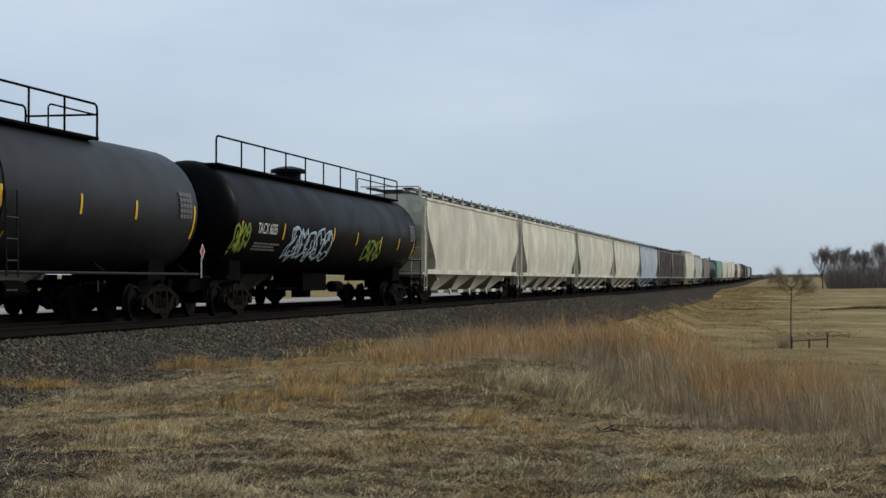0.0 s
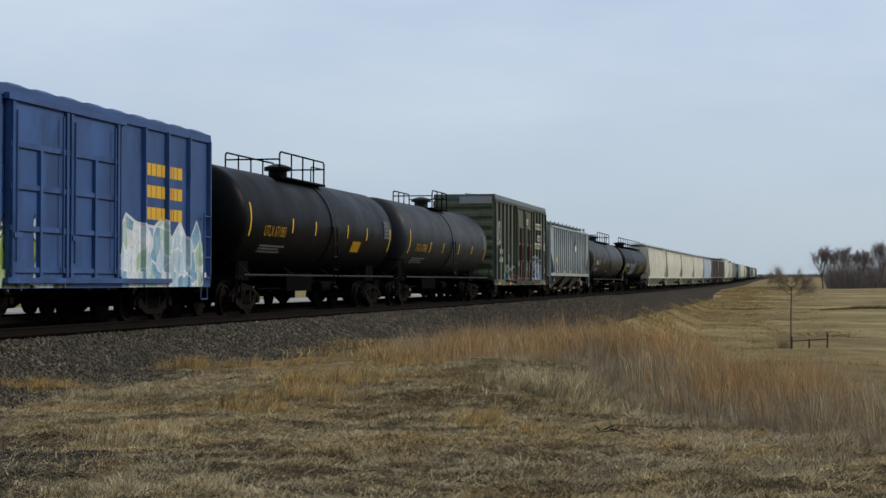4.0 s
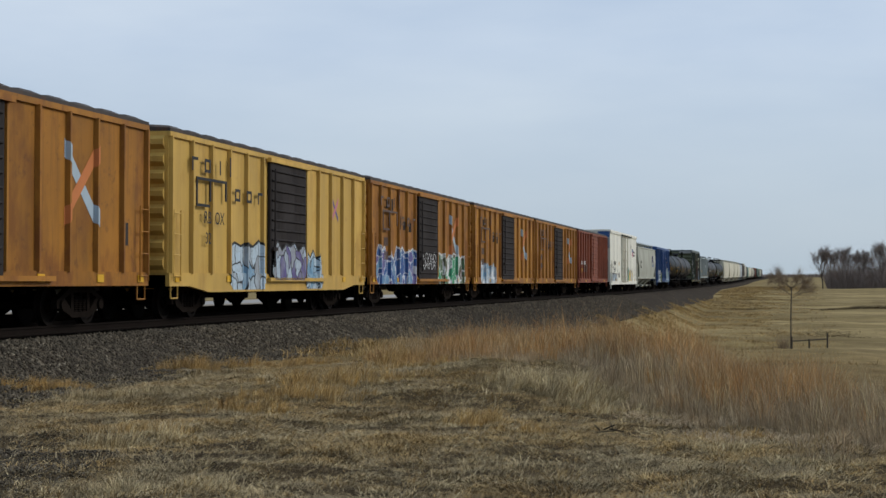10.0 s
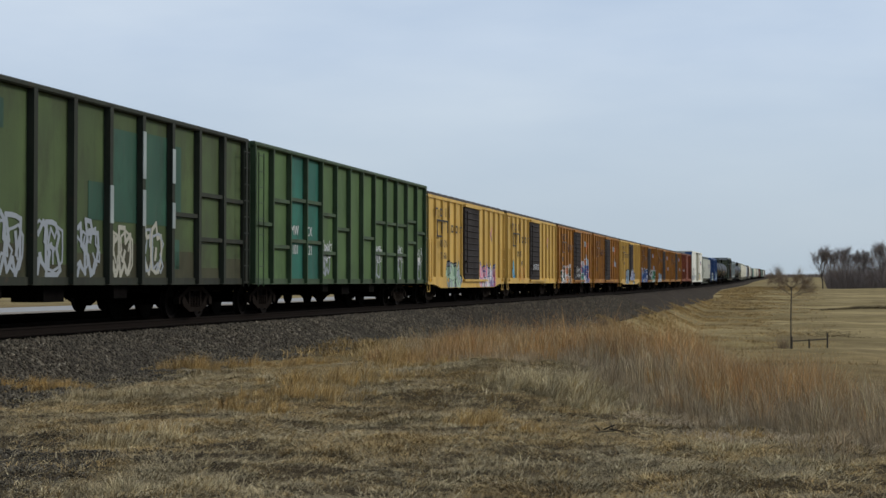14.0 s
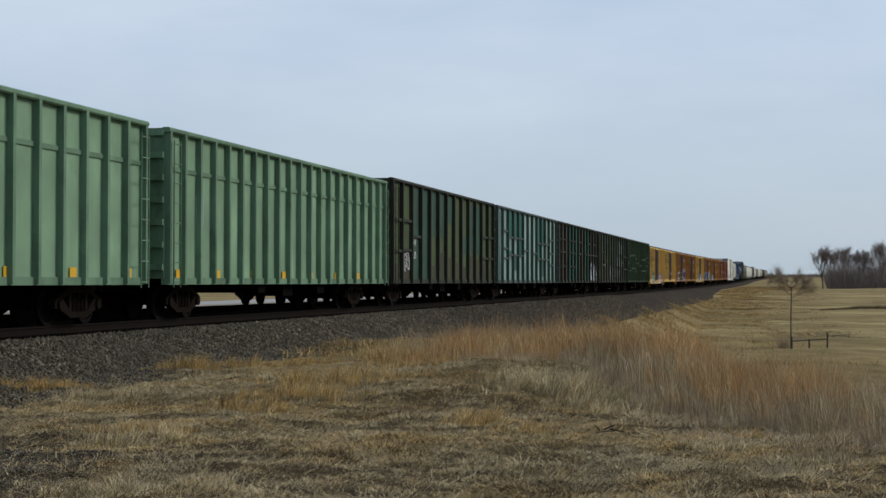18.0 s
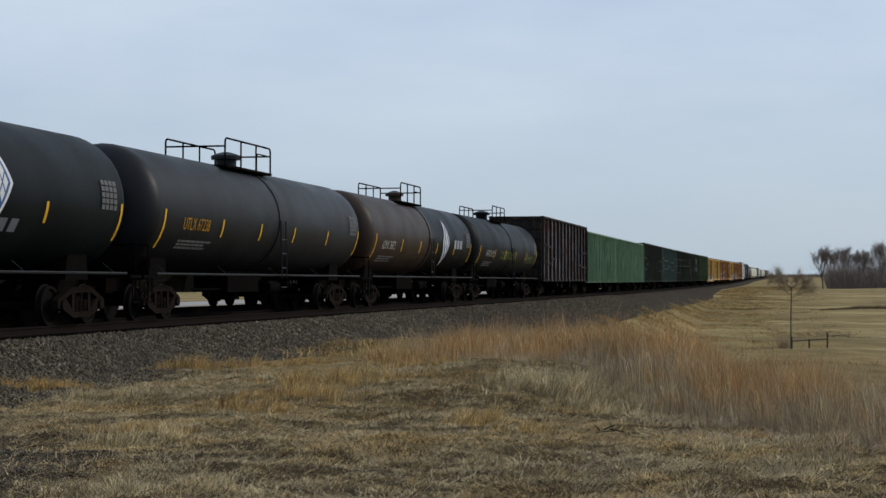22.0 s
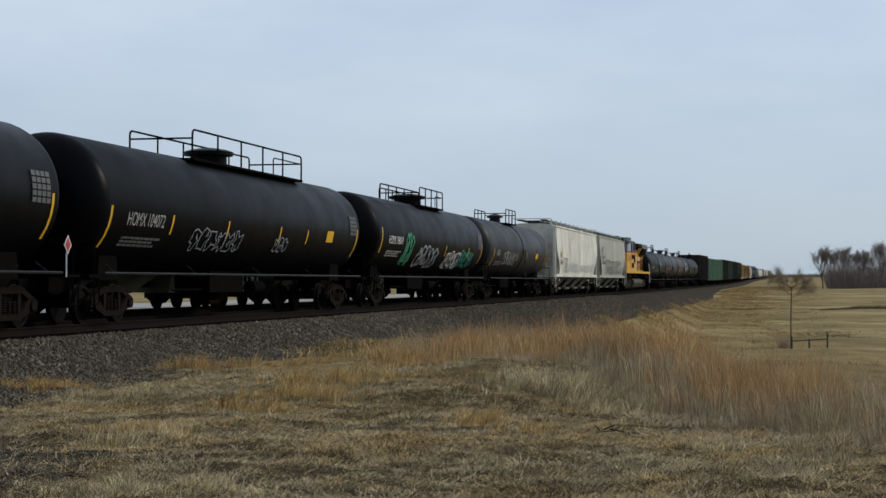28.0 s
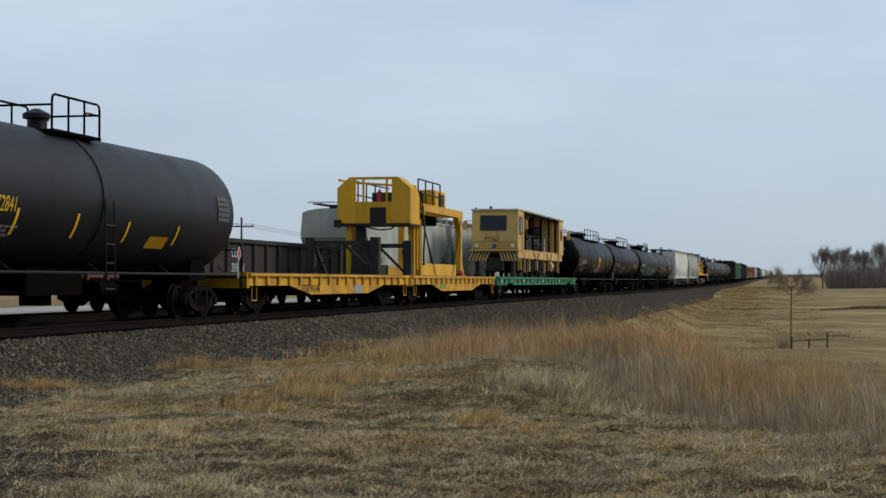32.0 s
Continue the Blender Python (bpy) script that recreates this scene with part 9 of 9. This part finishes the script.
def big_tufts(name, places, mat, label, lean):
    """Places: heart x, y, half width, half depth, height, tussocks."""
    X, Y, R, H = [], [], [], []
    for cx, cy, rx, ry, h, n in places:
        a, b = NP.normal(0, 0.55, n), NP.normal(0, 0.55, n)
        X.append(cx + a * rx)
        Y.append(cy + b * ry)
        R.append(NP.uniform(0.06, 0.16, n))
        H.append(NP.uniform(0.55, 1.0, n) * h * np.exp(-0.5 * a * a))
    px, py, ph, pa = tussocks(np.concatenate(X), np.concatenate(Y), 46, np.concatenate(R), np.concatenate(H), 0.5)
    n = len(px)
    blades(name, px, py, ph, NP.uniform(0.003, 0.008, n), NP.uniform(lean[0], lean[1], n), mat, label, az=0.6 * pa + 0.4 * lie(px, py, 0.4, 91))


big_tufts("straw_clump", [(-3.62, 17.4, 0.55, 0.35, 0.34, 34), (-3.2, 17.9, 0.6, 0.35, 0.28, 24), (-3.0, 13.7, 0.6, 0.3, 0.22, 34), (-2.3, 13.9, 0.7, 0.35, 0.18, 30), (1.75, 23.4, 0.7, 0.8, 0.55, 50), (2.2, 22.4, 0.7, 0.7, 0.5, 40), (1.1, 24.2, 0.7, 0.6, 0.45, 30), (3.1, 16.7, 0.7, 0.4, 0.22, 26), (3.9, 15.2, 0.6, 0.4, 0.2, 24), (-5.1, 24.2, 1.1, 0.4, 0.3, 40), (-1.0, 31.8, 0.25, 0.4, 1.0, 10)],
          M_G_STRAW, "pale straw clumps bent over in the short grass", (0.3, 1.4))
big_tufts("golden_clump", [(-6.5, 25.4, 1.2, 0.35, 0.32, 60), (-3.5, 18.4, 0.7, 0.3, 0.26, 24), (-4.9, 30.4, 0.7, 0.4, 0.5, 40), (-3.8, 31.4, 1.1, 0.4, 0.38, 40), (-2.8, 21.9, 0.6, 0.5, 0.34, 34), (-2.1, 23.6, 1.0, 0.6, 0.4, 60), (-1.5, 25.2, 1.2, 0.6, 0.42, 60), (0.35, 20.0, 0.6, 0.6, 0.28, 34), (1.1, 18.6, 0.6, 0.4, 0.22, 20), (3.4, 18.2, 0.7, 0.4, 0.26, 24), (4.3, 17.0, 0.5, 0.5, 0.24, 18), (-0.9, 30.6, 0.7, 0.8, 0.65, 50), (-2.6, 32.3, 0.8, 0.4, 0.34, 30), (-0.6, 27.2, 1.0, 0.6, 0.3, 34)],
          M_G_GOLD, "golden dry grass clumps near the foot of the ballast", (0.2, 0.9))
# tall bunch grass, rusty behind, grey in front
cx, cy = fan(3600, -0.045, 0.31, 14, 37)
tz = tall_zone(cx, cy) + 1.4 * clump(cx, cy, 0.7, 71) + NP.normal(0, 0.6, len(cx))
keep = (tz > 0) & off_bed(cx, cy, 6.4) & (cy < np.interp(cx / cy, TALL_EDGE_X, TALL_BACK_D))
cx, cy, tz = cx[keep], cy[keep], tz[keep]
c, c2 = clump(cx, cy, 0.3, 4), clump(cx, cy, 0.9, 14)
front = tz + 4 * c + 2.5 * c2 + NP.normal(0, 0.7, len(cx)) < np.interp(cx / cy, [-0.02, 0.04, 0.1, 0.17, 0.28], [-0.6, 0.6, 2.4, 3.4, 4.8])
hh = NP.uniform(0.6, 0.95, len(cx)) * (0.9 + 0.5 * c + 0.45 * c2) * np.clip(0.2 + tz / 4.5, 0.2, 1.0) * np.interp(cx / cy, [-0.045, -0.03, 0.02, 0.1, 0.2, 0.3], [0.45, 0.75, 1.0, 1.0, 0.95, 0.95])
for sel, mat, nm, lb in ((front, M_G_GREY, "tall_grey_grass", "tall grey-tan dry grass in front of the slope"), (~front, M_G_RUST, "tall_rust_grass", "tall rust-coloured dry prairie grass")):
    px, py, ph, pa = tussocks(cx[sel], cy[sel], 78, NP.uniform(0.1, 0.26, sel.sum()), hh[sel], 0.5)
    n = len(px)
    blades(nm, px, py, ph, NP.uniform(0.003, 0.0085, n), NP.uniform(0.05, 0.62, n), mat, lb, az=pa)
# loose stems that close the gaps between the bunches
x, y = fan(110000, -0.03, 0.31, 14, 37)
tz = tall_zone(x, y) + 1.4 * clump(x, y, 0.7, 71)
keep = (tz > 0.3) & off_bed(x, y, 6.4) & (y < np.interp(x / y, TALL_EDGE_X, TALL_BACK_D)) & (clump(x, y, 1.1, 77) > -0.25)
x, y, tz = x[keep], y[keep], tz[keep]
n = len(x)
blades("loose_tall_grass", x, y, NP.uniform(0.2, 0.62, n) * np.clip(0.3 + tz / 5, 0.3, 1), NP.uniform(0.003, 0.006, n), NP.uniform(0.1, 0.8, n), M_G_GREY, "thin grey stems between the tall bunches")
# matted fallen stems at the foot of the tall grass
x, y = fan(16000, 0.08, 0.3, 15, 22)
keep = (np.abs(tall_zone(x, y)) < 1.6) & (clump(x, y, 0.8, 79) > -0.1)
x, y = x[keep], y[keep]
n = len(x)
h = NP.uniform(0.02, 0.09, n)
blades("fallen_stems", x, y, h, NP.uniform(0.004, 0.01, n), NP.uniform(0.2, 0.6, n) / h, M_G_GREY, "pale grey stems fallen flat before the tall grass", az=lie(x, y, 0.6, 95), lying=True)
# pale seed stems over the tall grass
x, y = fan(11000, -0.03, 0.31, 15, 36)
tz = tall_zone(x, y)
keep = (tz > 1.0) & off_bed(x, y, 6.4) & (y < np.interp(x / y, TALL_EDGE_X, TALL_BACK_D)) & (clump(x, y, 0.9, 14) > -0.1)
x, y = x[keep], y[keep]
n = len(x)
blades("pale_stems", x, y, NP.uniform(0.55, 0.95, n), NP.uniform(0.003, 0.006, n), NP.uniform(0.1, 0.5, n), M_G_STRAW, "pale seed stems over the tall grass")
# bank below the ballast
s = 34 + 300 * NP.uniform(0, 1, 230000) ** 1.7
u = 4.1 + 15.9 * NP.uniform(0, 1, len(s)) ** 1.3
l = LAT - u + np.array([bend(q) for q in s])
x, y = s * CAM_S - l * CAM_C, s * CAM_C + l * CAM_S
c = clump(x, y, 0.16, 6) + 0.7 * clump(x, y, 0.5, 16)
keep = (NP.uniform(-0.6, 0.4, len(x)) < c + 0.2) & (u > 4.6 + 1.6 * clump(x, y, 0.1, 26) + 1.4 * clump(x, y, 0.4, 27)) & (NP.uniform(0, 1, len(x)) < np.interp(s, [34, 46], [0.05, 1.0]) * np.interp(u, [9.0, 20.0], [1.0, 0.0]))
x, y, c, s = x[keep], y[keep], c[keep], s[keep]
n = len(x)
blades("bank_grass", x, y, NP.uniform(0.04, 0.24, n) * (0.75 + 1.1 * np.clip(c, -0.3, 1)), 0.006 + 0.00022 * s, NP.uniform(0.3, 1.8, n), M_G_FIELD, "dry tan grass on the railway bank")


# ================= trees, fence, poles =================
def bare_tree(x, y, height, spread, label, seed, twigs=2600, twig_w=0.03, name="bare_tree", drop=0.0, trunk_r=None, fork=0.35, flat=False):
    r = random.Random(seed)
    z = ground_z(x, y) - drop
    t = thing(name, label, "tree", m=Matrix.Translation((x, y, z)))
    tr = trunk_r or height * 0.012
    m = Mesh()
    top = Vector((r.uniform(-0.3, 0.3), r.uniform(-0.3, 0.3), height * fork))
    midp = Vector((top.x * 0.3, top.y * 0.7, top.z * 0.5))
    m.rod((0, 0, -0.3), midp, tr * 1.2, 8, tr)
    m.rod(midp, top, tr, 8, tr * 0.8)
    part("trunk", m, M_BARK, t)
    ends = []
    lm = Mesh()

    def grow(p, d, length, rad, depth):
        q = p + d * length
        lm.rod(p, q, rad, 5, rad * 0.65)
        ends.append((p, q))
        if depth == 0:
            return
        for k in range(r.choice((2, 3))):
            nd = (d + Vector((r.uniform(-1, 1), r.uniform(-1, 1), r.uniform(0.1, 1.0) if not flat else r.uniform(-0.32, 0.42))) * 0.75).normalized()
            grow(p.lerp(q, r.uniform(0.55, 1.0)), nd, length * r.uniform(0.6, 0.8), rad * 0.6, depth - 1)
    for k in range(9 if flat else 5):
        a = k * (0.7 if flat else 1.257) + r.uniform(-0.3, 0.3)
        d = Vector((math.cos(a) * spread / height * 0.95, math.sin(a) * spread / height * 0.95, 1.0 if not flat else 0.42)).normalized()
        grow(top * r.uniform(0.75, 1.0), d, height * (0.3 if not flat else 0.2), tr * (0.6 if not flat else 0.42), 3)
    part("crown", lm, M_BARK, t)
    # fine twigs
    ne = len(ends)
    pick_i = NP.randint(0, ne, twigs)
    f = NP.uniform(0.2, 1.0, (twigs, 1))
    P = np.array([e[0] for e in ends])[pick_i]
    Q = np.array([e[1] for e in ends])[pick_i]
    b = P + (Q - P) * f
    d = (Q - P) / np.linalg.norm(Q - P, axis=1, keepdims=True) + NP.normal(0, 0.6, (twigs, 3))
    ln = NP.uniform(0.06, 0.16, (twigs, 1)) * height
    tip = b + d / np.linalg.norm(d, axis=1, keepdims=True) * ln
    o = NP.normal(0, 1, (twigs, 3))
    o = o / np.linalg.norm(o, axis=1, keepdims=True) * twig_w / 2
    co = np.stack([b - o, b + o, tip], 1).reshape(-1, 3)
    k = np.arange(twigs) * 3
    me = raw_mesh("twig_spray", co, [np.stack([k, k + 1, k + 2], 1)], M_TWIG if flat else M_BRUSH)
    tw = part("twig_spray", me, None, t)
    tw["kind"] = "stuff"
    return t


rg = random.Random(21)
for i in range(20):
    yy = 288 + rg.uniform(0, 30)
    xx = (0.2385 + 0.006 * i + rg.uniform(-0.002, 0.002)) * yy
    bare_tree(xx, yy, rg.uniform(7.0, 10.2) if i else 8.4, 2.6, "leafless grey-brown tree of the distant grove", 100 + i, 3400, 0.026, fork=0.26)
# dense scrub under the grove
n = 60000
d = NP.uniform(286, 316, n)
xs = NP.uniform(0.242, 0.36, n) * d
hb = NP.uniform(0.4, 7.0, n) * (0.75 + 0.95 * clump(xs, d, 0.16, 3) + 0.6 * clump(xs, d, 0.6, 13))
blades("grove_scrub", xs, d, hb, NP.uniform(0.012, 0.035, n), NP.uniform(0.1, 1.3, n), M_BRUSH, "dense leafless scrub under the distant grove")
# weeds along the ditch and in the hollow of the field
n = 9000
d = NP.uniform(173, 184, n) + NP.normal(0, 1, n)
xs = NP.uniform(0.18, 0.33, n) * d
d = 178 + 2.5 * clump(xs, d, 0.05, 3) + NP.normal(0, 0.5, n)
blades("ditch_weeds", xs, d, NP.uniform(0.05, 0.4, n) * np.clip(0.6 + 1.6 * clump(xs, d, 0.09, 33), 0.05, 1.2), NP.uniform(0.02, 0.06, n), NP.uniform(0.2, 1.5, n), M_WEED, "brown weeds along a ditch in the field")
n = 2200
blades("hollow_weeds", 30.2 + NP.normal(0, 1.2, n), 124 + NP.normal(0, 2.4, n), NP.uniform(0.02, 0.12, n), NP.uniform(0.02, 0.06, n), NP.uniform(0.2, 1.5, n), M_WEED, "dark weeds in a hollow of the field")
# woods on the skyline
n = 5000
d = NP.uniform(1350, 1450, n)
xs = NP.uniform(0.16, 0.34, n) * d
blades("far_woods", xs, d, NP.uniform(1.0, 3.2, n) * (1 + 0.8 * clump(xs, d, 0.02, 3)), NP.uniform(0.5, 2.0, n), NP.uniform(0.1, 0.5, n), M_BRUSH, "far leafless woods on the skyline")

bare_tree(105 * 0.219, 105, 4.5, 3.6, "small leafless tree with a flat drooping crown", 5, 9000, 0.0065, "small_tree", trunk_r=0.04, fork=0.9, flat=True)
sx, sy = 105 * 0.2142, 105
n = 150
blades("shrub_twigs", sx + NP.normal(0, 0.2, n), sy + NP.normal(0, 0.22, n), NP.uniform(0.3, 1.25, n), np.full(n, 0.016), NP.uniform(0.2, 1.1, n), M_TWIG, "leafless shrub at the foot of the tree")
branch = thing("dead_branch", "small dark broken branch lying in the dry grass", "branch", m=Matrix.Translation((1.95, 18.9, ground_z(1.95, 18.9) + 0.01)) @ Matrix.Scale(0.7, 4))
bm_ = Mesh()
for a, b, r in (((-0.2, 0, 0.0), (0.17, 0.1, 0.03), 0.016), ((-0.05, 0.03, 0.05), (0.12, -0.1, 0.14), 0.014), ((0.05, 0.05, 0.06), (0.28, 0.0, 0.02), 0.013), ((-0.12, 0.0, 0.04), (-0.2, 0.12, 0.12), 0.012), ((0.1, 0.08, 0.06), (0.08, 0.2, 0.16), 0.01)):
    bm_.rod(a, b, r, 6, r * 0.6)
part("stem", bm_, flatmat("dark_rotten_wood", (0.055, 0.044, 0.034), 0.95), branch)
fence = thing("fence", "short grey wooden fence with one rail", "fence", m=Matrix.Translation((105 * 0.2305, 105, ground_z(105 * 0.2305, 105))))
for dx, h in ((-1.15, 0.75), (0.0, 0.6), (1.2, 1.0)):
    part("post", Mesh().rod((dx, 0, -0.4), (dx, 0, h), 0.055, 8), M_POST, fence)
part("rail", Mesh().rod((-1.2, 0.06, 0.45), (1.25, 0.06, 0.6), 0.04, 6), M_POST, fence)

for s in (75.0, 155.0, 235.0, 315.0):
    l = 55.0
    x, y = s * CAM_S - l * CAM_C, s * CAM_C + l * CAM_S
    z = ground_z(x, y)
    pole = thing("utility_pole", "weathered wooden utility pole with one crossarm", "utility pole", "utility poles beyond the tracks", Matrix.Translation((x, y, z)) @ pose(0, 0, 0, 0, 0, 77.7 - 90))
    part("pole", Mesh().rod((0, 0, -0.5), (0, 0, 8.0), 0.14, 8, 0.1), M_POST, pole)
    part("crossarm", Mesh().box(-1.35, 1.35, -0.14, -0.04, 7.0, 7.14), M_POST, pole)
    for dx in (-1.2, -0.5, 0.5, 1.2):
        part("insulator", Mesh().rod((dx, -0.09, 7.14), (dx, -0.09, 7.3), 0.05, 6), M_GREYST, pole)
for dx in (-1.2, -0.5, 0.5, 1.2):
    m = Mesh()
    pts = []
    for s0 in (-5.0, 75.0, 155.0, 235.0):
        for k in range(8):
            s = s0 + 10 * k
            l = 55.0 - dx
            x, y = s * CAM_S - l * CAM_C, s * CAM_C + l * CAM_S
            q = k / 8
            pts.append((x, y, rail_z(s0) * (1 - q) + rail_z(s0 + 80) * q - 0.55 + 7.3 - 4 * 0.7 * q * (1 - q)))
    m.path(pts, 0.012, 4)
    wire = new("overhead_wire", m.data("overhead_wire", M_IRON))
    tagged(wire, "thin dark overhead wire between the poles", "wire", "overhead wires")


def motions():
    for car, s0, lat, v in CARS:
        rows = [(float(t), rail_pose(s0 + v * t, lat)) for t in range(0, 33)]
        walk(car, rows)


motions()
